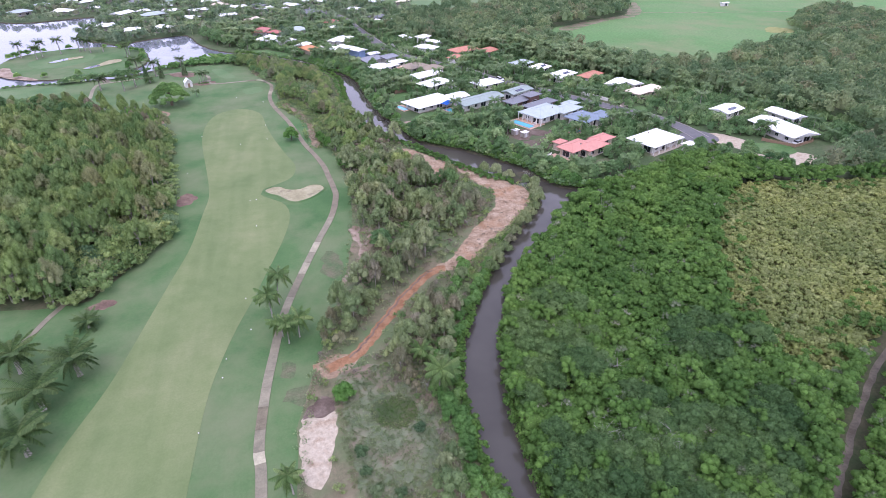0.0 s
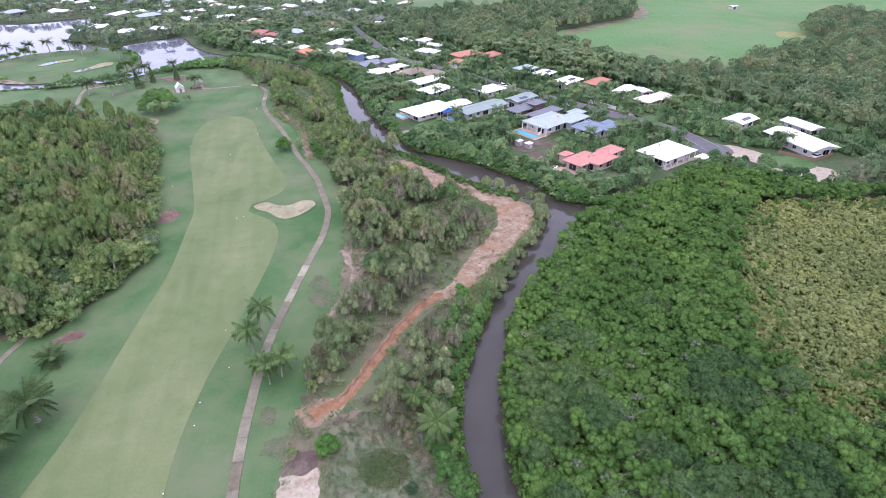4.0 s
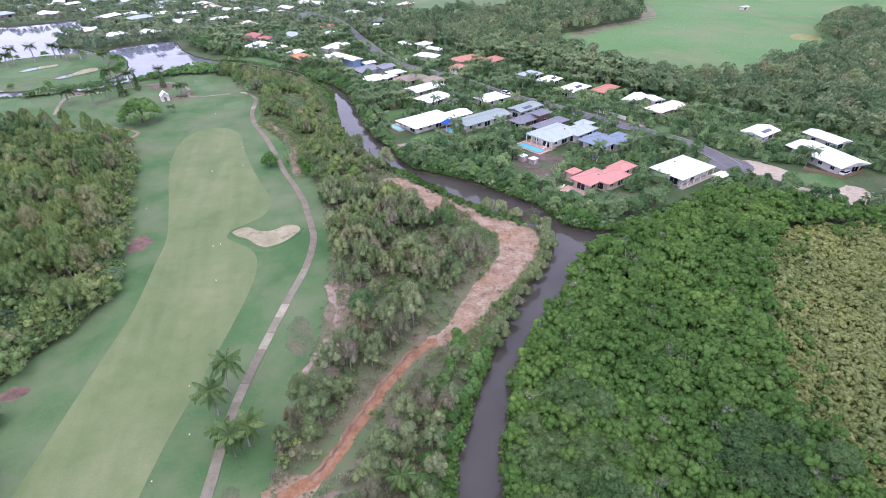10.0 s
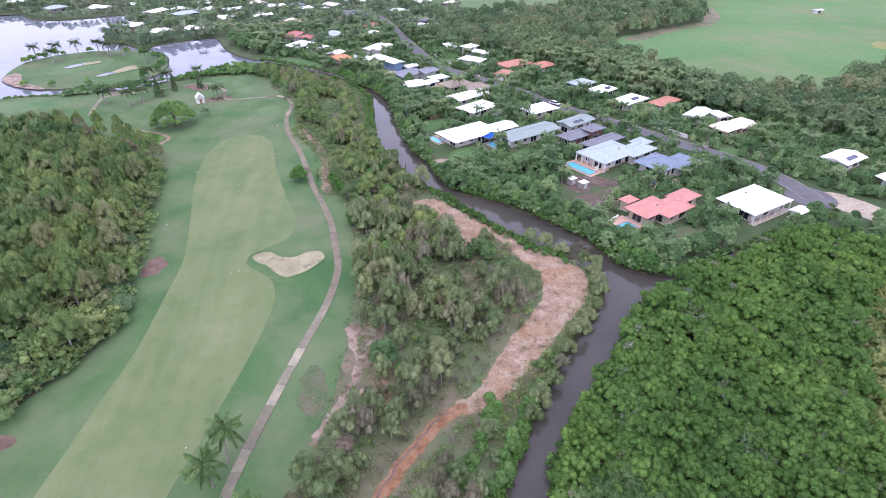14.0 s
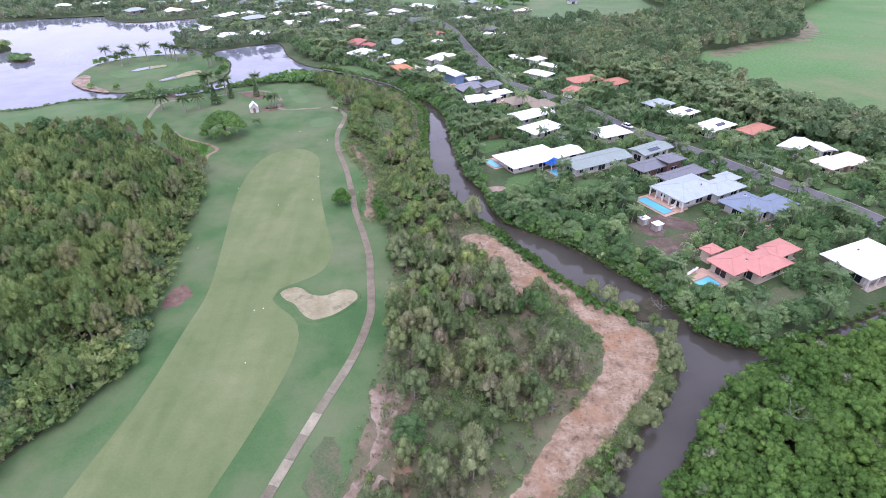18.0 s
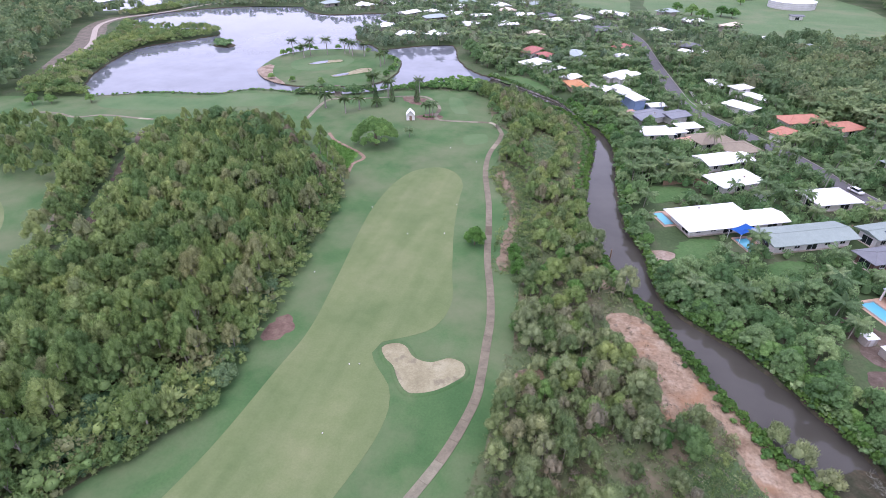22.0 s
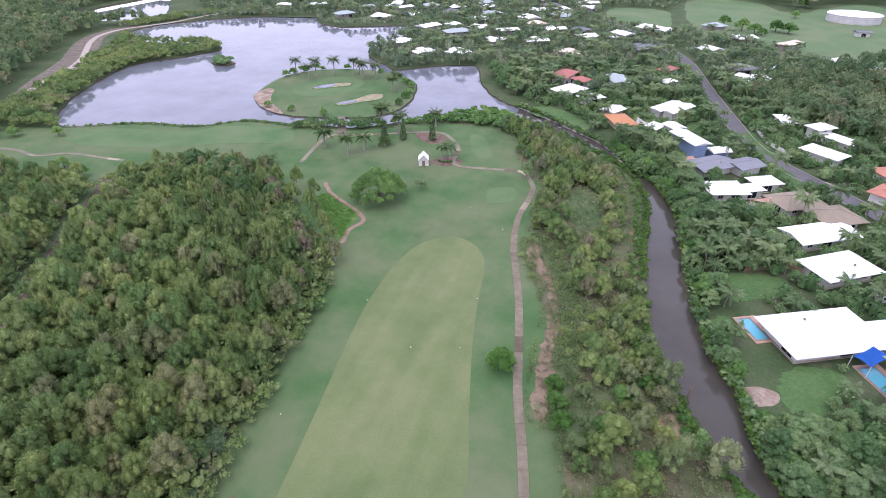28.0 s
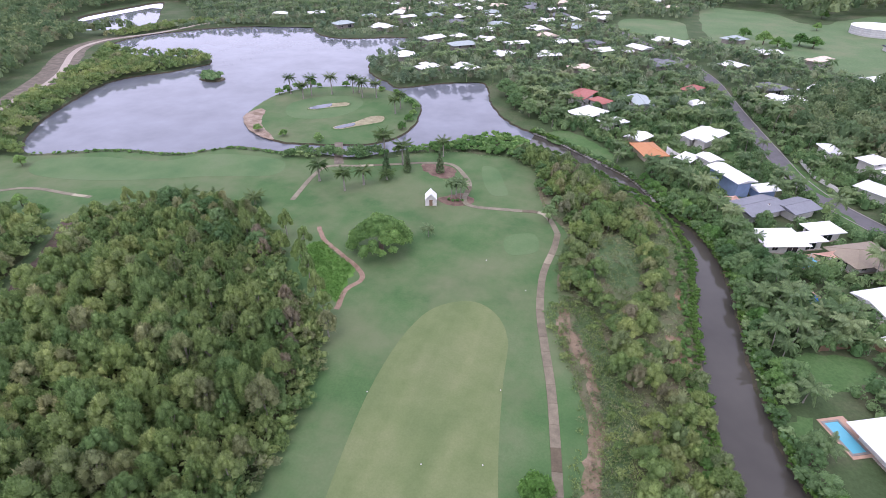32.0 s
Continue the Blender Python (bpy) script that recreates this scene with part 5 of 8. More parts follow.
# ---- houses ----
# x, y, length, width, turn, eaves, roof kind, roof colour: one row a wing
HOUSES = {
    "long white-roofed house with a pool beside the creek": [(45.2, 223.4, 21.7, 13.0, 27, 2.7, "hip", "white"), (57.0, 226.5, 15.0, 8.0, 27, 2.8, "gable", "white")],
    "long house with a pale sage-green metal roof": [(67.3, 219.9, 25.0, 9.4, 26, 3.0, "gable", "sage"), (88.8, 227.6, 15.2, 7.6, 30, 3.4, "gable", "sage")],
    "modern house of dark walls with low grey roofs": [(83.6, 214.3, 13.2, 7.0, 28, 3.0, "hip", "grey"), (91.0, 216.2, 8.6, 6.0, 28, 4.5, "hip", "grey"), (91.6, 207.6, 18.3, 6.2, 28, 3.0, "hip", "grey")],
    "large white house with a pale grey-blue roof and columns": [(88.9, 196.8, 18.9, 12.8, 28, 3.2, "hip", "pale"), (99.2, 197.3, 13.7, 8.5, 28, 3.3, "hip", "pale"), (104.4, 203.9, 7.3, 5.7, 28, 3.2, "hip", "pale")],
    "white house with a slate-blue metal roof": [(102.1, 186.3, 12.8, 11.4, 28, 3.0, "hip", "blue"), (109.4, 186.2, 12.4, 8.1, 28, 3.0, "hip", "blue")],
    "sprawling house with a salmon-pink tiled roof": [(84.3, 157.5, 13.0, 8.0, 26, 3.0, "hip", "pink"), (89.9, 156.6, 12.2, 8.0, 26, 3.2, "hip", "pink"), (97.4, 162.6, 9.4, 6.1, 26, 3.0, "hip", "pink"), (80.6, 163.0, 5.0, 3.6, 26, 2.9, "hip", "pink")],
    "white hip-roofed house with wide verandas": [(116.5, 157.2, 18.4, 12.3, 22, 3.2, "hip", "white"), (126.3, 150.5, 5.4, 3.6, 22, 2.5, "gable", "white")],
    "low house with a white and glass roof": [(166.3, 180.8, 13.7, 8.9, 23, 3.2, "gable", "white")],
    "long white-roofed shed at the street's end": [(172.1, 155.8, 22.2, 13.5, 95, 3.2, "gable", "white")],
    "open white-roofed shelter with posts": [(186.1, 169.7, 14.0, 8.6, 100, 3.2, "gable", "white")],
    "cream villa with a pale peach roof": [(143.7, 213.6, 10.6, 8.7, 24, 3.2, "hip", "cream"), (152.5, 216.6, 11.6, 8.5, 24, 3.2, "hip", "cream")],
    "white gabled house among trees": [(142.3, 230.7, 14.6, 7.0, 37, 3.0, "gable", "white")],
    "small white gabled house among trees": [(150.3, 227.5, 7.4, 6.2, 97, 3.0, "gable", "white")],
    "house with an orange terracotta roof": [(136.2, 246.7, 15.5, 7.4, 31, 3.0, "hip", "terracotta")],
    "white hip-roofed house near the street": [(122.1, 251.1, 16.8, 9.5, 31, 3.0, "hip", "white")],
    "white-roofed bungalow under trees": [(116.8, 267.5, 12.1, 8.8, 35, 3.0, "hip", "white")],
    "bungalow with a pale bluish roof": [(111.0, 279.1, 12.1, 9.2, 31, 3.0, "hip", "pale")],
    "house with a broad tan roof": [(51.5, 285.6, 14.6, 10.5, 30, 3.0, "hip", "tan"), (60.0, 279.0, 12.9, 10.7, 30, 3.0, "hip", "tan")],
    "long white gabled house near the creek": [(53.8, 267.2, 18.4, 9.2, 31, 3.0, "gable", "white")],
    "white hip-roofed house near the creek": [(54.7, 251.1, 16.4, 10.1, 34, 3.0, "hip", "white")],
    "white-roofed house behind a hedge": [(79.6, 245.6, 14.5, 10.0, 25, 3.0, "hip", "white")],
    "white-roofed house with a bent plan": [(32.6, 288.2, 12.4, 9.6, 20, 3.0, "hip", "white"), (45.0, 297.6, 9.4, 6.6, 28, 3.0, "hip", "white"), (40.0, 291.0, 8.0, 5.5, 28, 2.9, "hip", "white")],
    "two-storey blue-walled house with a white roof": [(23.9, 322.4, 15.1, 7.2, 123, 5.6, "gable", "white"), (33.7, 320.4, 7.8, 5.8, 30, 3.0, "gable", "white")],
    "low modern house with slate-grey roofs": [(30.0, 306.6, 15.0, 10.3, 40, 3.0, "gable", "slate"), (40.9, 310.1, 10.9, 8.5, 40, 3.0, "gable", "slate")],
    "white-roofed house beyond the street": [(62.0, 364.2, 10.4, 5.8, 102, 3.0, "hip", "white")],
    "two-storey white-roofed house beyond the street": [(71.4, 351.9, 9.4, 7.0, 38, 5.0, "hip", "white")],
    "long white gabled house beyond the street": [(76.8, 346.5, 14.7, 7.2, 133, 3.0, "gable", "white")],
    "white hip-roofed house beyond the street": [(68.5, 330.0, 13.7, 8.8, 138, 3.0, "hip", "white")],
    "wide house with orange-red tiled roofs": [(88.9, 318.3, 18.1, 10.2, 24, 3.0, "hip", "terracotta")],
    "small house with an orange-red tiled roof": [(78.6, 301.0, 10.4, 6.4, 50, 3.0, "hip", "terracotta")],
    "house with an orange-red tiled roof among palms": [(103.1, 313.7, 12.4, 9.5, 34, 3.0, "hip", "terracotta")],
    "broad white-roofed house with twin gables": [(16.9, 366.2, 18.1, 6.4, 56, 3.0, "gable", "white"), (21.6, 364.0, 17.1, 6.0, 56, 3.2, "gable", "white")],
    "small white-roofed house by the creek": [(12.2, 339.0, 8.4, 6.2, 60, 3.0, "hip", "white")],
    "small white box-like house": [(19.2, 338.5, 7.4, 6.2, 126, 4.0, "gable", "white")],
    "house with a rusty orange roof and a white annex": [(-0.7, 342.0, 13.9, 9.3, 115, 3.0, "hip", "rust"), (-4.6, 354.8, 9.7, 7.3, 58, 3.0, "gable", "white")],
    "white house with a hip roof among palms": [(-15.0, 369.7, 11.2, 7.6, 43, 3.0, "hip", "white")],
    "broad white-roofed house among palms": [(-26.2, 378.8, 15.4, 11.6, 57, 3.0, "hip", "white")],
    "two-storey house with a red tiled roof": [(-31.3, 399.0, 15.9, 9.6, 73, 4.6, "hip", "red"), (-21.9, 393.8, 9.8, 7.6, 143, 4.0, "hip", "red")],
    "tall house with a pale gabled roof": [(-5.1, 397.2, 15.5, 8.8, 106, 4.6, "gable", "pale")],
    "small house with a red roof": [(18.3, 431.7, 12.5, 7.3, 56, 3.0, "hip", "red")],
    "low white-roofed bungalow near the street": [(18.2, 407.9, 9.3, 6.4, 42, 3.0, "hip", "white")],
}
FAR_HOUSES = [(-284, 543), (-266, 568), (-222, 532), (-188, 532), (-203, 613), (-184, 564), (-143, 568), (-140, 451), (-117, 429), (-96, 436), (-113, 482), (-106, 511), (-69, 540), (-55, 521), (-37, 524), (-8, 509), (7, 549), (20, 543),
              (53, 571), (66, 531), (89, 510), (44, 491), (56, 446), (58, 424), (78, 449), (105, 471), (124, 459), (-79, 562), (14, 703), (-147, 590), (-100, 643), (-44, 648), (4, 734), (-60, 610), (-130, 620), (-30, 494), (-35, 455), (-60, 480), (5, 480)]
town = np.random.default_rng(5)
for gx in np.arange(-250, 120, 27.0):
    for gy in np.arange(440, 700, 27.0):
        q = np.array((gx + town.uniform(-7, 7) + 0.3 * (gy - 560), gy + town.uniform(-7, 7)))
        far = [math.hypot(q[0] - a, q[1] - b) for a, b in FAR_HOUSES]
        if -235 < q[0] < 95 and min(far) > 20 and abs(q[0] - 30) > 11 and not inside(WATER, *q) and not (q[0] > -40 and q[1] > 540) and not (q[0] < -140 and q[1] < 540) and not (q[0] < -80 and q[1] < 445) and len(FAR_HOUSES) < 68:
            FAR_HOUSES.append((round(float(q[0])), round(float(q[1]))))
FOOTPRINTS = [(x, y, l / 2 + 1.2, w / 2 + 1.2, radians(a)) for wings in HOUSES.values() for x, y, l, w, a, *_ in wings]


def roof_mesh(l, w, z, kind, mat):
    """A roof with eaves, fascia and soffit: hipped or gabled."""
    t, rise = 0.18, w / 2 * (0.34 if kind == "hip" else 0.2)
    a, b = l / 2, w / 2
    r = max(a - b, a * 0.12) if kind == "hip" else a
    V = [(-a, -b, z), (a, -b, z), (a, b, z), (-a, b, z), (-r, 0, z + rise), (r, 0, z + rise)]
    V += [(x, y, q - t) for x, y, q in V]
    F = [(0, 1, 5, 4), (2, 3, 4, 5), (1, 2, 5), (3, 0, 4), (6, 10, 11, 7), (8, 11, 10, 9), (7, 11, 8), (9, 10, 6), (0, 6, 7, 1), (1, 7, 8, 2), (2, 8, 9, 3), (3, 9, 6, 0)]
    bm = bmesh.new()
    vs = [bm.verts.new(v) for v in V]
    for f in F:
        bm.faces.new([vs[i] for i in f])
    # ridge and hip cappings
    caps = [((-r, 0, z + rise), (r, 0, z + rise))]
    if kind == "hip":
        caps += [((sx * a, sy * b, z), (sx * r, 0, z + rise)) for sx in (1, -1) for sy in (1, -1)]
    for p, q in caps:
        v, f = tube([Vector(p) + Vector((0, 0, 0.03)), Vector(q) + Vector((0, 0, 0.03))], [0.07, 0.07], 5)
        tv = [bm.verts.new(x) for x in v]
        for g in f:
            bm.faces.new([tv[i] for i in g])
    bmesh.ops.recalc_face_normals(bm, faces=bm.faces)
    return bm


def lattice(name, xs, zs, holes, y0, y1):
    """A frame with its bars as one connected piece: the cells of a grid but for the holes."""
    bm = bmesh.new()
    grid = {(i, j, k): bm.verts.new((x, y, z)) for i, x in enumerate(xs) for j, z in enumerate(zs) for k, y in enumerate((y0, y1))}
    solid = {(i, j) for i in range(len(xs) - 1) for j in range(len(zs) - 1)} - set(holes)
    for i, j in solid:
        quad = ((i, j), (i + 1, j), (i + 1, j + 1), (i, j + 1))
        bm.faces.new([grid[q[0], q[1], 0] for q in quad])
        bm.faces.new([grid[q[0], q[1], 1] for q in quad[::-1]])
        for n, (di, dj) in enumerate(((0, -1), (1, 0), (0, 1), (-1, 0))):
            if (i + di, j + dj) not in solid:
                p, q = quad[n], quad[(n + 1) % 4]
                bm.faces.new((grid[p[0], p[1], 0], grid[p[0], p[1], 1], grid[q[0], q[1], 1], grid[q[0], q[1], 0]))
    bmesh.ops.delete(bm, geom=[v for v in bm.verts if not v.link_faces], context="VERTS")
    bmesh.ops.recalc_face_normals(bm, faces=bm.faces)
    me = bpy.data.meshes.new(name)
    bm.to_mesh(me)
    bm.free()
    me.materials.append(M["frame"])
    return me


WINDOW_FRAME = lattice("window", (-0.8, -0.72, -0.03, 0.03, 0.72, 0.8), (0.9, 0.98, 2.12, 2.2), {(1, 1), (3, 1)}, -0.06, 0.04)
DOOR_FRAME = lattice("glass_door", (-1.5, -1.42, -0.04, 0.04, 1.42, 1.5), (0.1, 0.16, 2.2, 2.3), {(1, 1), (3, 1)}, -0.06, 0.04)


def pane_mesh(a, z0, z1):
    bm = box(-a, -0.02, z0, a, 0.0, z1)
    me = bpy.data.meshes.new("pane")
    bm.to_mesh(me)
    bm.free()
    me.materials.append(M["glass"])
    return me


PANE, DOOR_PANE = pane_mesh(0.725, 0.975, 2.125), pane_mesh(1.425, 0.155, 2.205)


def house(label, wings, wall="wall_white", near=True, group=""):
    x0, y0 = wings[0][:2]
    ob = thing("house", pose(x0, y0, 0), label, "house", group)
    for x, y, l, w, ang, z, kind, colour in wings:
        at = pose(x - x0, y - y0, 0, 0, 0, ang)
        inset = min(1.8, w * 0.16)
        a, b = l / 2 - inset, w / 2 - inset
        bm = box(-a, -b, -0.1, a, b, z - 0.12)
        if kind == "gable":
            rise = w / 2 * 0.2 * (b / (w / 2))
            for sx in (-1, 1):
                vs = [bm.verts.new(v) for v in ((sx * a, -b, z - 0.13), (sx * a, b, z - 0.13), (sx * a, 0, z - 0.16 + rise), (sx * (a - 0.15), -b, z - 0.13), (sx * (a - 0.15), b, z - 0.13), (sx * (a - 0.15), 0, z - 0.16 + rise))]
                bm.faces.new(vs[:3])
                bm.faces.new(vs[3:])
        part("wall", bm, M[wall], ob, at=at)
        part("roof", roof_mesh(l, w, z, kind, None), M["roof_" + colour], ob, at=at)
        if near:
            part("floor_slab", box(-a - 0.5, -b - 0.5, -0.1, a + 0.5, b + 0.5, 0.12), M["paving"], ob, at=at)
        storeys = 2 if z > 4.5 else 1
        if not near and (x, y) != (x0, y0):
            continue
        for side, (half, depth) in enumerate(((a, b), (b, a), (a, b), (b, a))):
            if not near and side != 0:
                continue
            n = int(half * 2 / (4.2 if near else 6.0))
            for st in range(storeys):
                for i in range(n):
                    u = (i + 0.5) / n * half * 2 - half
                    spin = at @ pose(0, 0, st * 2.7, 0, 0, side * 90) @ Matrix.Translation((u, -depth - 0.01, 0))
                    if i == n // 2 and st == 0 and side in (0, 3):
                        part("pane", DOOR_PANE, None, part("glass_door", DOOR_FRAME, None, ob, "wide glazed sliding door", at=spin))
                    else:
                        part("pane", PANE, None, part("window", WINDOW_FRAME, None, ob, at=spin))
    return ob


walls = {"two-storey blue": "wall_blue", "modern house of dark": "wall_dark", "cream villa": "wall_cream", "house with a rusty": "wall_cream", "sprawling": "wall_cream"}
for label, wings in HOUSES.items():
    house(label, wings, next((w for k, w in walls.items() if label.startswith(k)), "wall_white"), near=wings[0][1] < 300, group="houses beyond the creek")
ROOFS = ("white", "white", "pale", "white", "cream", "white", "grey", "white")
for i, (x, y) in enumerate(FAR_HOUSES):
    c, k = ROOFS[(i * 5) % 8], ("hip", "gable")[i % 2]
    l, w, a = 12 + (i * 37 % 7), 8 + (i * 13 % 4), 30 + (i * 53 % 40) * (1 if i % 3 else 3)
    wings = [(x, y, l, w, a, 3.2 + (i % 5 == 0) * 2, k, c), (x + 5 * math.cos(radians(a + 60)), y + 5 * math.sin(radians(a + 60)), l * 0.7, w * 0.7, a + 90, 3.0, k, c)]
    FOOTPRINTS += [(q[0], q[1], q[2] / 2 + 0.9, q[3] / 2 + 0.9, radians(q[4])) for q in wings]
    # distant walls: shade below the roofs is put into the darker wall colour
    house({"white": "distant white-roofed house among trees", "pale": "distant pale-roofed house among trees", "cream": "distant cream-roofed house among trees", "grey": "distant grey-roofed house among trees", "red": "distant red-roofed house among trees"}[c], wings, "wall_tan_and_shaded", near=False, group="distant houses")


def on_house(x, y, more=0.0):
    hit = np.zeros(np.shape(x), bool)
    for hx, hy, a, b, t in FOOTPRINTS:
        u, v = (x - hx) * math.cos(t) + (y - hy) * math.sin(t), -(x - hx) * math.sin(t) + (y - hy) * math.cos(t)
        hit |= (abs(u) < a + more) & (abs(v) < b + more)
    return hit


# ---- planting ----
def in_water(x, y):
    return (inside(WATER, x, y) & ~inside(ISLE, x, y) & ~inside(ISLET, x, y)) | inside(POND, x, y)


def loop_of(pts, step=3.0):
    return spline(pts, True, step)


def clear_of(line, d):
    return lambda x, y: near_line(np.asarray(line, float), x, y) < d


def within(loop):
    return lambda x, y: inside(loop, x, y)


# mangroves east of the creek
MANGROVE = loop_of([(20.5, 6), (19.5, 36), (20.5, 50), (22.5, 60), (25.5, 70), (31.5, 82), (37.5, 91), (46.5, 100), (52.5, 106), (59.5, 115), (67.5, 120.5), (78, 126.5), (95, 130.5), (115, 139), (133, 130), (150, 118), (185, 112), (200, 92), (160, 44), (110, 2), (70, -16), (30, -14)])
PALE = loop_of([(124, 117), (108, 108), (97, 98), (87, 84), (80, 74), (75, 64), (75, 56), (73, 49), (80, 42), (96, 49), (130, 66), (185, 90), (185, 106), (150, 113)])
PALE = wobble(PALE, 2.5, 0.2)
sheet("mangrove_mud", PALE, 0.05, M["olive_floor"], "olive muddy floor under the low mangroves", "ground")
sheet("mangrove_floor", wobble(MANGROVE, 0.5), 0.045, M["forest_floor"], "dark leafy mud under the mangroves", "ground")
# large darker crowns that stand over the mangroves
patchy = lambda x, y: np.array([noise.noise((a * 0.1, b * 0.1, 2.0)) < -0.2 for a, b in zip(x, y)], bool)
OVER = np.vstack([spots(loop_of(q), 3.3, [clear_of(gravel_line, 4.5), patchy], 92) for q in (
    [(22.5, 20), (21.5, 34), (22.5, 47), (29, 51), (37.5, 49), (48, 44), (60, 45), (65, 41), (60, 31), (48, 22), (40, 15)],
    [(22.5, 49), (24.5, 61), (28.5, 71), (36, 79), (43, 73), (41, 60), (37, 51), (29, 53)],
    [(51.5, 63.5), (60, 63), (68.5, 61), (72, 53.5), (65, 47), (57, 50.4), (51, 57)])])
plant(OVER, K["over"], "overstorey_tree", "broad dark green crown standing over the mangroves", "tree", "trees over the mangroves", (0.85, 1.15))
under_crown = lambda x, y: np.min(np.hypot(np.asarray(x)[:, None] - OVER[:, 0], np.asarray(y)[:, None] - OVER[:, 1]), axis=1) < 1.7
thicket(spots(MANGROVE, 5.2, [within(PALE), clear_of(gravel_line, 2.0)], 33), K["twig"], "bleached_twigs", "pale bare twigs standing out of the mangrove canopy", "twigs", (0.85, 1.2), "twig")
thicket(spots(MANGROVE, 2.7, [within(PALE), clear_of(gravel_line, 2.2)], 34), K["mangrove_low"], "mangrove_understorey", "lower green layer of the mangrove canopy", "mangroves", (0.85, 1.2), "mangrove")
thicket(spots(MANGROVE, 1.72, [within(PALE), clear_of(gravel_line, 2.0), under_crown], 3), K["mangrove"], "mangrove_forest", "dense bright green mangrove canopy beside the creek", "mangroves", (0.75, 1.35), "mangrove")
pale_ring = np.vstack([PALE, PALE[:1]])
thicket(spots(PALE, 3.0, [lambda x, y: near_line(pale_ring, x, y) > 7, clear_of(gravel_line, 3.2)], 35), K["mangrove"], "stray_mangroves", "scattered green mangroves among the low olive scrub", "mangroves", (0.45, 0.85), "mangrove")
thicket(spots(PALE, 1.02, [in_water, clear_of(gravel_line, 1.7)], 4), K["pale"], "low_mangroves", "low yellowish-olive mangrove scrub", "mangroves", (0.75, 1.25), "pale_mangrove")

# woods west of the fairway: the nearer trees one by one, the depth of the wood as one
WOOD = loop_of([(-64, 103), (-58, 110), (-51, 124), (-50.5, 138), (-54, 161), (-57, 181), (-60.5, 197), (-62, 208), (-68, 219), (-77, 226), (-88, 236), (-98, 248), (-112, 256), (-130, 255), (-152, 238), (-163, 226), (-148, 196), (-133, 178), (-118, 154), (-104, 128), (-88, 108)])
sheet("wood_floor", wobble(WOOD, 1.0), 0.05, M["forest_floor"], "dark leaf-littered forest floor", "ground")
GULLY = [(-158, 238), (-150, 227), (-141, 210), (-129, 191), (-119, 174), (-112, 159)]
SKIRT = loop_of([(-48.4, 146.1), (-53.5, 138.3), (-60.2, 129.4), (-67.2, 123.8), (-68.8, 116.1), (-74.8, 112.1), (-57.1, 110.9), (-55.4, 118.8), (-50.5, 127.2), (-48.2, 136.2), (-48.8, 144.2)], 2.0)
wood_pts = spots(WOOD, 3.75, [within(SKIRT), clear_of(GULLY, 5.0), clear_of([(x + 4, y - 4) for x, y in GULLY], 5.0)], 5)
edge_line = np.array([(-64, 103), (-51, 124), (-50.5, 138), (-57, 181), (-61.5, 208), (-68, 219), (-77, 226), (-88, 236), (-98, 248)], float)
order = np.argsort(near_line(edge_line, wood_pts[:, 0], wood_pts[:, 1]))
edge_trees = wood_pts[order[:280]]
plant(edge_trees[edge_trees[:, 1] < 218], K["wood"], "woodland_tree", "slender olive-green woodland tree with pale trunk", "tree", "trees of the wood", (0.55, 1.2))
plant(edge_trees[edge_trees[:, 1] >= 218], K["wood"], "woodland_tree", "low olive-green tree where the wood thins out", "tree", "trees of the wood", (0.5, 0.88))
plant([(-66.0, 221.8), (-70.9, 227.5), (-76.1, 233.0), (-81.6, 238.5), (-89.6, 242.0), (-83.7, 244.1), (-98.9, 248.3), (-106.3, 251.2), (-118.2, 254.5), (-127.8, 254.2), (-135.9, 249.9), (-144.7, 248.4), (-93.2, 250.3), (-62.7, 217.7), (-109.4, 248.0)], K["wood"], "woodland_tree", "grey-green tree at the wood's northern corner", "tree", "trees of the wood", (0.75, 0.95))
inner = wood_pts[order[280:]]
thicket(inner[inner[:, 1] < 218], K["wood_low"], "wood_interior", "dense olive-green woodland canopy", "woodland", (0.65, 1.15), "wood_leaf")
thicket(inner[inner[:, 1] >= 218], K["wood_low"], "wood_north_end", "lower olive-green woodland canopy near the lake", "woodland", (0.5, 0.85), "wood_leaf")
thicket(spots(WOOD, 3.6, [clear_of(GULLY, 3.4)], 51), K["under"], "wood_undergrowth", "green undergrowth between the woodland trees", "undergrowth", (1.1, 2.3), "wood_leaf")
edge_run = spline([tuple(p) for p in edge_line], False, 1.3)
edge_run = np.vstack([edge_run + q for q in (sides(edge_run) * rng.uniform(-1.4, 0.6, (len(edge_run), 1)), sides(edge_run) * rng.uniform(-2.8, 0.2, (len(edge_run), 1)))])
thicket(edge_run, K["under"], "wood_edge_growth", "dense olive-green growth along the wood's edge", "undergrowth", (0.5, 1.3), "wood_leaf")
dry_tops = [(-68.5, 214), (-66, 209), (-72, 219), (-75, 222), (-64, 204), (-92, 238), (-95, 241)]
plant(dry_tops, K["dry_wood"], "woodland_tree", "half-bare brownish tree at the wood's edge", "tree", "dry trees of the wood", (0.8, 1.05))
skirt = np.vstack([spots(SKIRT, 2.3, [], 6), spots(loop_of([(-49, 132), (-48.2, 143), (-52.5, 158), (-55, 170), (-58, 168), (-56, 152), (-54, 134)]), 3.4, [within(SKIRT)], 7)])
plant(skirt, K["skirt"], "shrub", "dense blue-green shrub at the wood's edge", "shrub", "shrubs at the wood's edge", (0.6, 1.15))

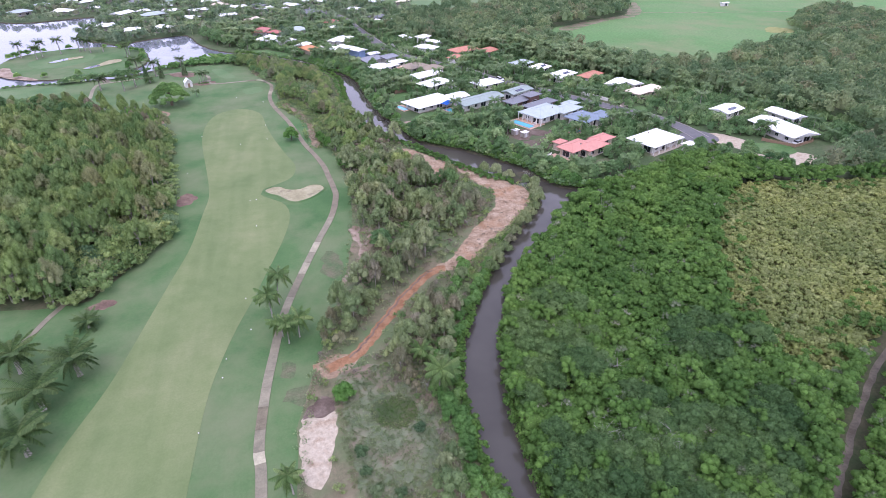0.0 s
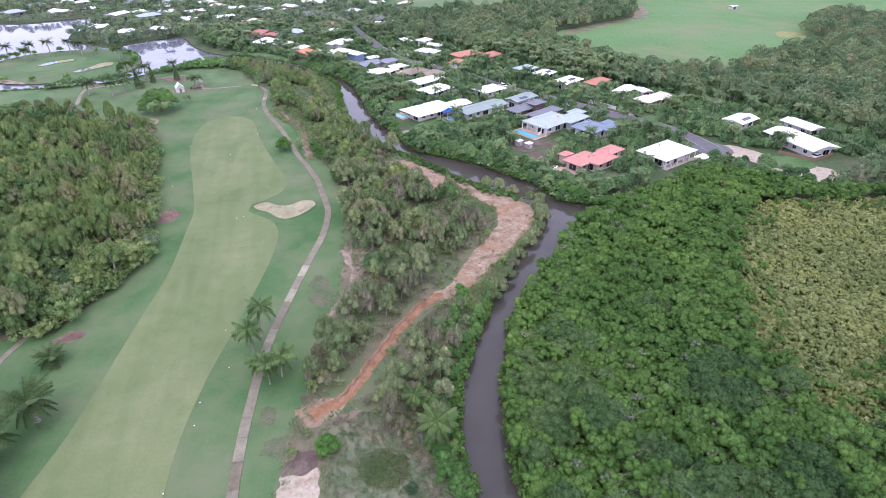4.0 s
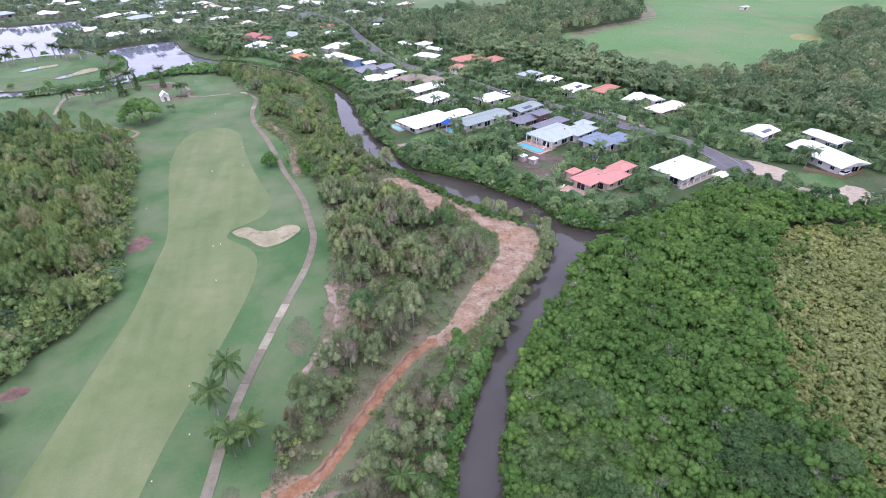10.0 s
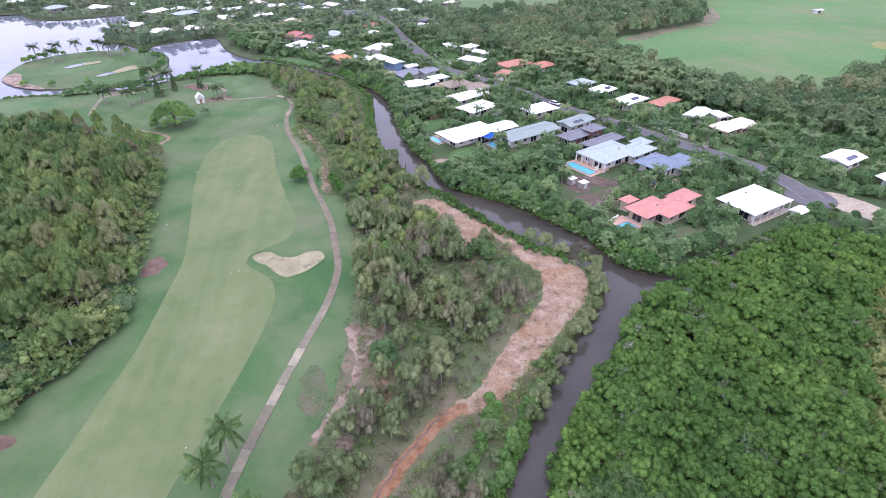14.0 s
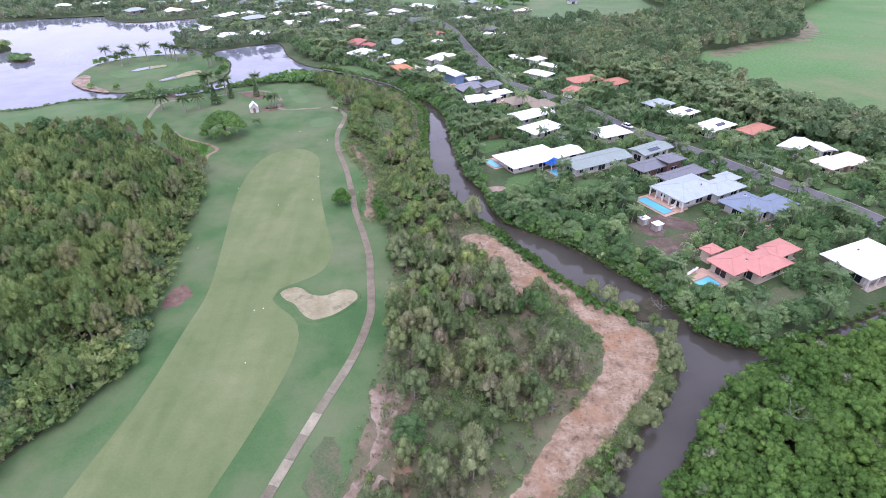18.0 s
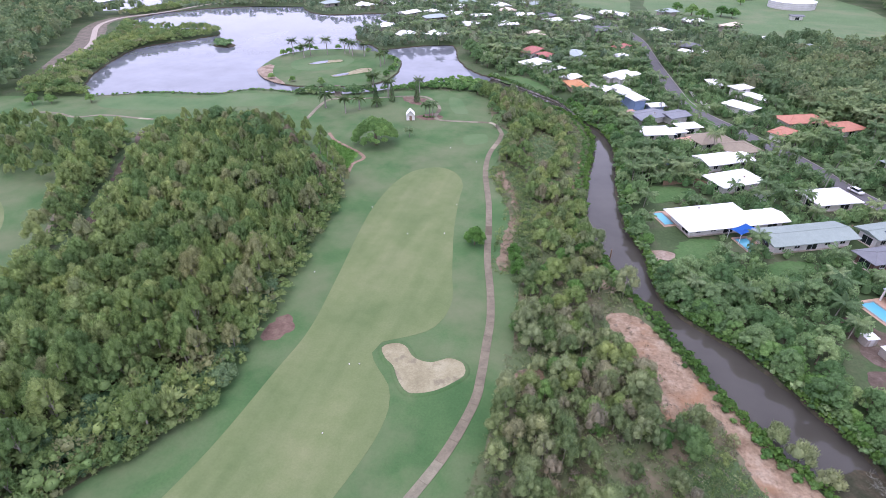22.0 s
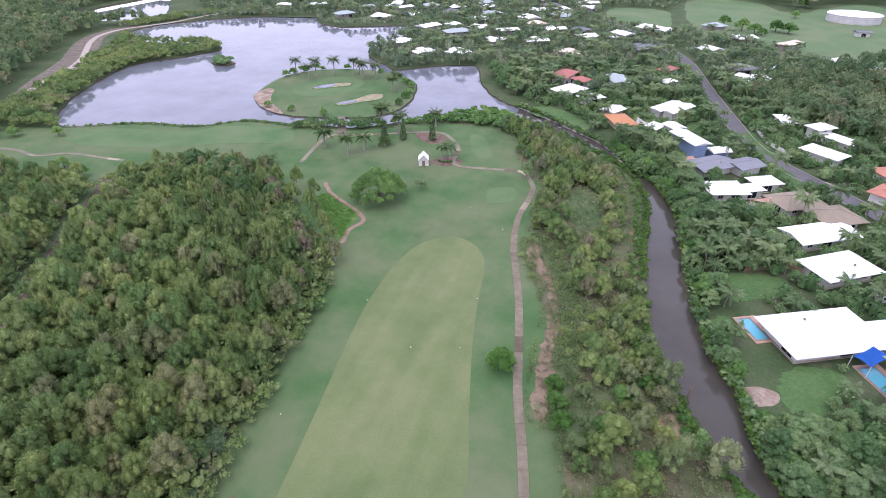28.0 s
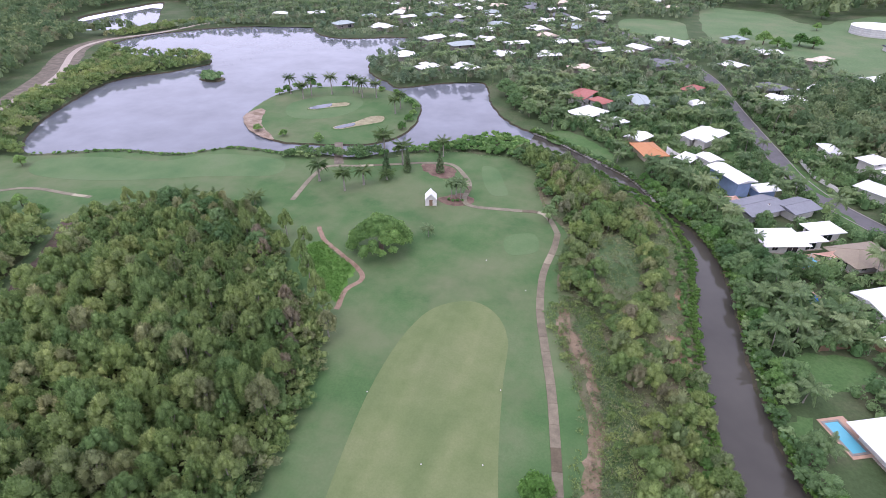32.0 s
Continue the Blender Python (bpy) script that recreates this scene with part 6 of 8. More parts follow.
# scrub between the cart path and the creek
SCRUB = loop_of([(-15, 66), (-10, 79), (-5, 95), (0, 108), (1.5, 124), (2, 140), (2.5, 150), (1.5, 163), (0, 175), (-2.5, 190), (-5.5, 203), (-9, 216), (-13.5, 231), (-17.5, 246), (-19.5, 262), (-20, 276), (-25, 288), (-29, 300), (-36, 314), (-46, 326), (-40, 336), (-21, 325), (-10, 312), (0, 300), (8, 281), (10, 261), (10, 236), (12, 213), (16, 197), (22, 185), (28, 175), (33, 166), (38, 157), (45, 147), (52, 138), (54, 128), (44, 114), (36, 104), (26, 92), (19, 80), (14, 70), (11, 60), (9, 46), (8, 38), (-2, 40), (-8, 62)])
sheet("scrub_ground", wobble(loop_of([(-20, -60), (-17, 44), (-16, 58), (-13.5, 68), (-10, 79), (-6, 93), (-2.5, 107), (0.3, 125), (1.3, 136), (2.3, 148), (1.3, 160), (0.3, 172), (-2, 185), (-6, 198), (-8, 209), (-11, 218), (-16, 232), (-19, 246), (-21, 260), (-21, 276), (-27, 286), (-32, 296), (-35, 310), (-41, 334), (-22, 325), (-10.5, 313), (1, 301), (9, 281), (11, 261), (11, 236), (13, 214), (17, 197), (23, 185), (28, 176), (33, 167), (38, 158), (43, 150), (47, 144.6), (52.4, 140.6), (56.5, 134), (56.6, 126), (52.5, 119.4), (46.6, 113.4), (38.6, 105.4), (28, 92), (21, 81), (16, 71), (13, 62), (11, 46), (12, 35), (13, 0), (12, -60)], 2.0), 0.6), 0.042, M["scrub_floor"], "dry grassy scrub ground with bare brown soil", "ground")
thicket(np.vstack([spots(loop_of(q, 2.0), 0.9, [], 83) for q in GRASSY]), K["scrub_tuft"], "clearing_grass", "tall grey-green tussocks in the clearings", "grass", (0.4, 0.9), "wood_leaf")
DIRT = loop_of(DIRT_EDGE_A + DIRT_EDGE_B, 2.0)
thicket(spots(DIRT, 0.85, [], 81, 0.9), K["clod"], "clods", "clods and rubble on the earth track", "rubble", (0.25, 1.0), "earth")
thicket(spots(DIRT, 3.4, [], 82, 1.2), K["scrub_tuft"], "track_weeds", "scattered dry weeds on the earth track", "weeds", (0.3, 0.8), "dry_leaf")
CLEARING = loop_of([(-12, 62), (-8, 67), (2, 62), (6, 52), (6, 42), (-2, 40), (-8, 44)])
strip = np.array([(54, 137), (54.5, 131), (50, 124), (44, 117), (37, 110), (30.5, 104), (25, 97)], float)
north_bank = spline(CREEK_WEST[22:], False, 2.0)
avoid = [in_water, within(DIRT), *[within(loop_of(q, 2.0)) for q in (*GRASSY, BARE)], lambda x, y: (near_line(strip, x, y) < 6.5) & (x - y > -88) & (y > 98), clear_of(np.vstack([DIRT, DIRT[:1]]), 2.6), lambda x, y: (y > 235) & (near_line(north_bank, x, y) < 7.5), clear_of([(22, 171), (29, 164), (36, 158), (43, 146), (49, 135), (45, 123), (38, 115), (31, 107.5), (25, 101), (17, 95.5)], 2.6), clear_of(orange_line, 3.8), within(CLEARING), clear_of([(15, 191), (18.5, 187)], 2.6), clear_of([(-10.5, 70), (-4, 71.5)], 3.2), clear_of([(9, 60), (8, 53)], 3.4), clear_of([(1, 121), (1, 110), (-1, 103), (-6, 95)], 3.6), within(loop_of([(-13, 275), (-5, 279), (-1, 268), (-1.5, 250), (-9.5, 250)]))]
WEEDY = loop_of([(-21, 240), (-18, 247), (-11, 245), (-6.5, 232), (-5.5, 225), (-1.5, 221), (0, 217), (-1.5, 210), (0, 204), (0, 194), (-2, 186), (-8, 184), (-10, 200), (-11, 215), (-15, 226)], 2.0)
HERBS = loop_of([(-15, 269), (-10, 255), (-6.6, 242), (-4.4, 254), (-1, 264), (-4, 275)], 2.0)
weedy_ring = np.vstack([WEEDY, WEEDY[:1]])
avoid += [within(WEEDY), within(HERBS), clear_of(weedy_ring, 0.9)]
open_noise = lambda x, y: np.array([noise.noise((a * 0.06, b * 0.06, 5.0)) < (-0.04 if b < 112 else -0.22) for a, b in zip(x, y)], bool)
scrub_pts = rng.permutation(spots(SCRUB, 4.0, avoid + [open_noise], 8))
lush = rng.permutation(spots(SCRUB, 5.2, avoid + [lambda x, y: y < 142], 52))
plant(lush[:16], K["round"], "creekside_tree", "dark leafy green tree in the scrub", "tree", "leafy trees of the scrub", (0.6, 1.0))
plant(lush[16:90], K["scrub_green"], "creekside_tree", "grey-green leafy tree in the scrub", "tree", "leafy trees of the scrub", (0.7, 1.2))
near_pts = scrub_pts[:299]
dry_share = rng.random(len(near_pts)) < np.where(near_pts[:, 1] < 150, 0.34, 0.07)
full = near_pts[~dry_share]
rounded = rng.random(len(full)) < np.where(full[:, 1] > 190, 0.9, np.where(full[:, 1] > 150, 0.55, 0.25))
green_part = rounded & (full[:, 1] > 195)
plant(full[green_part], K["scrub_green"], "scrub_tree", "bushy green tree beside the upper creek", "tree", "bushy trees of the scrub", (0.65, 1.2))
plant(full[rounded & ~green_part], K["scrub_round"], "scrub_tree", "rounded olive-green bushy tree on dry ground", "tree", "bushy trees of the scrub", (0.7, 1.3))
plant(full[~rounded], K["scrub"], "scrub_tree", "olive-green feathery scrub tree on dry ground", "tree", "trees of the scrub", (0.8, 1.35))
plant(near_pts[dry_share], K["scrub_dry"], "scrub_tree", "grey-brown half-bare scrub tree on dry ground", "tree", "dry trees of the scrub", (0.6, 1.2))
thicket(np.vstack([scrub_pts[299:], spots(SCRUB, 6.0, avoid, 9)]), K["scrub_low"], "scrub_thicket", "grey-olive feathery scrub growth", "scrub", (0.45, 1.0), "scrub_leaf")
thicket(spots(SCRUB, 4.2, avoid + [lambda x, y: y < 188], 91), K["willow"], "northern_scrub", "dense pale olive-green scrub trees beside the creek", "scrub", (0.5, 1.15), "wood_leaf")
thicket(np.vstack([spots(SCRUB, 4.6, avoid + [lambda x, y: y > 185], 10), spots(SCRUB, 9.0, avoid + [lambda x, y: y < 185], 10)]), K["dry"], "dry_brush", "low dry brown and grey brushwood", "brushwood", (0.3, 0.75), "dry_leaf")
thicket(spots(SCRUB, 1.6, [in_water, within(DIRT), within(CLEARING), clear_of(orange_line, 1.6), lambda x, y: (y < 115) & (np.sin(x * 9.1 + y * 5.3) < 0.0)], 61), K["scrub_tuft"], "scrub_tussocks", "low grey-green tussocks and weeds", "weeds", (0.6, 1.5), "scrub_leaf")
thicket(spots(SCRUB, 3.4, [in_water, within(DIRT), within(CLEARING), clear_of(orange_line, 1.6), lambda x, y: y > 150], 62), K["scrub_tuft"], "dry_tussocks", "low dry brown tussocks", "weeds", (0.6, 1.4), "dry_leaf")
thicket(spots(loop_of([(-14, 70), (-4, 92), (1, 112), (3, 150), (20, 170), (50, 132), (30, 96), (14, 72), (8, 38), (-10, 40)]), 4.6, [in_water, within(DIRT), within(CLEARING), clear_of(orange_line, 2)], 11), K["under"], "green_undergrowth", "low green bushes in the scrub", "bushes", (0.35, 0.8), "wood_leaf")
thicket(spots(loop_of([(26, 92), (38, 105), (46, 113), (52, 119), (57, 126), (57, 134), (52, 141), (49, 139), (51.5, 131), (47, 123), (41, 116.5), (34, 109.5), (27.5, 102), (22, 95)], 2.0), 1.0, [in_water, within(DIRT)], 84), K["scrub_tuft"], "bank_tussocks", "rough grey-green tussocks between the track and the creek", "weeds", (0.5, 1.5), "wood_leaf")
thicket(spots(WEEDY, 1.15, [lambda x, y: near_line(np.array([(-16.5, 240), (-12, 229), (-8.5, 217), (-7.8, 204), (-6.6, 186)]), x, y) < 1.6], 85), K["scrub_tuft"], "herbs", "low leafy green herbs on the weedy ground", "herbs", (0.5, 1.5), "wood_leaf")
thicket(spots(WEEDY, 5.5, [lambda x, y: near_line(np.array([(-16.5, 240), (-12, 229), (-8.5, 217), (-7.8, 204), (-6.6, 186)]), x, y) < 2.6], 86), K["under"], "low_bushes", "low green bushes among the weeds", "bushes", (0.35, 0.75), "wood_leaf")
west_bank = spline(CREEK_WEST[4:], False, 1.9)
bank_pts = np.array([p + q * (rng.uniform(0.3, 2.2) if p[1] < 203 else rng.uniform(1.9, 3.4)) for p, q in zip(west_bank, sides(west_bank))])
low_bank = (bank_pts[:, 1] > 138) & (bank_pts[:, 1] < 186)
north_part = bank_pts[:, 1] > 215
plant(bank_pts[north_part], K["bush"], "bank_bush", "low leafy bush on the upper creek bank", "bush", "bushes on the upper creek bank", (0.35, 0.65))
plant(bank_pts[((bank_pts[:, 1] < 100) | (bank_pts[:, 1] > 140)) & ~low_bank & ~north_part], K["bush"], "bank_bush", "leafy green bush on the creek bank", "bush", "bushes on the creek bank", (0.55, 1.05))
plant(bank_pts[low_bank], K["bush"], "bank_bush", "small leafy green bush between the creek and the earth track", "bush", "low bushes on the creek bank", (0.35, 0.65))
plant([(57, 137.5), (57.6, 132.5), (57.4, 128.6), (56.2, 124.6), (53.4, 120.4), (50.2, 116.6), (46.4, 112.4), (42.8, 108.4), (39.4, 104.6), (36.2, 100.6), (33, 96.4), (30.6, 93.4), (53, 143), (59.6, 136.2), (50, 146.5), (47, 150)], K["willow"], "bank_willow", "rounded grey-green bush leaning over the creek", "bush", "bushes on the bend", (0.85, 1.25))
south_bank = np.array([(12 - 1.5 - 3 * rng.random(), y) for y in np.arange(36, 100, 2.0)]) + np.array([(max(0, (y - 60)) * 0.42, 0) for y in np.arange(36, 100, 2.0)])
plant(south_bank[~inside(WATER, south_bank[:, 0], south_bank[:, 1])], K["round"], "bank_tree", "rounded leafy green tree on the creek bank", "tree", "trees on the creek bank", (0.45, 0.8))

# low growth that hangs over the water's edge
shore = np.vstack([spline(CREEK_WEST[3:], False, 1.0), spline(CREEK_EAST, False, 1.0)])
shore_n = np.vstack([sides(spline(CREEK_WEST[3:], False, 1.0)), sides(spline(CREEK_EAST, False, 1.0))])
shore = np.array([p + q * (rng.uniform(-0.5, 0.8) + 0.9 * noise.noise((p[0] * 0.11, p[1] * 0.11, 3.0))) for p, q in zip(np.vstack([shore, shore]), np.vstack([shore_n, shore_n]))])
shore = shore[(shore[:, 1] > 8) & ~((shore[:, 1] > 100) & (shore[:, 1] < 140) & (shore[:, 0] < 60) & (shore[:, 0] > 40) & (shore[:, 0] - shore[:, 1] < -56))]
east_line = spline(CREEK_EAST[:19], False, 0.9)
overhang = np.array([p + q * (rng.uniform(-0.3, 1.2) + 0.8 * noise.noise((p[0] * 0.13, p[1] * 0.13, 8.0))) for p, q in zip(east_line, sides(east_line))])
thicket(overhang, K["fringe"], "overhanging_growth", "leafy growth hanging over the water below the gardens", "bushes", (0.6, 1.8), "dark_leaf")
thicket(shore, K["fringe"], "waterside_growth", "low green growth hanging over the creek", "bushes", (0.6, 1.3), "mangrove")

# gardens beyond the creek
east_bank = spline(CREEK_EAST[1:17], False, 3.0)
e_pts = np.array([p + q * rng.uniform(1.3, 3.8) for p, q in zip(east_bank, sides(east_bank))])
e_pts = e_pts[(e_pts[:, 1] < 322) | (e_pts[:, 0] < -38)]
e_pts = e_pts[near_line(np.array([(27, 202.5), (34, 203.5)]), e_pts[:, 0], e_pts[:, 1]) > 3.5]
plant(e_pts[~((e_pts[:, 1] > 209) & (e_pts[:, 1] < 231) & (e_pts[:, 0] > 23.4))], K["round"], "garden_bush", "dense leafy green bush above the creek", "bush", "bushes above the creek", (0.45, 1.25))
lean = spline(CREEK_EAST[3:17], False, 4.2)
lean = np.array([p + q * rng.uniform(0.2, 2.4) for p, q in zip(lean, sides(lean))])
landing = np.array([(27, 202.5), (34, 203.5)])
lean = lean[lean[:, 1] < 318]
lean = lean[near_line(landing, lean[:, 0], lean[:, 1]) > 4.5]
plant(lean[rng.random(len(lean)) < 0.72], K["garden"], "overhanging_tree", "dark leafy tree leaning over the creek", "tree", "trees over the creek", (0.45, 0.85))
plant([(31.6, 189.4), (33.6, 184), (38.9, 189.3), (41.5, 181.5), (44, 178), (36, 193), (47, 186), (53.9, 189.3), (58, 192), (62.3, 191.8), (47.6, 172.2), (52.1, 167), (57, 160), (43, 192)], K["garden"], "garden_tree", "large dark leafy tree above the creek", "tree", "large trees above the creek", (0.7, 1.05))
BELT = loop_of([(-29, 347.5), (-3, 324.5), (8.5, 305), (18.5, 287), (22.5, 266), (23.5, 238), (25.5, 215.5), (30.5, 202), (33.5, 189), (40.5, 181.5), (49.5, 174), (57.5, 164), (64.5, 154), (67, 145), (69, 139), (72, 134), (80, 133), (97, 139), (98, 143), (82, 139), (75, 140), (71, 148), (67, 160), (58, 172), (52, 182), (46, 190), (40, 198), (36, 210), (31, 224), (30, 240), (28, 268), (24, 290), (14, 308), (2, 328), (-26, 352)], 2.0)
GARDENS = loop_of([(-42, 365), (-28, 352), (0, 326), (12, 304), (22, 287), (26, 262), (27, 235), (30, 214), (35, 200), (40, 188), (52, 178), (62, 168), (70, 152), (76, 141), (90, 141), (110, 149), (135, 160), (190, 142), (212, 165), (200, 220), (170, 250), (140, 300), (110, 345), (60, 400), (40, 445), (-60, 420)])
lawn_loops = [loop_of(l, 2.0) for l in LAWNS]
on_lawn = lambda x, y: np.any([inside(l, x, y) for l in lawn_loops], axis=0)
OPEN_YARDS = [loop_of(q, 2.0) for q in ([(48, 218), (54, 222), (58, 216), (53, 211), (49, 211)], [(72, 194), (80, 196), (88, 190), (90, 182), (82, 177), (74, 176)], [(70, 157), (77, 159.5), (82, 152), (75, 148)], [(64, 169), (70, 163), (77, 168), (84, 176), (80, 184), (70, 183)], [(131, 171), (130, 158), (136, 152), (147, 153), (150, 162), (144, 171)], [(132, 166), (176, 145), (172, 132), (134, 152)], [(25.5, 230), (37, 233), (41, 215), (34, 206), (28.5, 212)], [(26, 204), (32, 207.5), (37, 206), (35, 200.5), (29, 198.5)])]
in_yard = lambda x, y: np.any([inside(l, x, y) for l in OPEN_YARDS], axis=0)
g_avoid = [in_water, on_house, clear_of(road_line, 4.6), on_lawn, in_yard]
GROVES = [loop_of([(22, 260), (30, 262), (44, 252), (42, 246), (32, 243), (26, 240), (23, 246)], 2.0), loop_of([(2, 322), (10, 313), (17, 303), (21, 288), (23, 276), (27, 280), (25, 296), (14, 318), (4, 332)], 2.0)]
belt = rng.permutation(spots(BELT, 3.9, [in_water, on_house, on_lawn, in_yard, within(GROVES[0]), lambda x, y: (x < 0) & (y > 318) & (np.sin(x * 7.7 + y * 3.1) < 0.6), clear_of(spline(CREEK_EAST[:19], False, 1.0), 2.4)], 41))
plant(belt[:150], K["garden"], "bank_tree", "dense leafy tree in a garden above the creek", "tree", "trees above the creek", (0.5, 0.95))
plant(belt[150:], K["round"], "leafy_bush", "bright green leafy bush in a garden above the creek", "bush", "leafy bushes above the creek", (0.5, 1.0))
far_palms(spots(BELT, 12.0, [in_water, on_house, on_lawn], 42), GARDEN_PALMS, "palm with arching fronds above the creek", "creek palms", (0.6, 0.95))
far_palms(np.vstack([spots(q, 4.0, [in_water, on_house, on_lawn], 43) for q in GROVES]), GARDEN_PALMS, "feathery palm in a dense grove above the creek", "grove palms", (0.6, 0.9))
gp = rng.permutation(spots(GARDENS, 5.6, g_avoid, 12))
plant(gp[:180], K["garden"], "garden_tree", "dark green leafy garden tree between houses", "tree", "garden trees", (0.4, 0.88))
thicket(np.vstack([gp[180:], spots(GARDENS, 4.0, g_avoid, 13)]), K["round_low"], "garden_shrubbery", "mixed green garden shrubs and hedges", "shrubs", (0.4, 1.0), "dark_leaf")
few_south = lambda x, y: (y < 203) & (np.sin(x * 12.9 + y * 78.2) < 0.35)
far_palms(rng.permutation(spots(GARDENS, 9.5, g_avoid + [few_south], 14))[:200], GARDEN_PALMS, "garden palm with arching green fronds", "garden palms", (0.6, 1.05))

thicket(spots(GARDENS, 8.0, g_avoid + [few_south] + [lambda x, y: on_house(x, y, 2.0)], 72), K["palm_mid"], "garden_palm_grove", "clumps of arching green palms between the houses", "palms", (0.5, 0.95), "palm_leaf")
# woods beyond the houses, along the pasture and to the distance
FOREST_E = loop_of([(230, 95), (185, 112), (150, 120), (136, 132), (118, 142), (138, 152), (190, 138), (205, 152), (185, 205), (150, 240), (125, 290), (95, 335), (56, 385), (60, 440), (100, 460), (140, 480), (172, 384), (157, 350), (157, 318), (170, 292), (176, 270), (188, 257), (205, 251), (214, 248), (229, 257), (255, 275), (279, 286), (298, 288), (330, 300), (400, 320), (400, 150), (260, 80)], 6.0)
thicket(spots(FOREST_E, 5.6, [in_water, on_house, clear_of(road_line, 5), lambda x, y: (x < 152) & (y < 156), within(loop_of([(134, 166), (190, 172), (190, 145), (176, 130), (160, 122), (145, 126), (134, 152)]))], 15), K["far"], "eastern_forest", "dense mixed green forest beside the houses", "forest", (0.8, 1.35), "forest_leaf")
plant(spots(loop_of([(112, 140), (120, 146), (134, 151), (150, 146), (152, 122), (137, 131), (120, 138)]), 4.6, [in_yard], 71), K["garden"], "creek_tree", "dense dark green tree between the mangroves and the houses", "tree", "trees beside the mangroves", (0.45, 0.8))
thicket(spots(loop_of([(343, 336), (349, 327), (358, 320), (366, 300), (440, 330), (450, 400), (415, 392), (388, 374)], 4), 5.0, [], 16), K["far"], "field_copse", "rounded copse at the edge of the pasture", "copse", (0.8, 1.25), "forest_leaf")
patch([(325, 336), (340, 352), (350, 343), (341, 329)], "olive_floor", "bare_margin", "dry brown margin beside the copse", z=0.065, rag=1.5)
TOWN = loop_of([(-62, 392), (-56, 376), (-40, 372), (60, 405), (62, 440), (100, 455), (112, 462), (100, 486), (80, 512), (55, 533), (36, 552), (16, 552), (-6, 566), (-28, 592), (-28, 645), (0, 656), (24, 648), (34, 690), (60, 745), (30, 790), (-330, 790), (-430, 640), (-340, 520), (-240, 527), (-165, 524), (-150, 480), (-143, 450), (-144, 428), (-136, 411), (-116, 402), (-105, 410), (-80, 418)], 6.0)
t_avoid = [in_water, on_house, clear_of(road_line, 4.2)]
# these trees wear the leaf colour with distance haze mixed in
thicket(spots(TOWN, 6.6, t_avoid, 19), K["far_low"], "distant_garden_trees", "distant dark green trees among the houses", "trees", (0.4, 0.88), "hazy_leaf")
thicket(spots(TOWN, 10.5, t_avoid, 20), K["palm_far"], "distant_palms", "distant garden palms among the houses", "palms", (0.7, 1.2), "palm_leaf")
thicket(spots(loop_of([(98, 332), (126, 288), (150, 240), (168, 250), (146, 300), (116, 345)], 4.0), 4.6, [on_house, clear_of(road_line, 5)], 73), K["palm_mid"], "forest_palms", "dense stand of palms at the forest's edge", "palms", (0.9, 1.25), "palm_leaf")
FOREST_NE = loop_of([(146, 458), (178, 388), (200, 390), (262, 428), (300, 492), (330, 532), (420, 642), (300, 702), (262, 702), (222, 640), (206, 505)], 6.0)
thicket(spots(FOREST_NE, 6.5, [], 31), K["far_low"], "far_forest", "dense green forest between two pastures", "forest", (0.9, 1.5), "forest_leaf")
north_shore = spline(LAKE_SHORE[-4:] + LAKE_NORTH[:17], False, 3.2)
# far shore in the same haze-paled leaf colour
thicket(np.vstack([np.array([p + q * rng.uniform(a, b) for p, q in zip(north_shore, sides(north_shore))]) for a, b in ((0.5, 4.0), (4.0, 9.0))]), K["far"], "lake_edge_trees", "trees and bushes crowding the far lake shore", "trees", (0.25, 0.8), "hazy_leaf")
NORTH = loop_of([(-430, 640), (-330, 790), (-60, 790), (30, 766), (55, 742), (98, 722), (114, 682), (128, 676), (143, 698), (190, 738), (222, 650), (262, 702), (300, 702), (420, 650), (420, 960), (-620, 960), (-620, 640)], 12.0)
plant([(77, 563), (81, 558), (99, 569), (92, 575), (70, 572), (60, 590), (116, 640), (132, 700)], K["round"], "field_tree", "single leafy tree in the tank field", "tree", "field trees", (1.4, 2.3))
thicket(spots(NORTH, 13, [], 21), K["far_low"], "northern_forest", "distant forest beyond the town", "forest", (1.6, 2.4), "forest_leaf")
LAKE_WOODS = loop_of([(-252, 252), (-268, 284), (-284, 303), (-302, 324), (-318, 347), (-344, 383), (-359, 402), (-363, 440), (-354, 474), (-378, 455), (-394, 470), (-412, 505), (-420, 560), (-420, 640), (-520, 640), (-520, 220), (-300, 236)], 8.0)
thicket(spots(LAKE_WOODS, 6.4, [in_water, within(loop_of([(-452, 500), (-412, 448), (-372, 456), (-356, 480), (-400, 556), (-446, 600), (-460, 545)]))], 22), K["far_low"], "lake_forest", "dense olive-green forest beyond the lake", "forest", (0.85, 1.4), "forest_leaf")
SHORE_W = loop_of([(-216, 268), (-226, 276), (-236, 288), (-249, 311), (-258, 332), (-263, 348), (-264, 360), (-258, 374), (-247, 392), (-243, 404), (-250, 415), (-266, 416), (-285, 410), (-303, 408), (-328, 418), (-322, 405), (-306, 385), (-300, 370), (-286, 345), (-274, 320), (-266, 304), (-262, 290), (-246, 262)], 4.0)
plant([(-312, 402), (-300, 403), (-290, 405), (-264, 408), (-259, 411), (-272, 409), (-282, 404)], K["garden"], "spit_tree", "dark bushy tree on the lake spit", "tree", "trees on the spit", (0.7, 1.1))
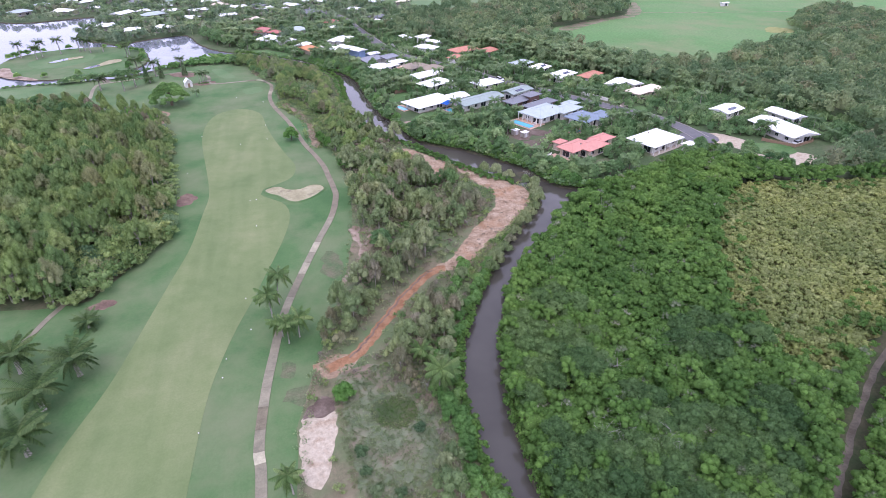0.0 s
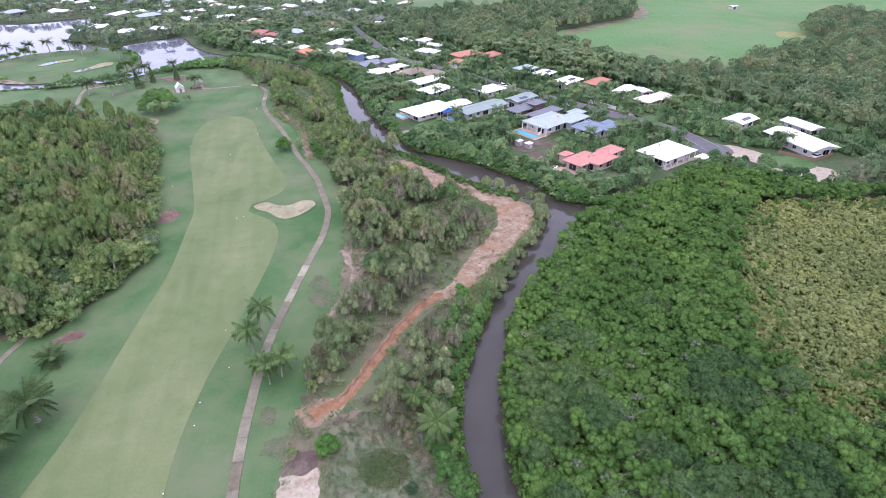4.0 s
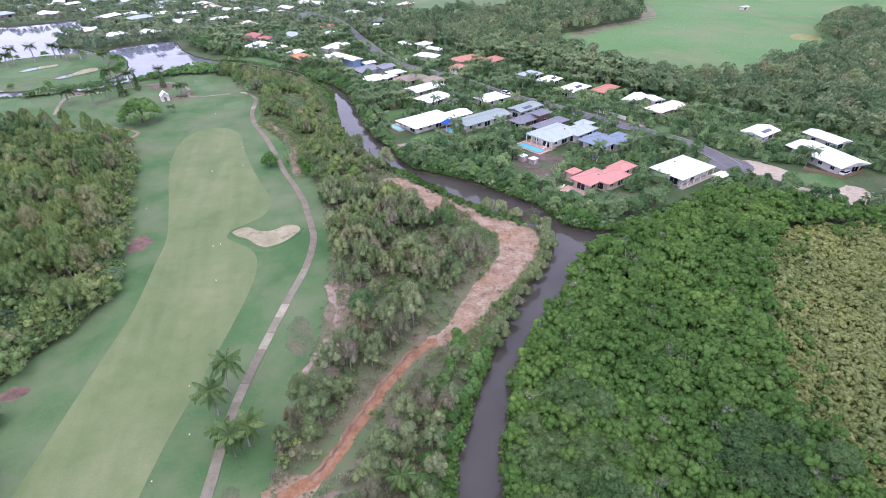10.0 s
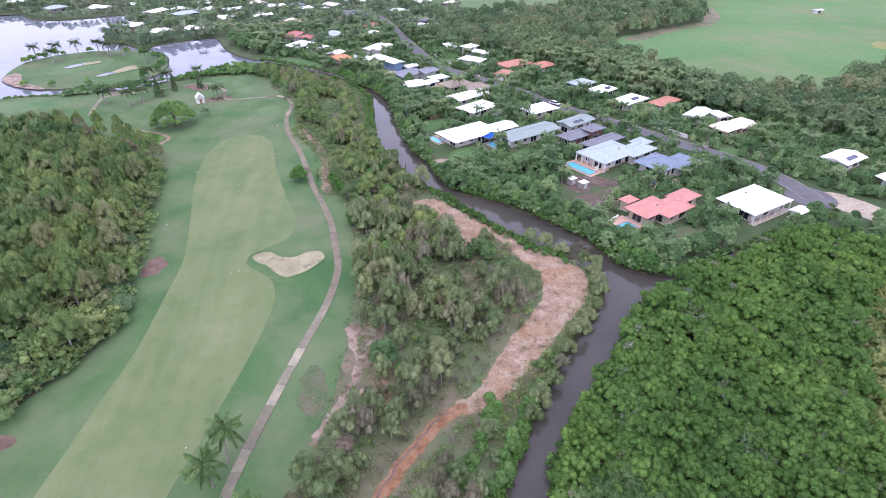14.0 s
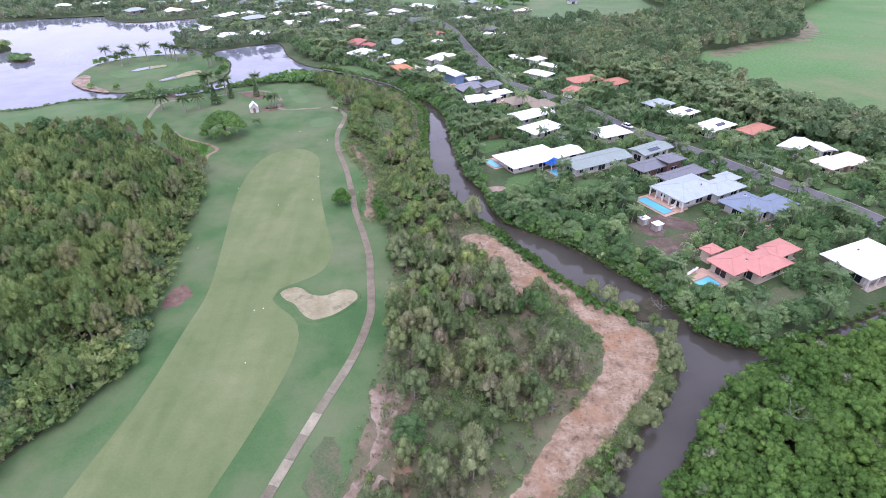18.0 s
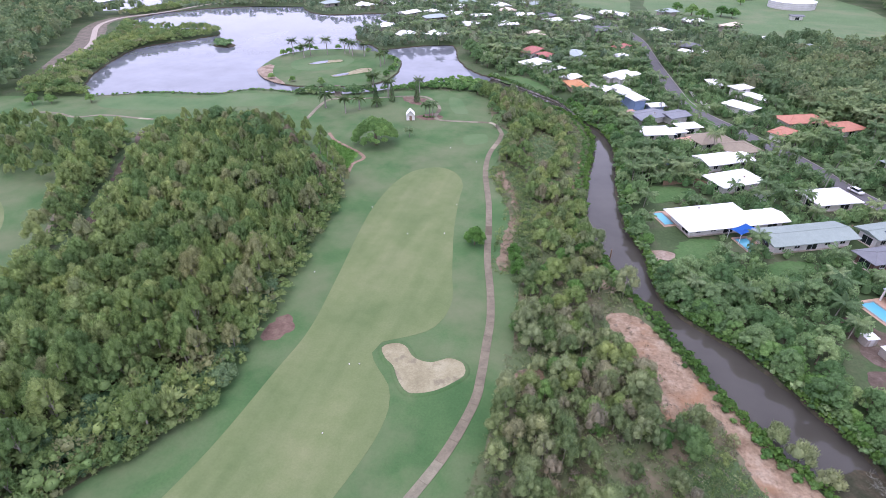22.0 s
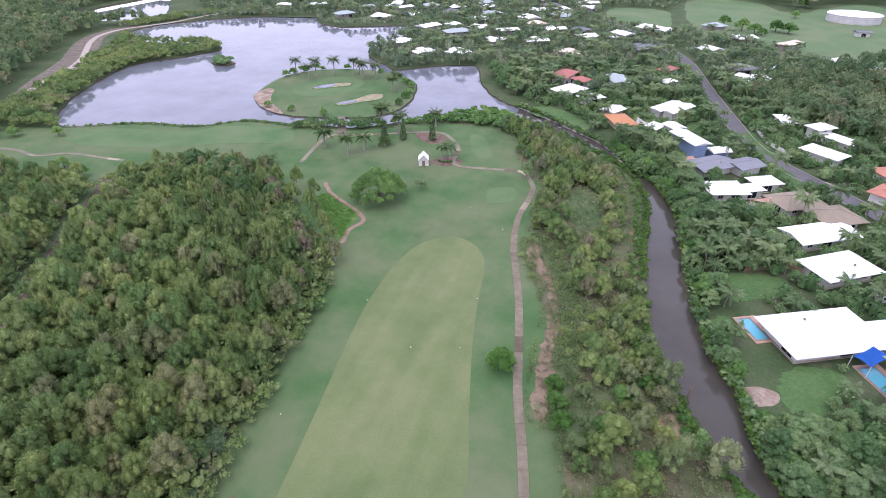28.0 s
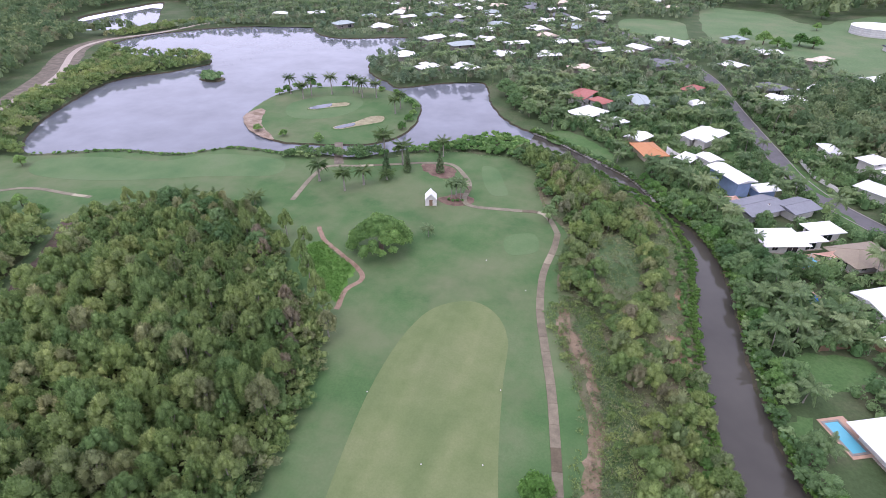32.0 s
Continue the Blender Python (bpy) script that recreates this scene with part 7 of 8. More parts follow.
thicket(spots(loop_of([(-352, 436), (-342, 462), (-331, 488), (-318, 512), (-290, 520), (-296, 527), (-326, 522), (-344, 500), (-358, 462)]), 3.4, [in_water, clear_of(lake_road, 3.0)], 76), K["under"], "dam_bushes", "bushes along the road between lake and pond", "bushes", (0.8, 2.0), "wood_leaf")
thicket(spots(SHORE_W, 3.5, [in_water, within(loop_of([(-300, 400), (-262, 396), (-252, 402), (-262, 408), (-300, 406)]))], 23), K["under"], "shore_thicket", "green thicket along the lake shore", "thicket", (0.8, 2.3), "wood_leaf")
NW_WOOD = loop_of([(-152, 222), (-160, 230), (-172, 231), (-190, 233), (-206, 233), (-226, 226), (-300, 224), (-300, 190), (-230, 190), (-190, 192), (-158, 190), (-146, 193), (-140, 190), (-133, 180), (-125, 169.5), (-118, 160.5), (-113, 158), (-119, 170), (-127, 185), (-137, 201)], 4.0)
thicket(spots(NW_WOOD, 4.2, [clear_of(GULLY, 2.4)], 24), K["wood_low"], "north_west_wood", "dark green wood between two golf holes", "woodland", (0.5, 0.9), "wood_leaf")
thicket(spots(loop_of([(-36, 322), (-50, 326), (-70, 323), (-86, 315), (-98, 308), (-106, 305), (-98, 312), (-88, 321), (-75, 334), (-63, 343), (-54, 347), (-44, 339)]), 2.6, [in_water], 25), K["bush_low"], "shore_reeds", "tall green reeds along the pond shore", "reeds", (0.7, 1.2), "bush_leaf")
thicket(spots(loop_of([(-110, 304.5), (-127, 302.5), (-139, 302), (-150, 300), (-157, 293), (-164, 288), (-188, 284), (-204, 275), (-214, 270), (-204, 273.2), (-188, 282), (-164, 286), (-157, 291), (-150, 298), (-139, 300), (-127, 300.5)]), 1.6, [in_water], 26), K["bush_low"], "shore_plants", "low green plants along the lake shore", "plants", (0.25, 0.5), "bush_leaf")
thicket(spots(ISLET, 2.0, [], 27), K["bush_low"], "islet_bushes", "green bushes on the tiny islet", "bushes", (0.8, 1.4), "dark_leaf")

STRIP = loop_of([(-18, 236), (-13.6, 230), (-10, 222), (-8.6, 212), (-8.4, 198), (-7.2, 186), (-3, 186), (-4.4, 198), (-5, 208), (-6, 217), (-8.4, 226), (-13, 236), (-16, 244)])
thicket(spots(STRIP, 1.7, [], 77), K["scrub_tuft"], "dry_weeds", "low dry weeds on the bare strip", "weeds", (0.3, 0.8), "dry_leaf")
thicket(spots(STRIP, 2.4, [], 78), K["scrub_tuft"], "green_weeds", "low green weeds on the bare strip", "weeds", (0.3, 0.9), "scrub_leaf")
rim = spline(ROUGH_EAST[2:28], False, 0.8)
rim = np.array([p - q * rng.uniform(0.3, 2.6) for p, q in zip(rim, sides(rim))])
thicket(rim, K["scrub_tuft"], "edge_weeds", "weeds along the edge of the mown rough", "weeds", (0.4, 1.1), "scrub_leaf")

# single trees of the course
plant([(-4.5, 193.3), (-1.9, 184.6), (-3.4, 189.4)], K["dense"], "path_tree", "bright green leafy tree in the scrub beside the cart path", "tree", "bright trees of the scrub", (0.7, 0.95))
thicket(spots(loop_of([(-128, 300.5), (-120, 303.5), (-111, 309), (-106, 306.5), (-104, 308), (-96, 315), (-92, 313), (-101, 304.5), (-109, 305), (-117, 300.5), (-126, 297.5)]), 1.7, [], 79), K["under"], "causeway_hedge", "leafy shrubs along the shore beside the causeway", "shrubs", (0.7, 1.4), "dark_leaf")
plant([(-131, 250), (-125, 252), (-118, 251), (-112, 247), (-106, 246), (-101, 247), (-95, 240), (-111, 240), (-120, 245), (-104, 240)], K["garden"], "woodland_tree", "dark green leafy tree at the north edge of the wood", "tree", "dark trees of the wood", (0.9, 1.3))
plant([(-66.0, 252)], K["spread"], "spreading_tree", "broad spreading green tree on the grass", "tree", "", (1.06, 1.1))
plant([(-15, 195.0)], K["dense"], "round_tree", "small round bright green tree beside the cart path", "tree", "", (1.3, 1.35))
plant([(6.3, 110.8)], K["garden"], "round_tree", "large rounded dark green tree in the scrub", "tree", "", (0.9, 0.95))
plant([(9.2, 107.4)], K["round"], "leafy_bush", "bright green leafy bush beside the dark tree", "bush", "", (0.6, 0.65))
plant([(-8.2, 61.0)], K["dense"], "round_bush", "round bright green bush in the scrub", "bush", "round bushes", (0.95, 1.0))
plant([(-6.7, 48.2), (-6.3, 44.6), (-5.2, 40.9), (-1.6, 39.8), (3.6, 51.0)], K["greyb"], "clipped_bush", "round dark green bush in the clearing", "bush", "round bushes", (0.45, 0.6))
patch([(-9, 66), (-4, 68.5), (6.5, 67), (7.5, 58), (9, 50), (6, 43), (0, 40), (-6, 38), (-8, 46), (-8.5, 56)], "herb", "herb_clearing", "grey-green herbs over dry soil", z=0.055, category="plants")
patch([(-3.6, 58.4), (0.8, 59.6), (4.2, 56.8), (3.2, 53.2), (-0.5, 52.2), (-4, 54.8)], "forest_floor", "green_patch", "round patch of dark green weeds", z=0.075, rag=0.5, category="plants")
thicket(spots(loop_of([(-9, 66), (3, 68), (6.5, 66), (9, 54), (8.5, 47), (4, 40), (-2, 38), (-8, 40), (-9.5, 54)]), 0.62, [clear_of([(-0.8, 56), (2.2, 55.4)], 2.4)], 44, 1.1), K["scrub_tuft"], "herbs", "low grey-green herbs in the clearing", "herbs", (0.28, 0.7), "scrub_leaf")
thicket(spots(loop_of([(-3.3, 56.9), (0.1, 59.1), (4.3, 56.9), (4.1, 53.4), (0.7, 51.4), (-2.8, 53.4)]), 0.5, [], 74), K["scrub_tuft"], "weeds", "dense olive-green weeds in a round patch", "weeds", (0.3, 0.5), "mangrove")
patch([(-15.3, 58.2), (-14.8, 60), (-12.5, 62.4), (-10.6, 62.2), (-10.3, 58.4)], "soil", "dark_soil", "damp dark soil beside the sand", z=0.058)
patch([(-18.9, 72.9), (-16.7, 72.7), (-16.6, 68.6), (-18.8, 69)], "worn", "worn_turf", "worn brown spot in the rough", z=0.04, rag=0.7)
patch([(-19.4, 64), (-16, 66), (-12.5, 65.2), (-14.6, 60.8), (-17.5, 62)], "worn", "worn_turf", "worn brown spot in the rough", z=0.04, rag=0.9)
patch([(-8.9, 109.3), (-6.2, 112.1), (-3.8, 105), (-6.6, 99.7), (-9.4, 103.2)], "worn", "worn_turf", "worn brown spot in the rough", z=0.044, rag=2.2)
thicket(spots(loop_of([(-85, 243), (-84, 251), (-76, 246.5), (-69, 242), (-68, 235), (-66.5, 229), (-74, 232)]), 0.8, [], 45), K["scrub_tuft"], "ground_cover", "bright green leafy ground cover", "plants", (0.5, 0.9), "cover_leaf")
for x, y, st, sc in ((-19.6, 92.5, 2, 1.0), (-21, 88, 1, 1.0), (-17.6, 78.5, 1, 0.85), (-15.5, 80, 0, 0.95), (-18.8, 81, 0, 0.8), (-17.5, 44, 1, 0.8), (8.6, 58, 0, 1.15), (6.8, 66, 0, 0.8)):
    palm(x, y, PALM_STEMS, COCO_FRONDS, 26, "coconut palm with arching fronds beside the cart path", "coconut_palm", sc, st, "coconut palms")
for x, y, st in ((-58.3, 93.8, 0), (-56, 79, 1), (-59.7, 71.4, 1), (-58.8, 61.6, 1), (-67, 82.5, 1), (-70, 66, 1), (-55, 128, 0)):
    palm(x, y, DATE_STEMS, DATE_FRONDS, 34, "stout date palm with a dense dark crown", "date_palm", 1.4 if st else 0.85, st, "date palms")
far_palms([(-165.5, 368), (-155.7, 363), (-154.8, 369), (-146.5, 374), (-137.6, 379), (-135.5, 381), (-130.4, 374), (-124, 376), (-106.3, 357), (-106.7, 364)], TALL_FAR, "tall date palm with a dark crown on the island", "island palms", (0.95, 1.12))
far_palms([(-91.4, 312), (-87.9, 287), (-113, 264), (-91.7, 281), (-82.4, 293), (-103, 285), (-122, 258), (-131, 257), (-82, 306), (-71, 318)], FAR_DATES + TALL_FAR[:1], "date palm with a dark crown near the lake", "lakeside palms", (0.9, 1.25))
far_palms([(-58, 287.4), (-56.6, 288.2), (-55.2, 287.4), (-57.3, 289.4), (-55.8, 289.6)], GARDEN_PALMS[4:6], "slim tall palm in a mulched bed", "bed palms", (0.62, 0.7))
far_palms([(-56.8, 263)], GARDEN_PALMS[:1], "small palm standing alone on the grass", "", (0.55, 0.6))
plant([(-78.2, 301), (-67.5, 304), (-84.9, 298.5)], K["conifer"], "conifer", "dark narrow conifer near the tee path", "tree", "dark conifers", (0.85, 1.05))
plant([(-168, 371), (-165, 376), (-170, 365), (-116, 384), (-107, 374), (-100, 366), (-97, 350), (-137, 317), (-150, 319), (-121, 316), (-170, 372), (-169, 378), (-163, 383), (-158, 382), (-146, 388), (-126, 387), (-118, 386), (-104, 371), (-98, 358), (-96, 340), (-99, 327)], K["bush"], "island_bush", "low green bush on the island shore", "bush", "island bushes", (0.9, 1.5))
plant([(-166, 236), (-178, 240), (-206, 262), (-222, 256), (-228, 252), (-234, 258)], K["round"], "course_tree", "leafy tree beside the lake fairway", "tree", "course trees", (0.8, 1.3))
plant([(-57, 388), (-62, 392), (-58, 380), (-66, 398), (-50, 372)], K["garden"], "pond_tree", "large olive-green tree on the pond shore", "tree", "pond trees", (1.2, 1.6))
plant([(-44, 322), (-33, 302), (-30, 298), (-26, 290), (-34, 312), (-27, 282)], K["garden"], "tee_tree", "leafy tree beside the tee", "tree", "trees beside the tee", (0.6, 0.85))


# ---- things round the houses ----
def ring(bm, x0, y0, x1, y1, w, z0, z1):
    for q in ((x0 - w, y0 - w, x1 + w, y0), (x0 - w, y1, x1 + w, y1 + w), (x0 - w, y0, x0, y1), (x1, y0, x1 + w, y1)):
        add_box(bm, q[0], q[1], z0, q[2], q[3], z1)


def pool(x, y, l, w, ang, label, deck=None):
    """A swimming pool: coping, basin and water, with its paved deck."""
    ob = thing("swimming_pool", pose(x, y, 0, 0, 0, ang), label, "pool", "swimming pools")
    bm = bmesh.new()
    ring(bm, -l / 2, -w / 2, l / 2, w / 2, 0.4, -0.1, 0.24)
    part("coping", bm, M["kerb"], ob)
    part("water", box(-l / 2, -w / 2, -0.1, l / 2, w / 2, 0.17), M["pool"], ob)
    if deck:
        x0, y0, x1, y1 = deck
        part("deck", box(x0, y0, -0.1, x1, y1, 0.14), M["deck"], ob, "pinkish paved deck")
    return ob


M["deck"] = plain_mat("deck_paving", (0.5, 0.33, 0.24), 0.8, vary=0.4, scale=0.8)
pool(77.2, 191.2, 10.2, 3.4, -62, "long turquoise pool beside a peach-coloured deck", (-6.2, -2.6, 6.4, 7.0))
pool(75.4, 152.4, 4.8, 3.4, 26, "bright blue plunge pool beside the pink-roofed house", (-5.0, -2.6, 4.4, 5.0))
pool(94.6, 178.2, 4.2, 2.8, 28, "small blue pool behind the slate-blue house", (-3.2, -2.2, 4.0, 4.0))
pool(33.0, 223.2, 6.4, 2.6, -63, "narrow turquoise pool beside the white house", (-4.2, -2.0, 4.2, 3.2))
pool(53.6, 214.7, 6.2, 3.3, -64, "turquoise pool under a blue shade sail", (-4.2, -2.2, 4.2, 3.2))
pool(38.4, 281.6, 7.4, 3.6, 32, "dark green pool beside the tan-roofed house", (-4.8, -2.4, 5.4, 3.4))
pool(36.8, 264.6, 6.0, 3.4, -58, "pool in a garden of palms", (-4.0, -2.4, 4.0, 2.6))
cov = thing("pool_cover", pose(36.8, 264.6, 0.25, 0, 0, -58), "bright blue sheet stretched over a pool", "pool cover")
part("sheet", box(-3.1, -1.8, 0, 3.1, 1.8, 0.06, 0.02), M["blue_cloth"], cov)


def sail(pts, label, mat):
    """A shade sail of stretched cloth on steel posts."""
    cen = np.mean([p[:3] for p in pts], axis=0)
    ob = thing("shade_sail", pose(cen[0], cen[1], 0), label, "shade sail", "shade sails")
    n, k = len(pts), 6
    bm = bmesh.new()
    c = bm.verts.new((0, 0, cen[2] - 0.35))
    edge = []
    for i in range(n):
        a, b = np.array(pts[i]) - (cen[0], cen[1], 0), np.array(pts[(i + 1) % n]) - (cen[0], cen[1], 0)
        for u in np.arange(k) / k:
            p = a * (1 - u) + b * u
            p[:2] *= 1 - 0.5 * u * (1 - u)
            edge.append(bm.verts.new(p))
    for i in range(len(edge)):
        bm.faces.new((edge[i - 1], edge[i], c))
    bmesh.ops.solidify(bm, geom=bm.faces[:], thickness=0.03)
    part("cloth", bm, mat, ob)
    for p in pts:
        v, f = tube([(p[0] - cen[0], p[1] - cen[1], -0.1), (p[0] - cen[0], p[1] - cen[1], p[2] + 0.1)], [0.09, 0.08], 6)
        part("post", mesh_of("post", v, f, M["frame"]), None, ob)
    return ob


sail([(48.8, 217.0, 2.9), (53.2, 221.0, 3.2), (56.0, 219.0, 3.1), (51.2, 214.6, 2.8)], "bright blue shade sail on white posts", M["blue_cloth"])
sail([(39.2, 282.3, 2.8), (46.7, 285.7, 3.6), (46.4, 281.1, 2.8)], "peach-coloured triangular shade sail", M["peach_cloth"])
sail([(17.9, 309.0, 2.6), (24.5, 310.5, 3.4), (27.0, 306.8, 3.0)], "peach-coloured triangular shade sail", M["peach_cloth"])
sail([(5.5, 345.5, 3.6), (10.5, 341.5, 2.6), (4.6, 338.6, 2.8)], "white triangular shade sail", M["wall_white"])


def yard_shed(x, y, ang, label):
    """A small square shed: walls, a flat overhanging roof, a door."""
    ob = thing("garden_shed", pose(x, y, 0, 0, 0, ang), label, "shed", "garden sheds")
    part("wall", box(-1.25, -1.0, -0.1, 1.25, 1.0, 1.9, 0.03), M["wall_tan_and_shaded"], ob)
    part("roof", box(-1.4, -1.15, 1.9, 1.4, 1.15, 2.05, 0.03), M["roof_white"], ob)
    part("door", box(-0.45, -1.06, 0.0, 0.45, -0.99, 1.75), M["steel"], ob)


yard_shed(70.1, 180.9, 24, "small square grey shed with a flat white roof")
yard_shed(72.7, 177.6, 24, "small square grey shed with a flat white roof")


def car(x, y, ang, paint, label, kind="car"):
    """A parked car: body, cabin glass, wheels and lamps."""
    ob = thing(kind, pose(x, y, 0.1, 0, 0, ang), label, "car" if kind != "motorhome" else "motorhome", "parked cars")
    L, W, H = (4.6, 1.8, 1.5) if kind == "car" else (6.4, 2.3, 2.9)
    bm = bmesh.new()
    add_box(bm, -L / 2, -W / 2, 0.35, L / 2, W / 2, 0.95 if kind == "car" else 1.3, 0.12)
    part("body", bm, M["car_" + paint], ob)
    bm = bmesh.new()
    a, b, z0 = (-L * 0.36, L * 0.2, 0.93) if kind == "car" else (-L / 2 + 0.1, L * 0.33, 1.28)
    v = [bm.verts.new(q) for q in ((a, -W / 2 + 0.06, z0), (b + 0.5, -W / 2 + 0.06, z0), (b + 0.5, W / 2 - 0.06, z0), (a, W / 2 - 0.06, z0), (a + 0.3, -W / 2 + 0.2, H), (b, -W / 2 + 0.2, H), (b, W / 2 - 0.2, H), (a + 0.3, W / 2 - 0.2, H))]
    for q in ((4, 5, 6, 7), (0, 1, 5, 4), (1, 2, 6, 5), (2, 3, 7, 6), (3, 0, 4, 7)):
        bm.faces.new([v[i] for i in q])
    part("cabin", bm, M["glass"] if kind == "car" else M["car_" + paint], ob)
    part("roof", box(a + 0.28, -W / 2 + 0.18, H - 0.02, b + 0.02, W / 2 - 0.18, H + 0.04, 0.02), M["car_" + paint], ob)
    if kind == "motorhome":
        for sy in (-1, 1):
            part("window", box(-1.5, sy * (W / 2 - 0.09) - 0.05, 1.6, 0.6, sy * (W / 2 - 0.09) + 0.05, 2.2), M["glass"], ob)
        part("windscreen", box(L * 0.38, -W / 2 + 0.3, 1.5, L * 0.41, W / 2 - 0.3, 2.2), M["glass"], ob)
    for sx in (-0.31, 0.31):
        for sy in (-1, 1):
            bm = bmesh.new()
            bmesh.ops.create_cone(bm, cap_ends=True, segments=14, radius1=0.33, radius2=0.33, depth=0.24, matrix=Matrix.Translation((sx * L, sy * (W / 2 - 0.1), 0.33)) @ pose(0, 0, 0, 90))
            wh = part("wheel", bm, M["tyre"], ob)
            bm = bmesh.new()
            bmesh.ops.create_cone(bm, cap_ends=True, segments=10, radius1=0.19, radius2=0.19, depth=0.26, matrix=Matrix.Translation((sx * L, sy * (W / 2 - 0.1), 0.33)) @ pose(0, 0, 0, 90))
            part("rim", bm, M["frame"], wh)
    for sy in (-0.6, 0.6):
        part("headlight", box(L / 2 - 0.02, sy - 0.15, 0.62, L / 2 + 0.03, sy + 0.15, 0.78), M["frame"], ob)


car(62.1, 242.6, 25, "white", "white motorhome parked behind the white house", "motorhome")
car(90.7, 257.4, -58, "white", "white car parked on the street")
car(102.1, 253.8, 35, "dark", "dark car parked beside the street")
car(31.2, 421.0, 84, "white", "white car parked on the far street")
car(170.5, 145.7, 15, "white", "white car parked on bare ground")


def wall_run(pts, h, t, mat, name, label, posts=3.0, category="wall"):
    """A garden wall or fence: panels between posts."""
    x0, y0 = pts[0]
    ob = thing(name, pose(x0, y0, 0), label, category, "garden walls")
    for (ax, ay), (bx, by) in zip(pts[:-1], pts[1:]):
        d, ang = math.hypot(bx - ax, by - ay), math.degrees(math.atan2(by - ay, bx - ax))
        n = max(1, int(d / posts))
        for i in range(n):
            at = pose(ax - x0, ay - y0, 0, 0, 0, ang) @ Matrix.Translation((i * d / n, 0, 0))
            part("panel", box(0.16, -t / 2, -0.1, d / n - 0.16, t / 2, h), mat, ob, at=at)
            part("post", box(-0.16, -t / 2 - 0.05, -0.1, 0.16, t / 2 + 0.05, h + 0.12, 0.02), mat, ob, at=at)


wall_run([(119.6, 225.6), (127.4, 211.2)], 1.5, 0.2, M["wall_white"], "garden_wall", "white rendered garden wall beside the street")
wall_run([(50.6, 357.5), (52.6, 340.5), (57.5, 331)], 1.4, 0.12, M["wall_white"], "fence", "white picket fence beside the street", 2.0, "fence")
wall_run([(71.0, 224.5), (82.0, 231.0)], 1.8, 0.1, M["timber"], "fence", "dark timber fence beside the sage-roofed house", 2.4, "fence")
wall_run([(160, 152), (167, 143), (178, 146), (183, 156)], 1.2, 0.1, M["timber"], "fence", "low timber fence round the long shed", 2.4, "fence")
wall_run([(34, 246), (44, 251), (47, 249)], 1.6, 0.1, M["timber"], "fence", "timber fence beside a lawn", 2.4, "fence")
wall_run([(92, 170), (96, 175), (108, 177)], 1.6, 0.1, M["wall_cream"], "garden_wall", "cream wall along the gravel drive", 2.4)

# columns of the verandas
for x, y, l, w, a, side in ((88.9, 196.8, 18.9, 12.8, 28, 3), (116.5, 157.2, 18.4, 12.3, 22, 0), (102.1, 186.3, 12.8, 11.4, 28, 0)):
    base = pose(x, y, 0, 0, 0, a + side * 90)
    half, depth = (l / 2, w / 2) if side in (0, 2) else (w / 2, l / 2)
    ob = thing("veranda", base, "open veranda with white columns along the house", "veranda", "verandas")
    part("deck", box(-half + 0.2, -depth - 0.5, -0.05, half - 0.2, -depth + 1.2, 0.13), M["paving"], ob)
    part("beam", box(-half + 0.3, -depth + 0.2, 2.7, half - 0.3, -depth + 0.42, 2.95), M["wall_white"], ob)
    for i in range(6):
        u = -half + 0.45 + i * (2 * half - 0.9) / 5
        part("column", box(u - 0.17, -depth + 0.14, 0.1, u + 0.17, -depth + 0.48, 2.72, 0.02), M["wall_white"], ob)

for x, y, a in ((73.2, 156.6, 26), (74.4, 157.4, 26), (72.2, 155.8, 26), (81.6, 189.0, 28), (82.4, 190.6, 28)):
    ob = thing("sun_lounger", pose(x, y, 0.14, 0, 0, a), "white sun lounger on a pool deck", "sun lounger", "sun loungers")
    part("mattress", box(-0.9, -0.32, 0.3, 0.5, 0.32, 0.4, 0.03), M["wall_white"], ob)
    part("backrest", box(-0.02, -0.32, -0.04, 0.75, 0.32, 0.05, 0.02), M["wall_white"], ob, at=pose(0.5, 0, 0.36, 0, -40, 0))
    for sx in (-0.8, 0.45):
        for sy in (-0.27, 0.27):
            part("leg", box(sx - 0.03, sy - 0.03, 0, sx + 0.03, sy + 0.03, 0.3), M["frame"], ob)


# ---- things of the golf course ----
hut = thing("shelter_hut", pose(-62.8, 281.6, 0, 0, 0, 20), "small white weatherboard hut with a steep pale roof", "hut")
part("wall", box(-1.7, -1.4, -0.1, 1.7, 1.4, 2.6), M["wall_white"], hut)
rb = bmesh.new()
V = [(-1.8, -2.0, 2.4), (1.8, -2.0, 2.4), (1.8, 2.0, 2.4), (-1.8, 2.0, 2.4), (0, -2.0, 4.3), (0, 2.0, 4.3)]
V += [(x, y, z - 0.15) for x, y, z in V]
vs = [rb.verts.new(v) for v in V]
for q in ((0, 4, 5, 3), (1, 2, 5, 4), (6, 9, 11, 10), (7, 10, 11, 8), (0, 6, 10, 4), (4, 10, 7, 1), (3, 5, 11, 9), (5, 2, 8, 11), (0, 3, 9, 6), (1, 7, 8, 2)):
    rb.faces.new([vs[i] for i in q])
bmesh.ops.recalc_face_normals(rb, faces=rb.faces)
part("roof", rb, M["roof_white"], hut)
part("door", box(-0.5, -1.46, 0, 0.5, -1.38, 2.0), M["timber"], hut)
part("window", box(1.66, -0.5, 1.0, 1.76, 0.5, 1.9), M["glass"], hut)
gb = bmesh.new()
for sy in (-1.4, 1.4):
    f = [gb.verts.new(q) for q in ((-1.7, sy, 2.6), (1.7, sy, 2.6), (0, sy, 4.1))]
    gb.faces.new(f)
part("gable", gb, M["wall_white"], hut)

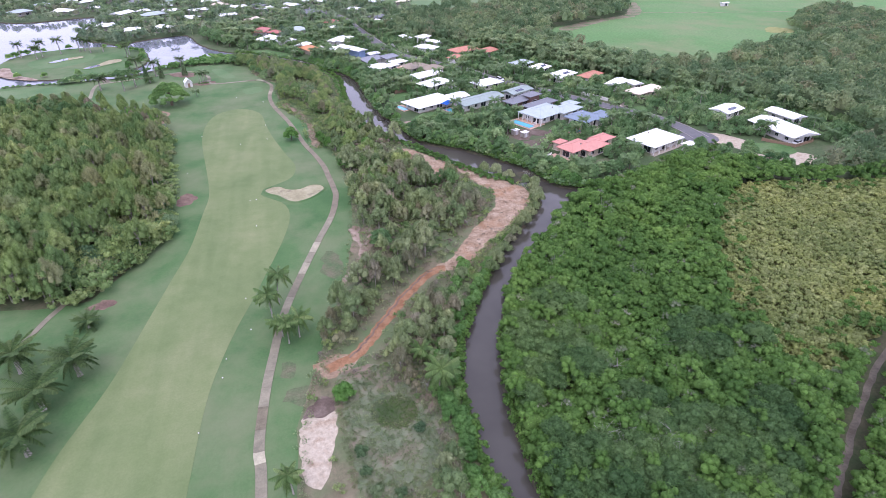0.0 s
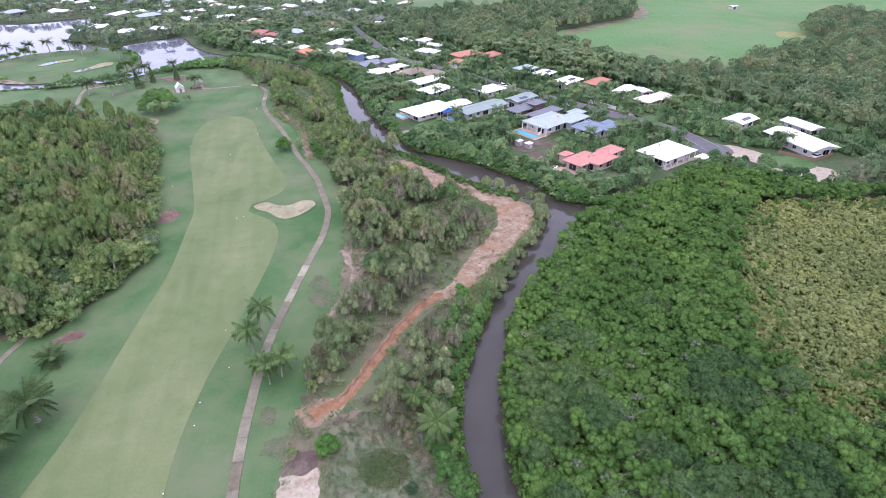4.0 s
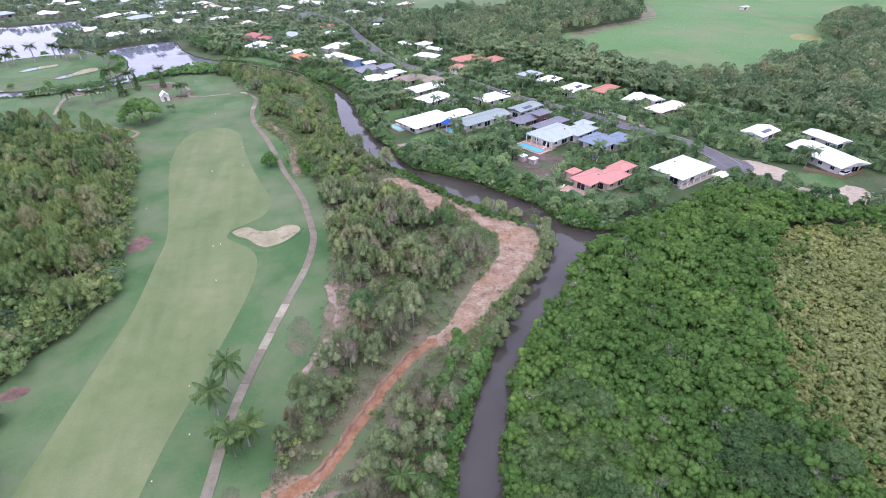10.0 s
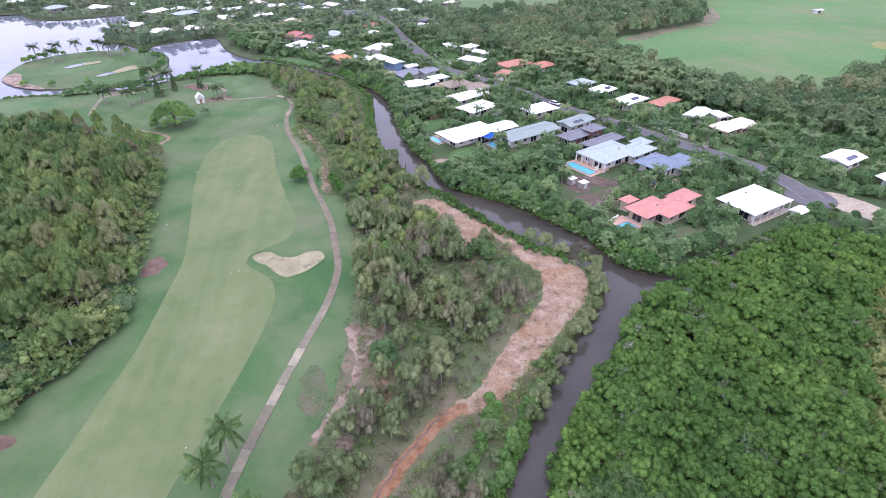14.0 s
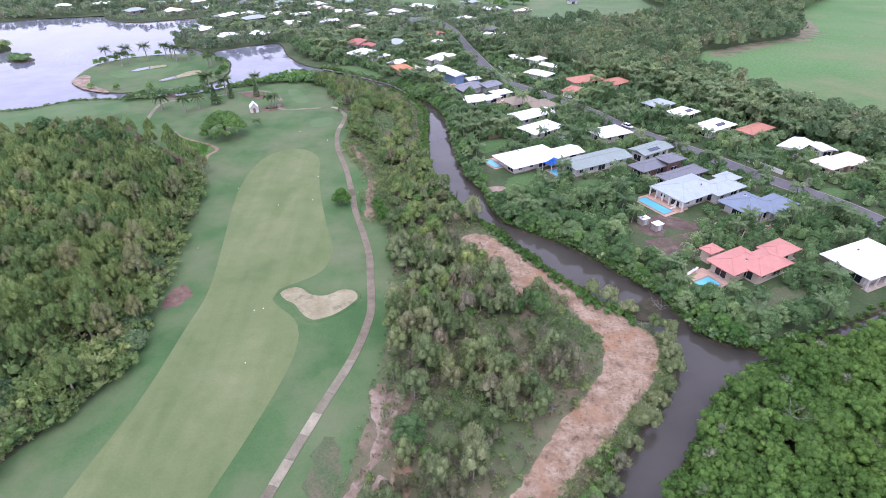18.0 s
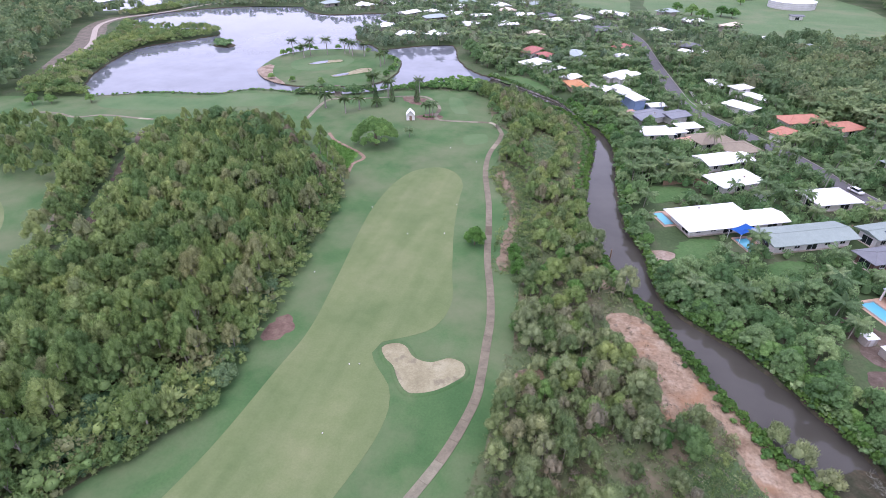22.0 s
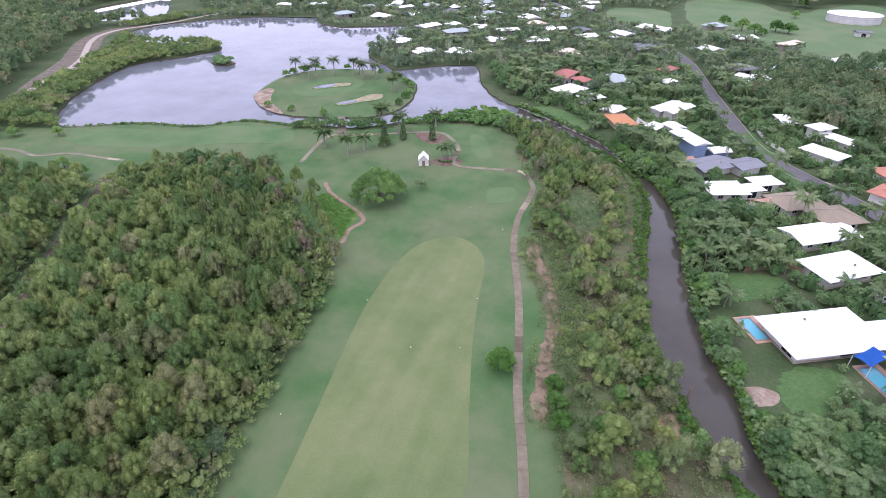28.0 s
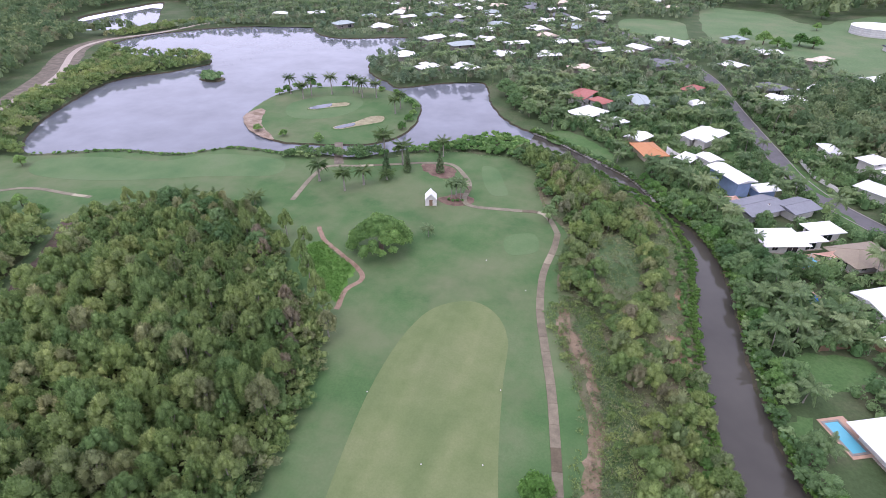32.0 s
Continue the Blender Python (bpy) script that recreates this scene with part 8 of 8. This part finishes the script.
plant([(-58.4, 285.6), (-57.0, 285.4), (-55.6, 285.6), (-54.4, 286.4)], K["bush"], "bed_shrub", "low bronze-green shrub in the palm bed", "shrub", "bed shrubs", (0.35, 0.45))
bridge_line = np.array([(-103.5, 299.5), (-106.5, 305), (-110, 311.5), (-113.4, 318)])
bridge = thing("causeway", Matrix(), "narrow earth causeway to the island green", "causeway", kind="structure")
part("surface", ribbon_mesh(spline(bridge_line, False, 1.0), 3.2, 0.1, 1.8), M["gravel"], bridge)

for x, y in ((-28.1, 145.8), (-26.3, 146.4), (-25.7, 129.7), (-48.5, 206.3), (-33.6, 195), (-24.1, 198), (-25.1, 214.6), (-38.8, 256.4), (-26.7, 246.8), (-49.1, 171.8), (-26.9, 96), (-25.3, 84.6), (-29.6, 76.7), (-29.9, 71.6), (-32.7, 59.3)):
    ob = thing("yardage_marker", pose(x, y, 0.05), "small white marker ball on the mown turf", "marker", "fairway markers")
    bm = bmesh.new()
    bmesh.ops.create_uvsphere(bm, u_segments=10, v_segments=6, radius=0.13, matrix=Matrix.Translation((0, 0, 0.17)))
    part("ball", bm, M["wall_white"], ob)
    part("stake", box(-0.03, -0.03, -0.1, 0.03, 0.03, 0.1), M["timber"], ob)

patch([(27.6, 203.6), (31.9, 205.6), (35, 205), (34, 202), (29.9, 200.4)], "tan_sand", "landing", "bare pale earth landing at the creek", z=0.1, rag=0.4)
pile = thing("creek_post", pose(19.2, 199.4, -1.4), "dark timber post standing in the creek", "post")
part("shaft", mesh_of("shaft", *tube([(0, 0, 0), (0.05, 0, 2.0), (0.08, 0.02, 3.4)], [0.17, 0.16, 0.13], 8), M["timber"]), None, pile)
jetty = thing("jetty", pose(20.6, 270.2, 0, 0, 0, 8), "small weathered timber jetty over the creek", "jetty")
for i in range(8):
    part("plank", box(-2.4 + i * 0.5, -1.1, 0.15, -1.96 + i * 0.5, 1.1, 0.22), M["timber"], jetty)
for sx in (-2.2, 1.2):
    for sy in (-1.0, 1.0):
        part("pile", mesh_of("pile", *tube([(sx, sy, -1.6), (sx, sy, 0.6)], [0.1, 0.09], 7), M["timber"]), None, jetty)

tagged(part("gully_grass", ribbon_mesh(wobble(spline(GULLY, False, 2.0), 1.2), 10.0, 0.066), M["meadow"]), "rank green grass along the gully", "grass", kind="structure")
tagged(part("gully", ribbon_mesh(wobble(spline(GULLY, False, 2.0), 1.0), 3.2, 0.08), M["soil"]), "dark eroded gully through the wood", "gully", kind="structure")
# mud bar and debris in the creek mouth
patch([(52, 143), (56, 146), (60, 148), (62, 146), (60, 141.5), (56, 140)], "bank", "mud_bar", "low bar of brown mud across the creek", z=-0.4, rag=0.5)


def branch(x, y, z, s, label, group):
    """A bare bleached branch with forks."""
    V, F = [], []
    for i in range(7):
        a, up = i * 0.9 + rng.uniform(-0.3, 0.3), rng.uniform(0.1, 0.9)
        d = np.array((math.cos(a), math.sin(a), up)) * s * rng.uniform(0.6, 1.1)
        mid = d * 0.5 + rng.normal(0, 0.12 * s, 3)
        for path, r in (([(0, 0, 0), mid, d], 0.045), ([mid, mid + d * 0.3 + rng.normal(0, 0.2 * s, 3), mid + d * 0.6 + rng.normal(0, 0.25 * s, 3)], 0.028)):
            v, f = tube(path, [r * s * 0.45, r * s * 0.3, r * s * 0.12], 4)
            F += [tuple(j + len(V) for j in q) for q in f]
            V += v
    ob = thing("dead_branch", pose(x, y, 0, 0, 0, rng.uniform(0, 360)), label, "dead branch", group)
    tagged(part("wood", mesh_of("wood", V, F, M["dead_wood"]), None, ob, at=Matrix.Translation((0, 0, z))), kind="stuff")
    if z > 1:
        part("stem", mesh_of("stem", *tube([(0, 0, -0.2), (0.1, 0, z / 2), (0, 0, z)], [0.09, 0.08, 0.06], 5), M["dead_wood"]), None, ob)


M["dead_wood"] = plain_mat("dead_wood", (0.29, 0.29, 0.25), 0.9, vary=0.6, scale=2.0)
for cx, cy, k in ((35, 44, 5), (36, 38.5, 5), (40.5, 36, 6), (38, 53, 4), (57, 56, 3), (50, 58, 3), (46, 88, 3), (70, 108, 3), (62, 80, 4)):
    for i in range(k):
        branch(cx + rng.normal(0, 1.8), cy + rng.normal(0, 1.6), 4.4, rng.uniform(1.2, 2.5), "bleached bare branches above the mangroves", "dead mangrove branches")
for i in range(6):
    branch(61 + rng.normal(0, 0.8), 145 + rng.normal(0, 1.0), 0.0, rng.uniform(0.8, 1.4), "grey driftwood on the creek bank", "driftwood")
for i in range(16):
    x, y = scrub_pts[300 + i * 3] if len(scrub_pts) > 350 else scrub_pts[i * 7]
    branch(x + 2, y, 1.8, rng.uniform(1.2, 2.0), "leafless grey sapling in the scrub", "bare saplings")

# the stone-lined channel between the lake and the creek
channel = thing("stone_wall", Matrix(), "low wall of pale rough stones along the channel", "wall", kind="structure")
STONES = []
for k in range(4):
    bm = bmesh.new()
    bmesh.ops.create_icosphere(bm, subdivisions=1, radius=0.5)
    for v in bm.verts:
        v.co = Vector((v.co.x * 1.3, v.co.y, v.co.z * 0.75)) * rng.uniform(0.8, 1.2)
    me = bpy.data.meshes.new("stone")
    bm.to_mesh(me)
    bm.free()
    me.materials.append(M["stone"] if "stone" in M else M["kerb"])
    STONES.append(me)
chan = spline([(-44, 353), (-32, 344.4), (-19, 333), (-6, 321), (2, 306)], False, 0.75)
for p, q in zip(chan, sides(chan)):
    for row in (-0.5, 0.2):
        part("stone", STONES[rng.integers(4)], None, channel, at=pose(*(p - q * row), -0.25 + 0.1 * rng.random(), rng.uniform(0, 90), 0, rng.uniform(0, 360)) @ Matrix.Scale(rng.uniform(0.6, 1.0), 4))

# the big tank and sheds in the far fields
tank = thing("reservoir_tank", pose(155.5, 640, 0), "large round pale steel reservoir tank in a field", "water tank")
bm = bmesh.new()
bmesh.ops.create_cone(bm, cap_ends=True, segments=48, radius1=18, radius2=18, depth=5.4, matrix=Matrix.Translation((0, 0, 2.7)))
part("shell", bm, M["steel"], tank)
bm = bmesh.new()
bmesh.ops.create_cone(bm, cap_ends=True, segments=48, radius1=18.4, radius2=1.0, depth=1.2, matrix=Matrix.Translation((0, 0, 6.0)))
part("roof", bm, M["roof_white"], tank)
for i in range(3):
    bm = bmesh.new()
    bmesh.ops.create_cone(bm, cap_ends=False, segments=48, radius1=18.15, radius2=18.15, depth=0.3, matrix=Matrix.Translation((0, 0, 1.4 + i * 1.4)))
    part("band", bm, M["frame"], tank)
house("small pale shed beside the reservoir tank", [(145, 577, 10, 7, 10, 3.0, "gable", "grey")], near=False)
house("small white shed alone in the pasture", [(380, 453, 8, 5, 10, 2.6, "gable", "white")], near=False)
for pts in ([(266, 441), (324, 425), (397, 414), (439, 410), (560, 402)],):
    tagged(part("farm_track", ribbon_mesh(spline(pts, False, 4.0), 1.8, 0.06), M["dry_grass"]), "faint pale farm track across the pasture", "track", kind="structure")


# solar panels and vents on the roofs
def on_roof(wing, u, v):
    """A pose on the slope of a wing's roof, u along its ridge, v across it from the ridge."""
    x, y, l, w, ang, z, kind, _ = wing
    rise = w / 2 * (0.34 if kind == "hip" else 0.2)
    tilt = math.degrees(math.atan2(rise, w / 2)) * (-1 if v > 0 else 1)
    return pose(x, y, 0, 0, 0, ang) @ Matrix.Translation((u, v, z + rise * (1 - abs(v) / (w / 2)) + 0.05)) @ pose(0, 0, 0, tilt)


PANEL = mesh_of("module", [(-0.48, -0.8, 0), (0.48, -0.8, 0), (0.48, 0.8, 0), (-0.48, 0.8, 0), (-0.48, -0.8, 0.06), (0.48, -0.8, 0.06), (0.48, 0.8, 0.06), (-0.48, 0.8, 0.06)], [(0, 3, 2, 1), (4, 5, 6, 7), (0, 1, 5, 4), (1, 2, 6, 5), (2, 3, 7, 6), (3, 0, 4, 7)], M["solar"])
for house_label, wing_at, u0, v0, count in (("low house with a white and glass roof", 0, -2.5, -2.2, 6), ("white hip-roofed house near the street", 0, -1.5, -2.4, 5), ("white-roofed bungalow under trees", 0, -1.0, -2.2, 4), ("long house with a pale sage-green metal roof", 1, -3.0, -1.9, 5)):
    wing = HOUSES[house_label][wing_at]
    ob = thing("solar_array", on_roof(wing, u0, v0), "dark blue solar modules in a row on the roof", "solar array", "solar arrays")
    for i in range(count):
        part("module", PANEL, None, ob, at=Matrix.Translation((i * 1.02, 0, 0.02)))
for house_label, wing_at, u0, v0 in (("long white-roofed house with a pool beside the creek", 0, -3.0, 2.2), ("large white house with a pale grey-blue roof and columns", 0, 2.0, -2.6), ("white house with a slate-blue metal roof", 0, 1.0, 2.2), ("sprawling house with a salmon-pink tiled roof", 0, 0.5, -1.6), ("white hip-roofed house with wide verandas", 0, -2.0, 2.0), ("white hip-roofed house near the creek", 0, 1.5, -2.0), ("low modern house with slate-grey roofs", 0, 2.0, -2.0)):
    ob = thing("roof_vent", on_roof(HOUSES[house_label][wing_at], u0, v0), "small dark ventilator on a metal roof", "roof vent", "roof vents")
    part("base", box(-0.3, -0.3, -0.05, 0.3, 0.3, 0.16, 0.02), M["frame"], ob)
    part("cowl", mesh_of("cowl", *tube([(0, 0, 0.14), (0, 0, 0.34), (0, 0, 0.46)], [0.2, 0.28, 0.1], 8), M["wall_dark"]), None, ob)
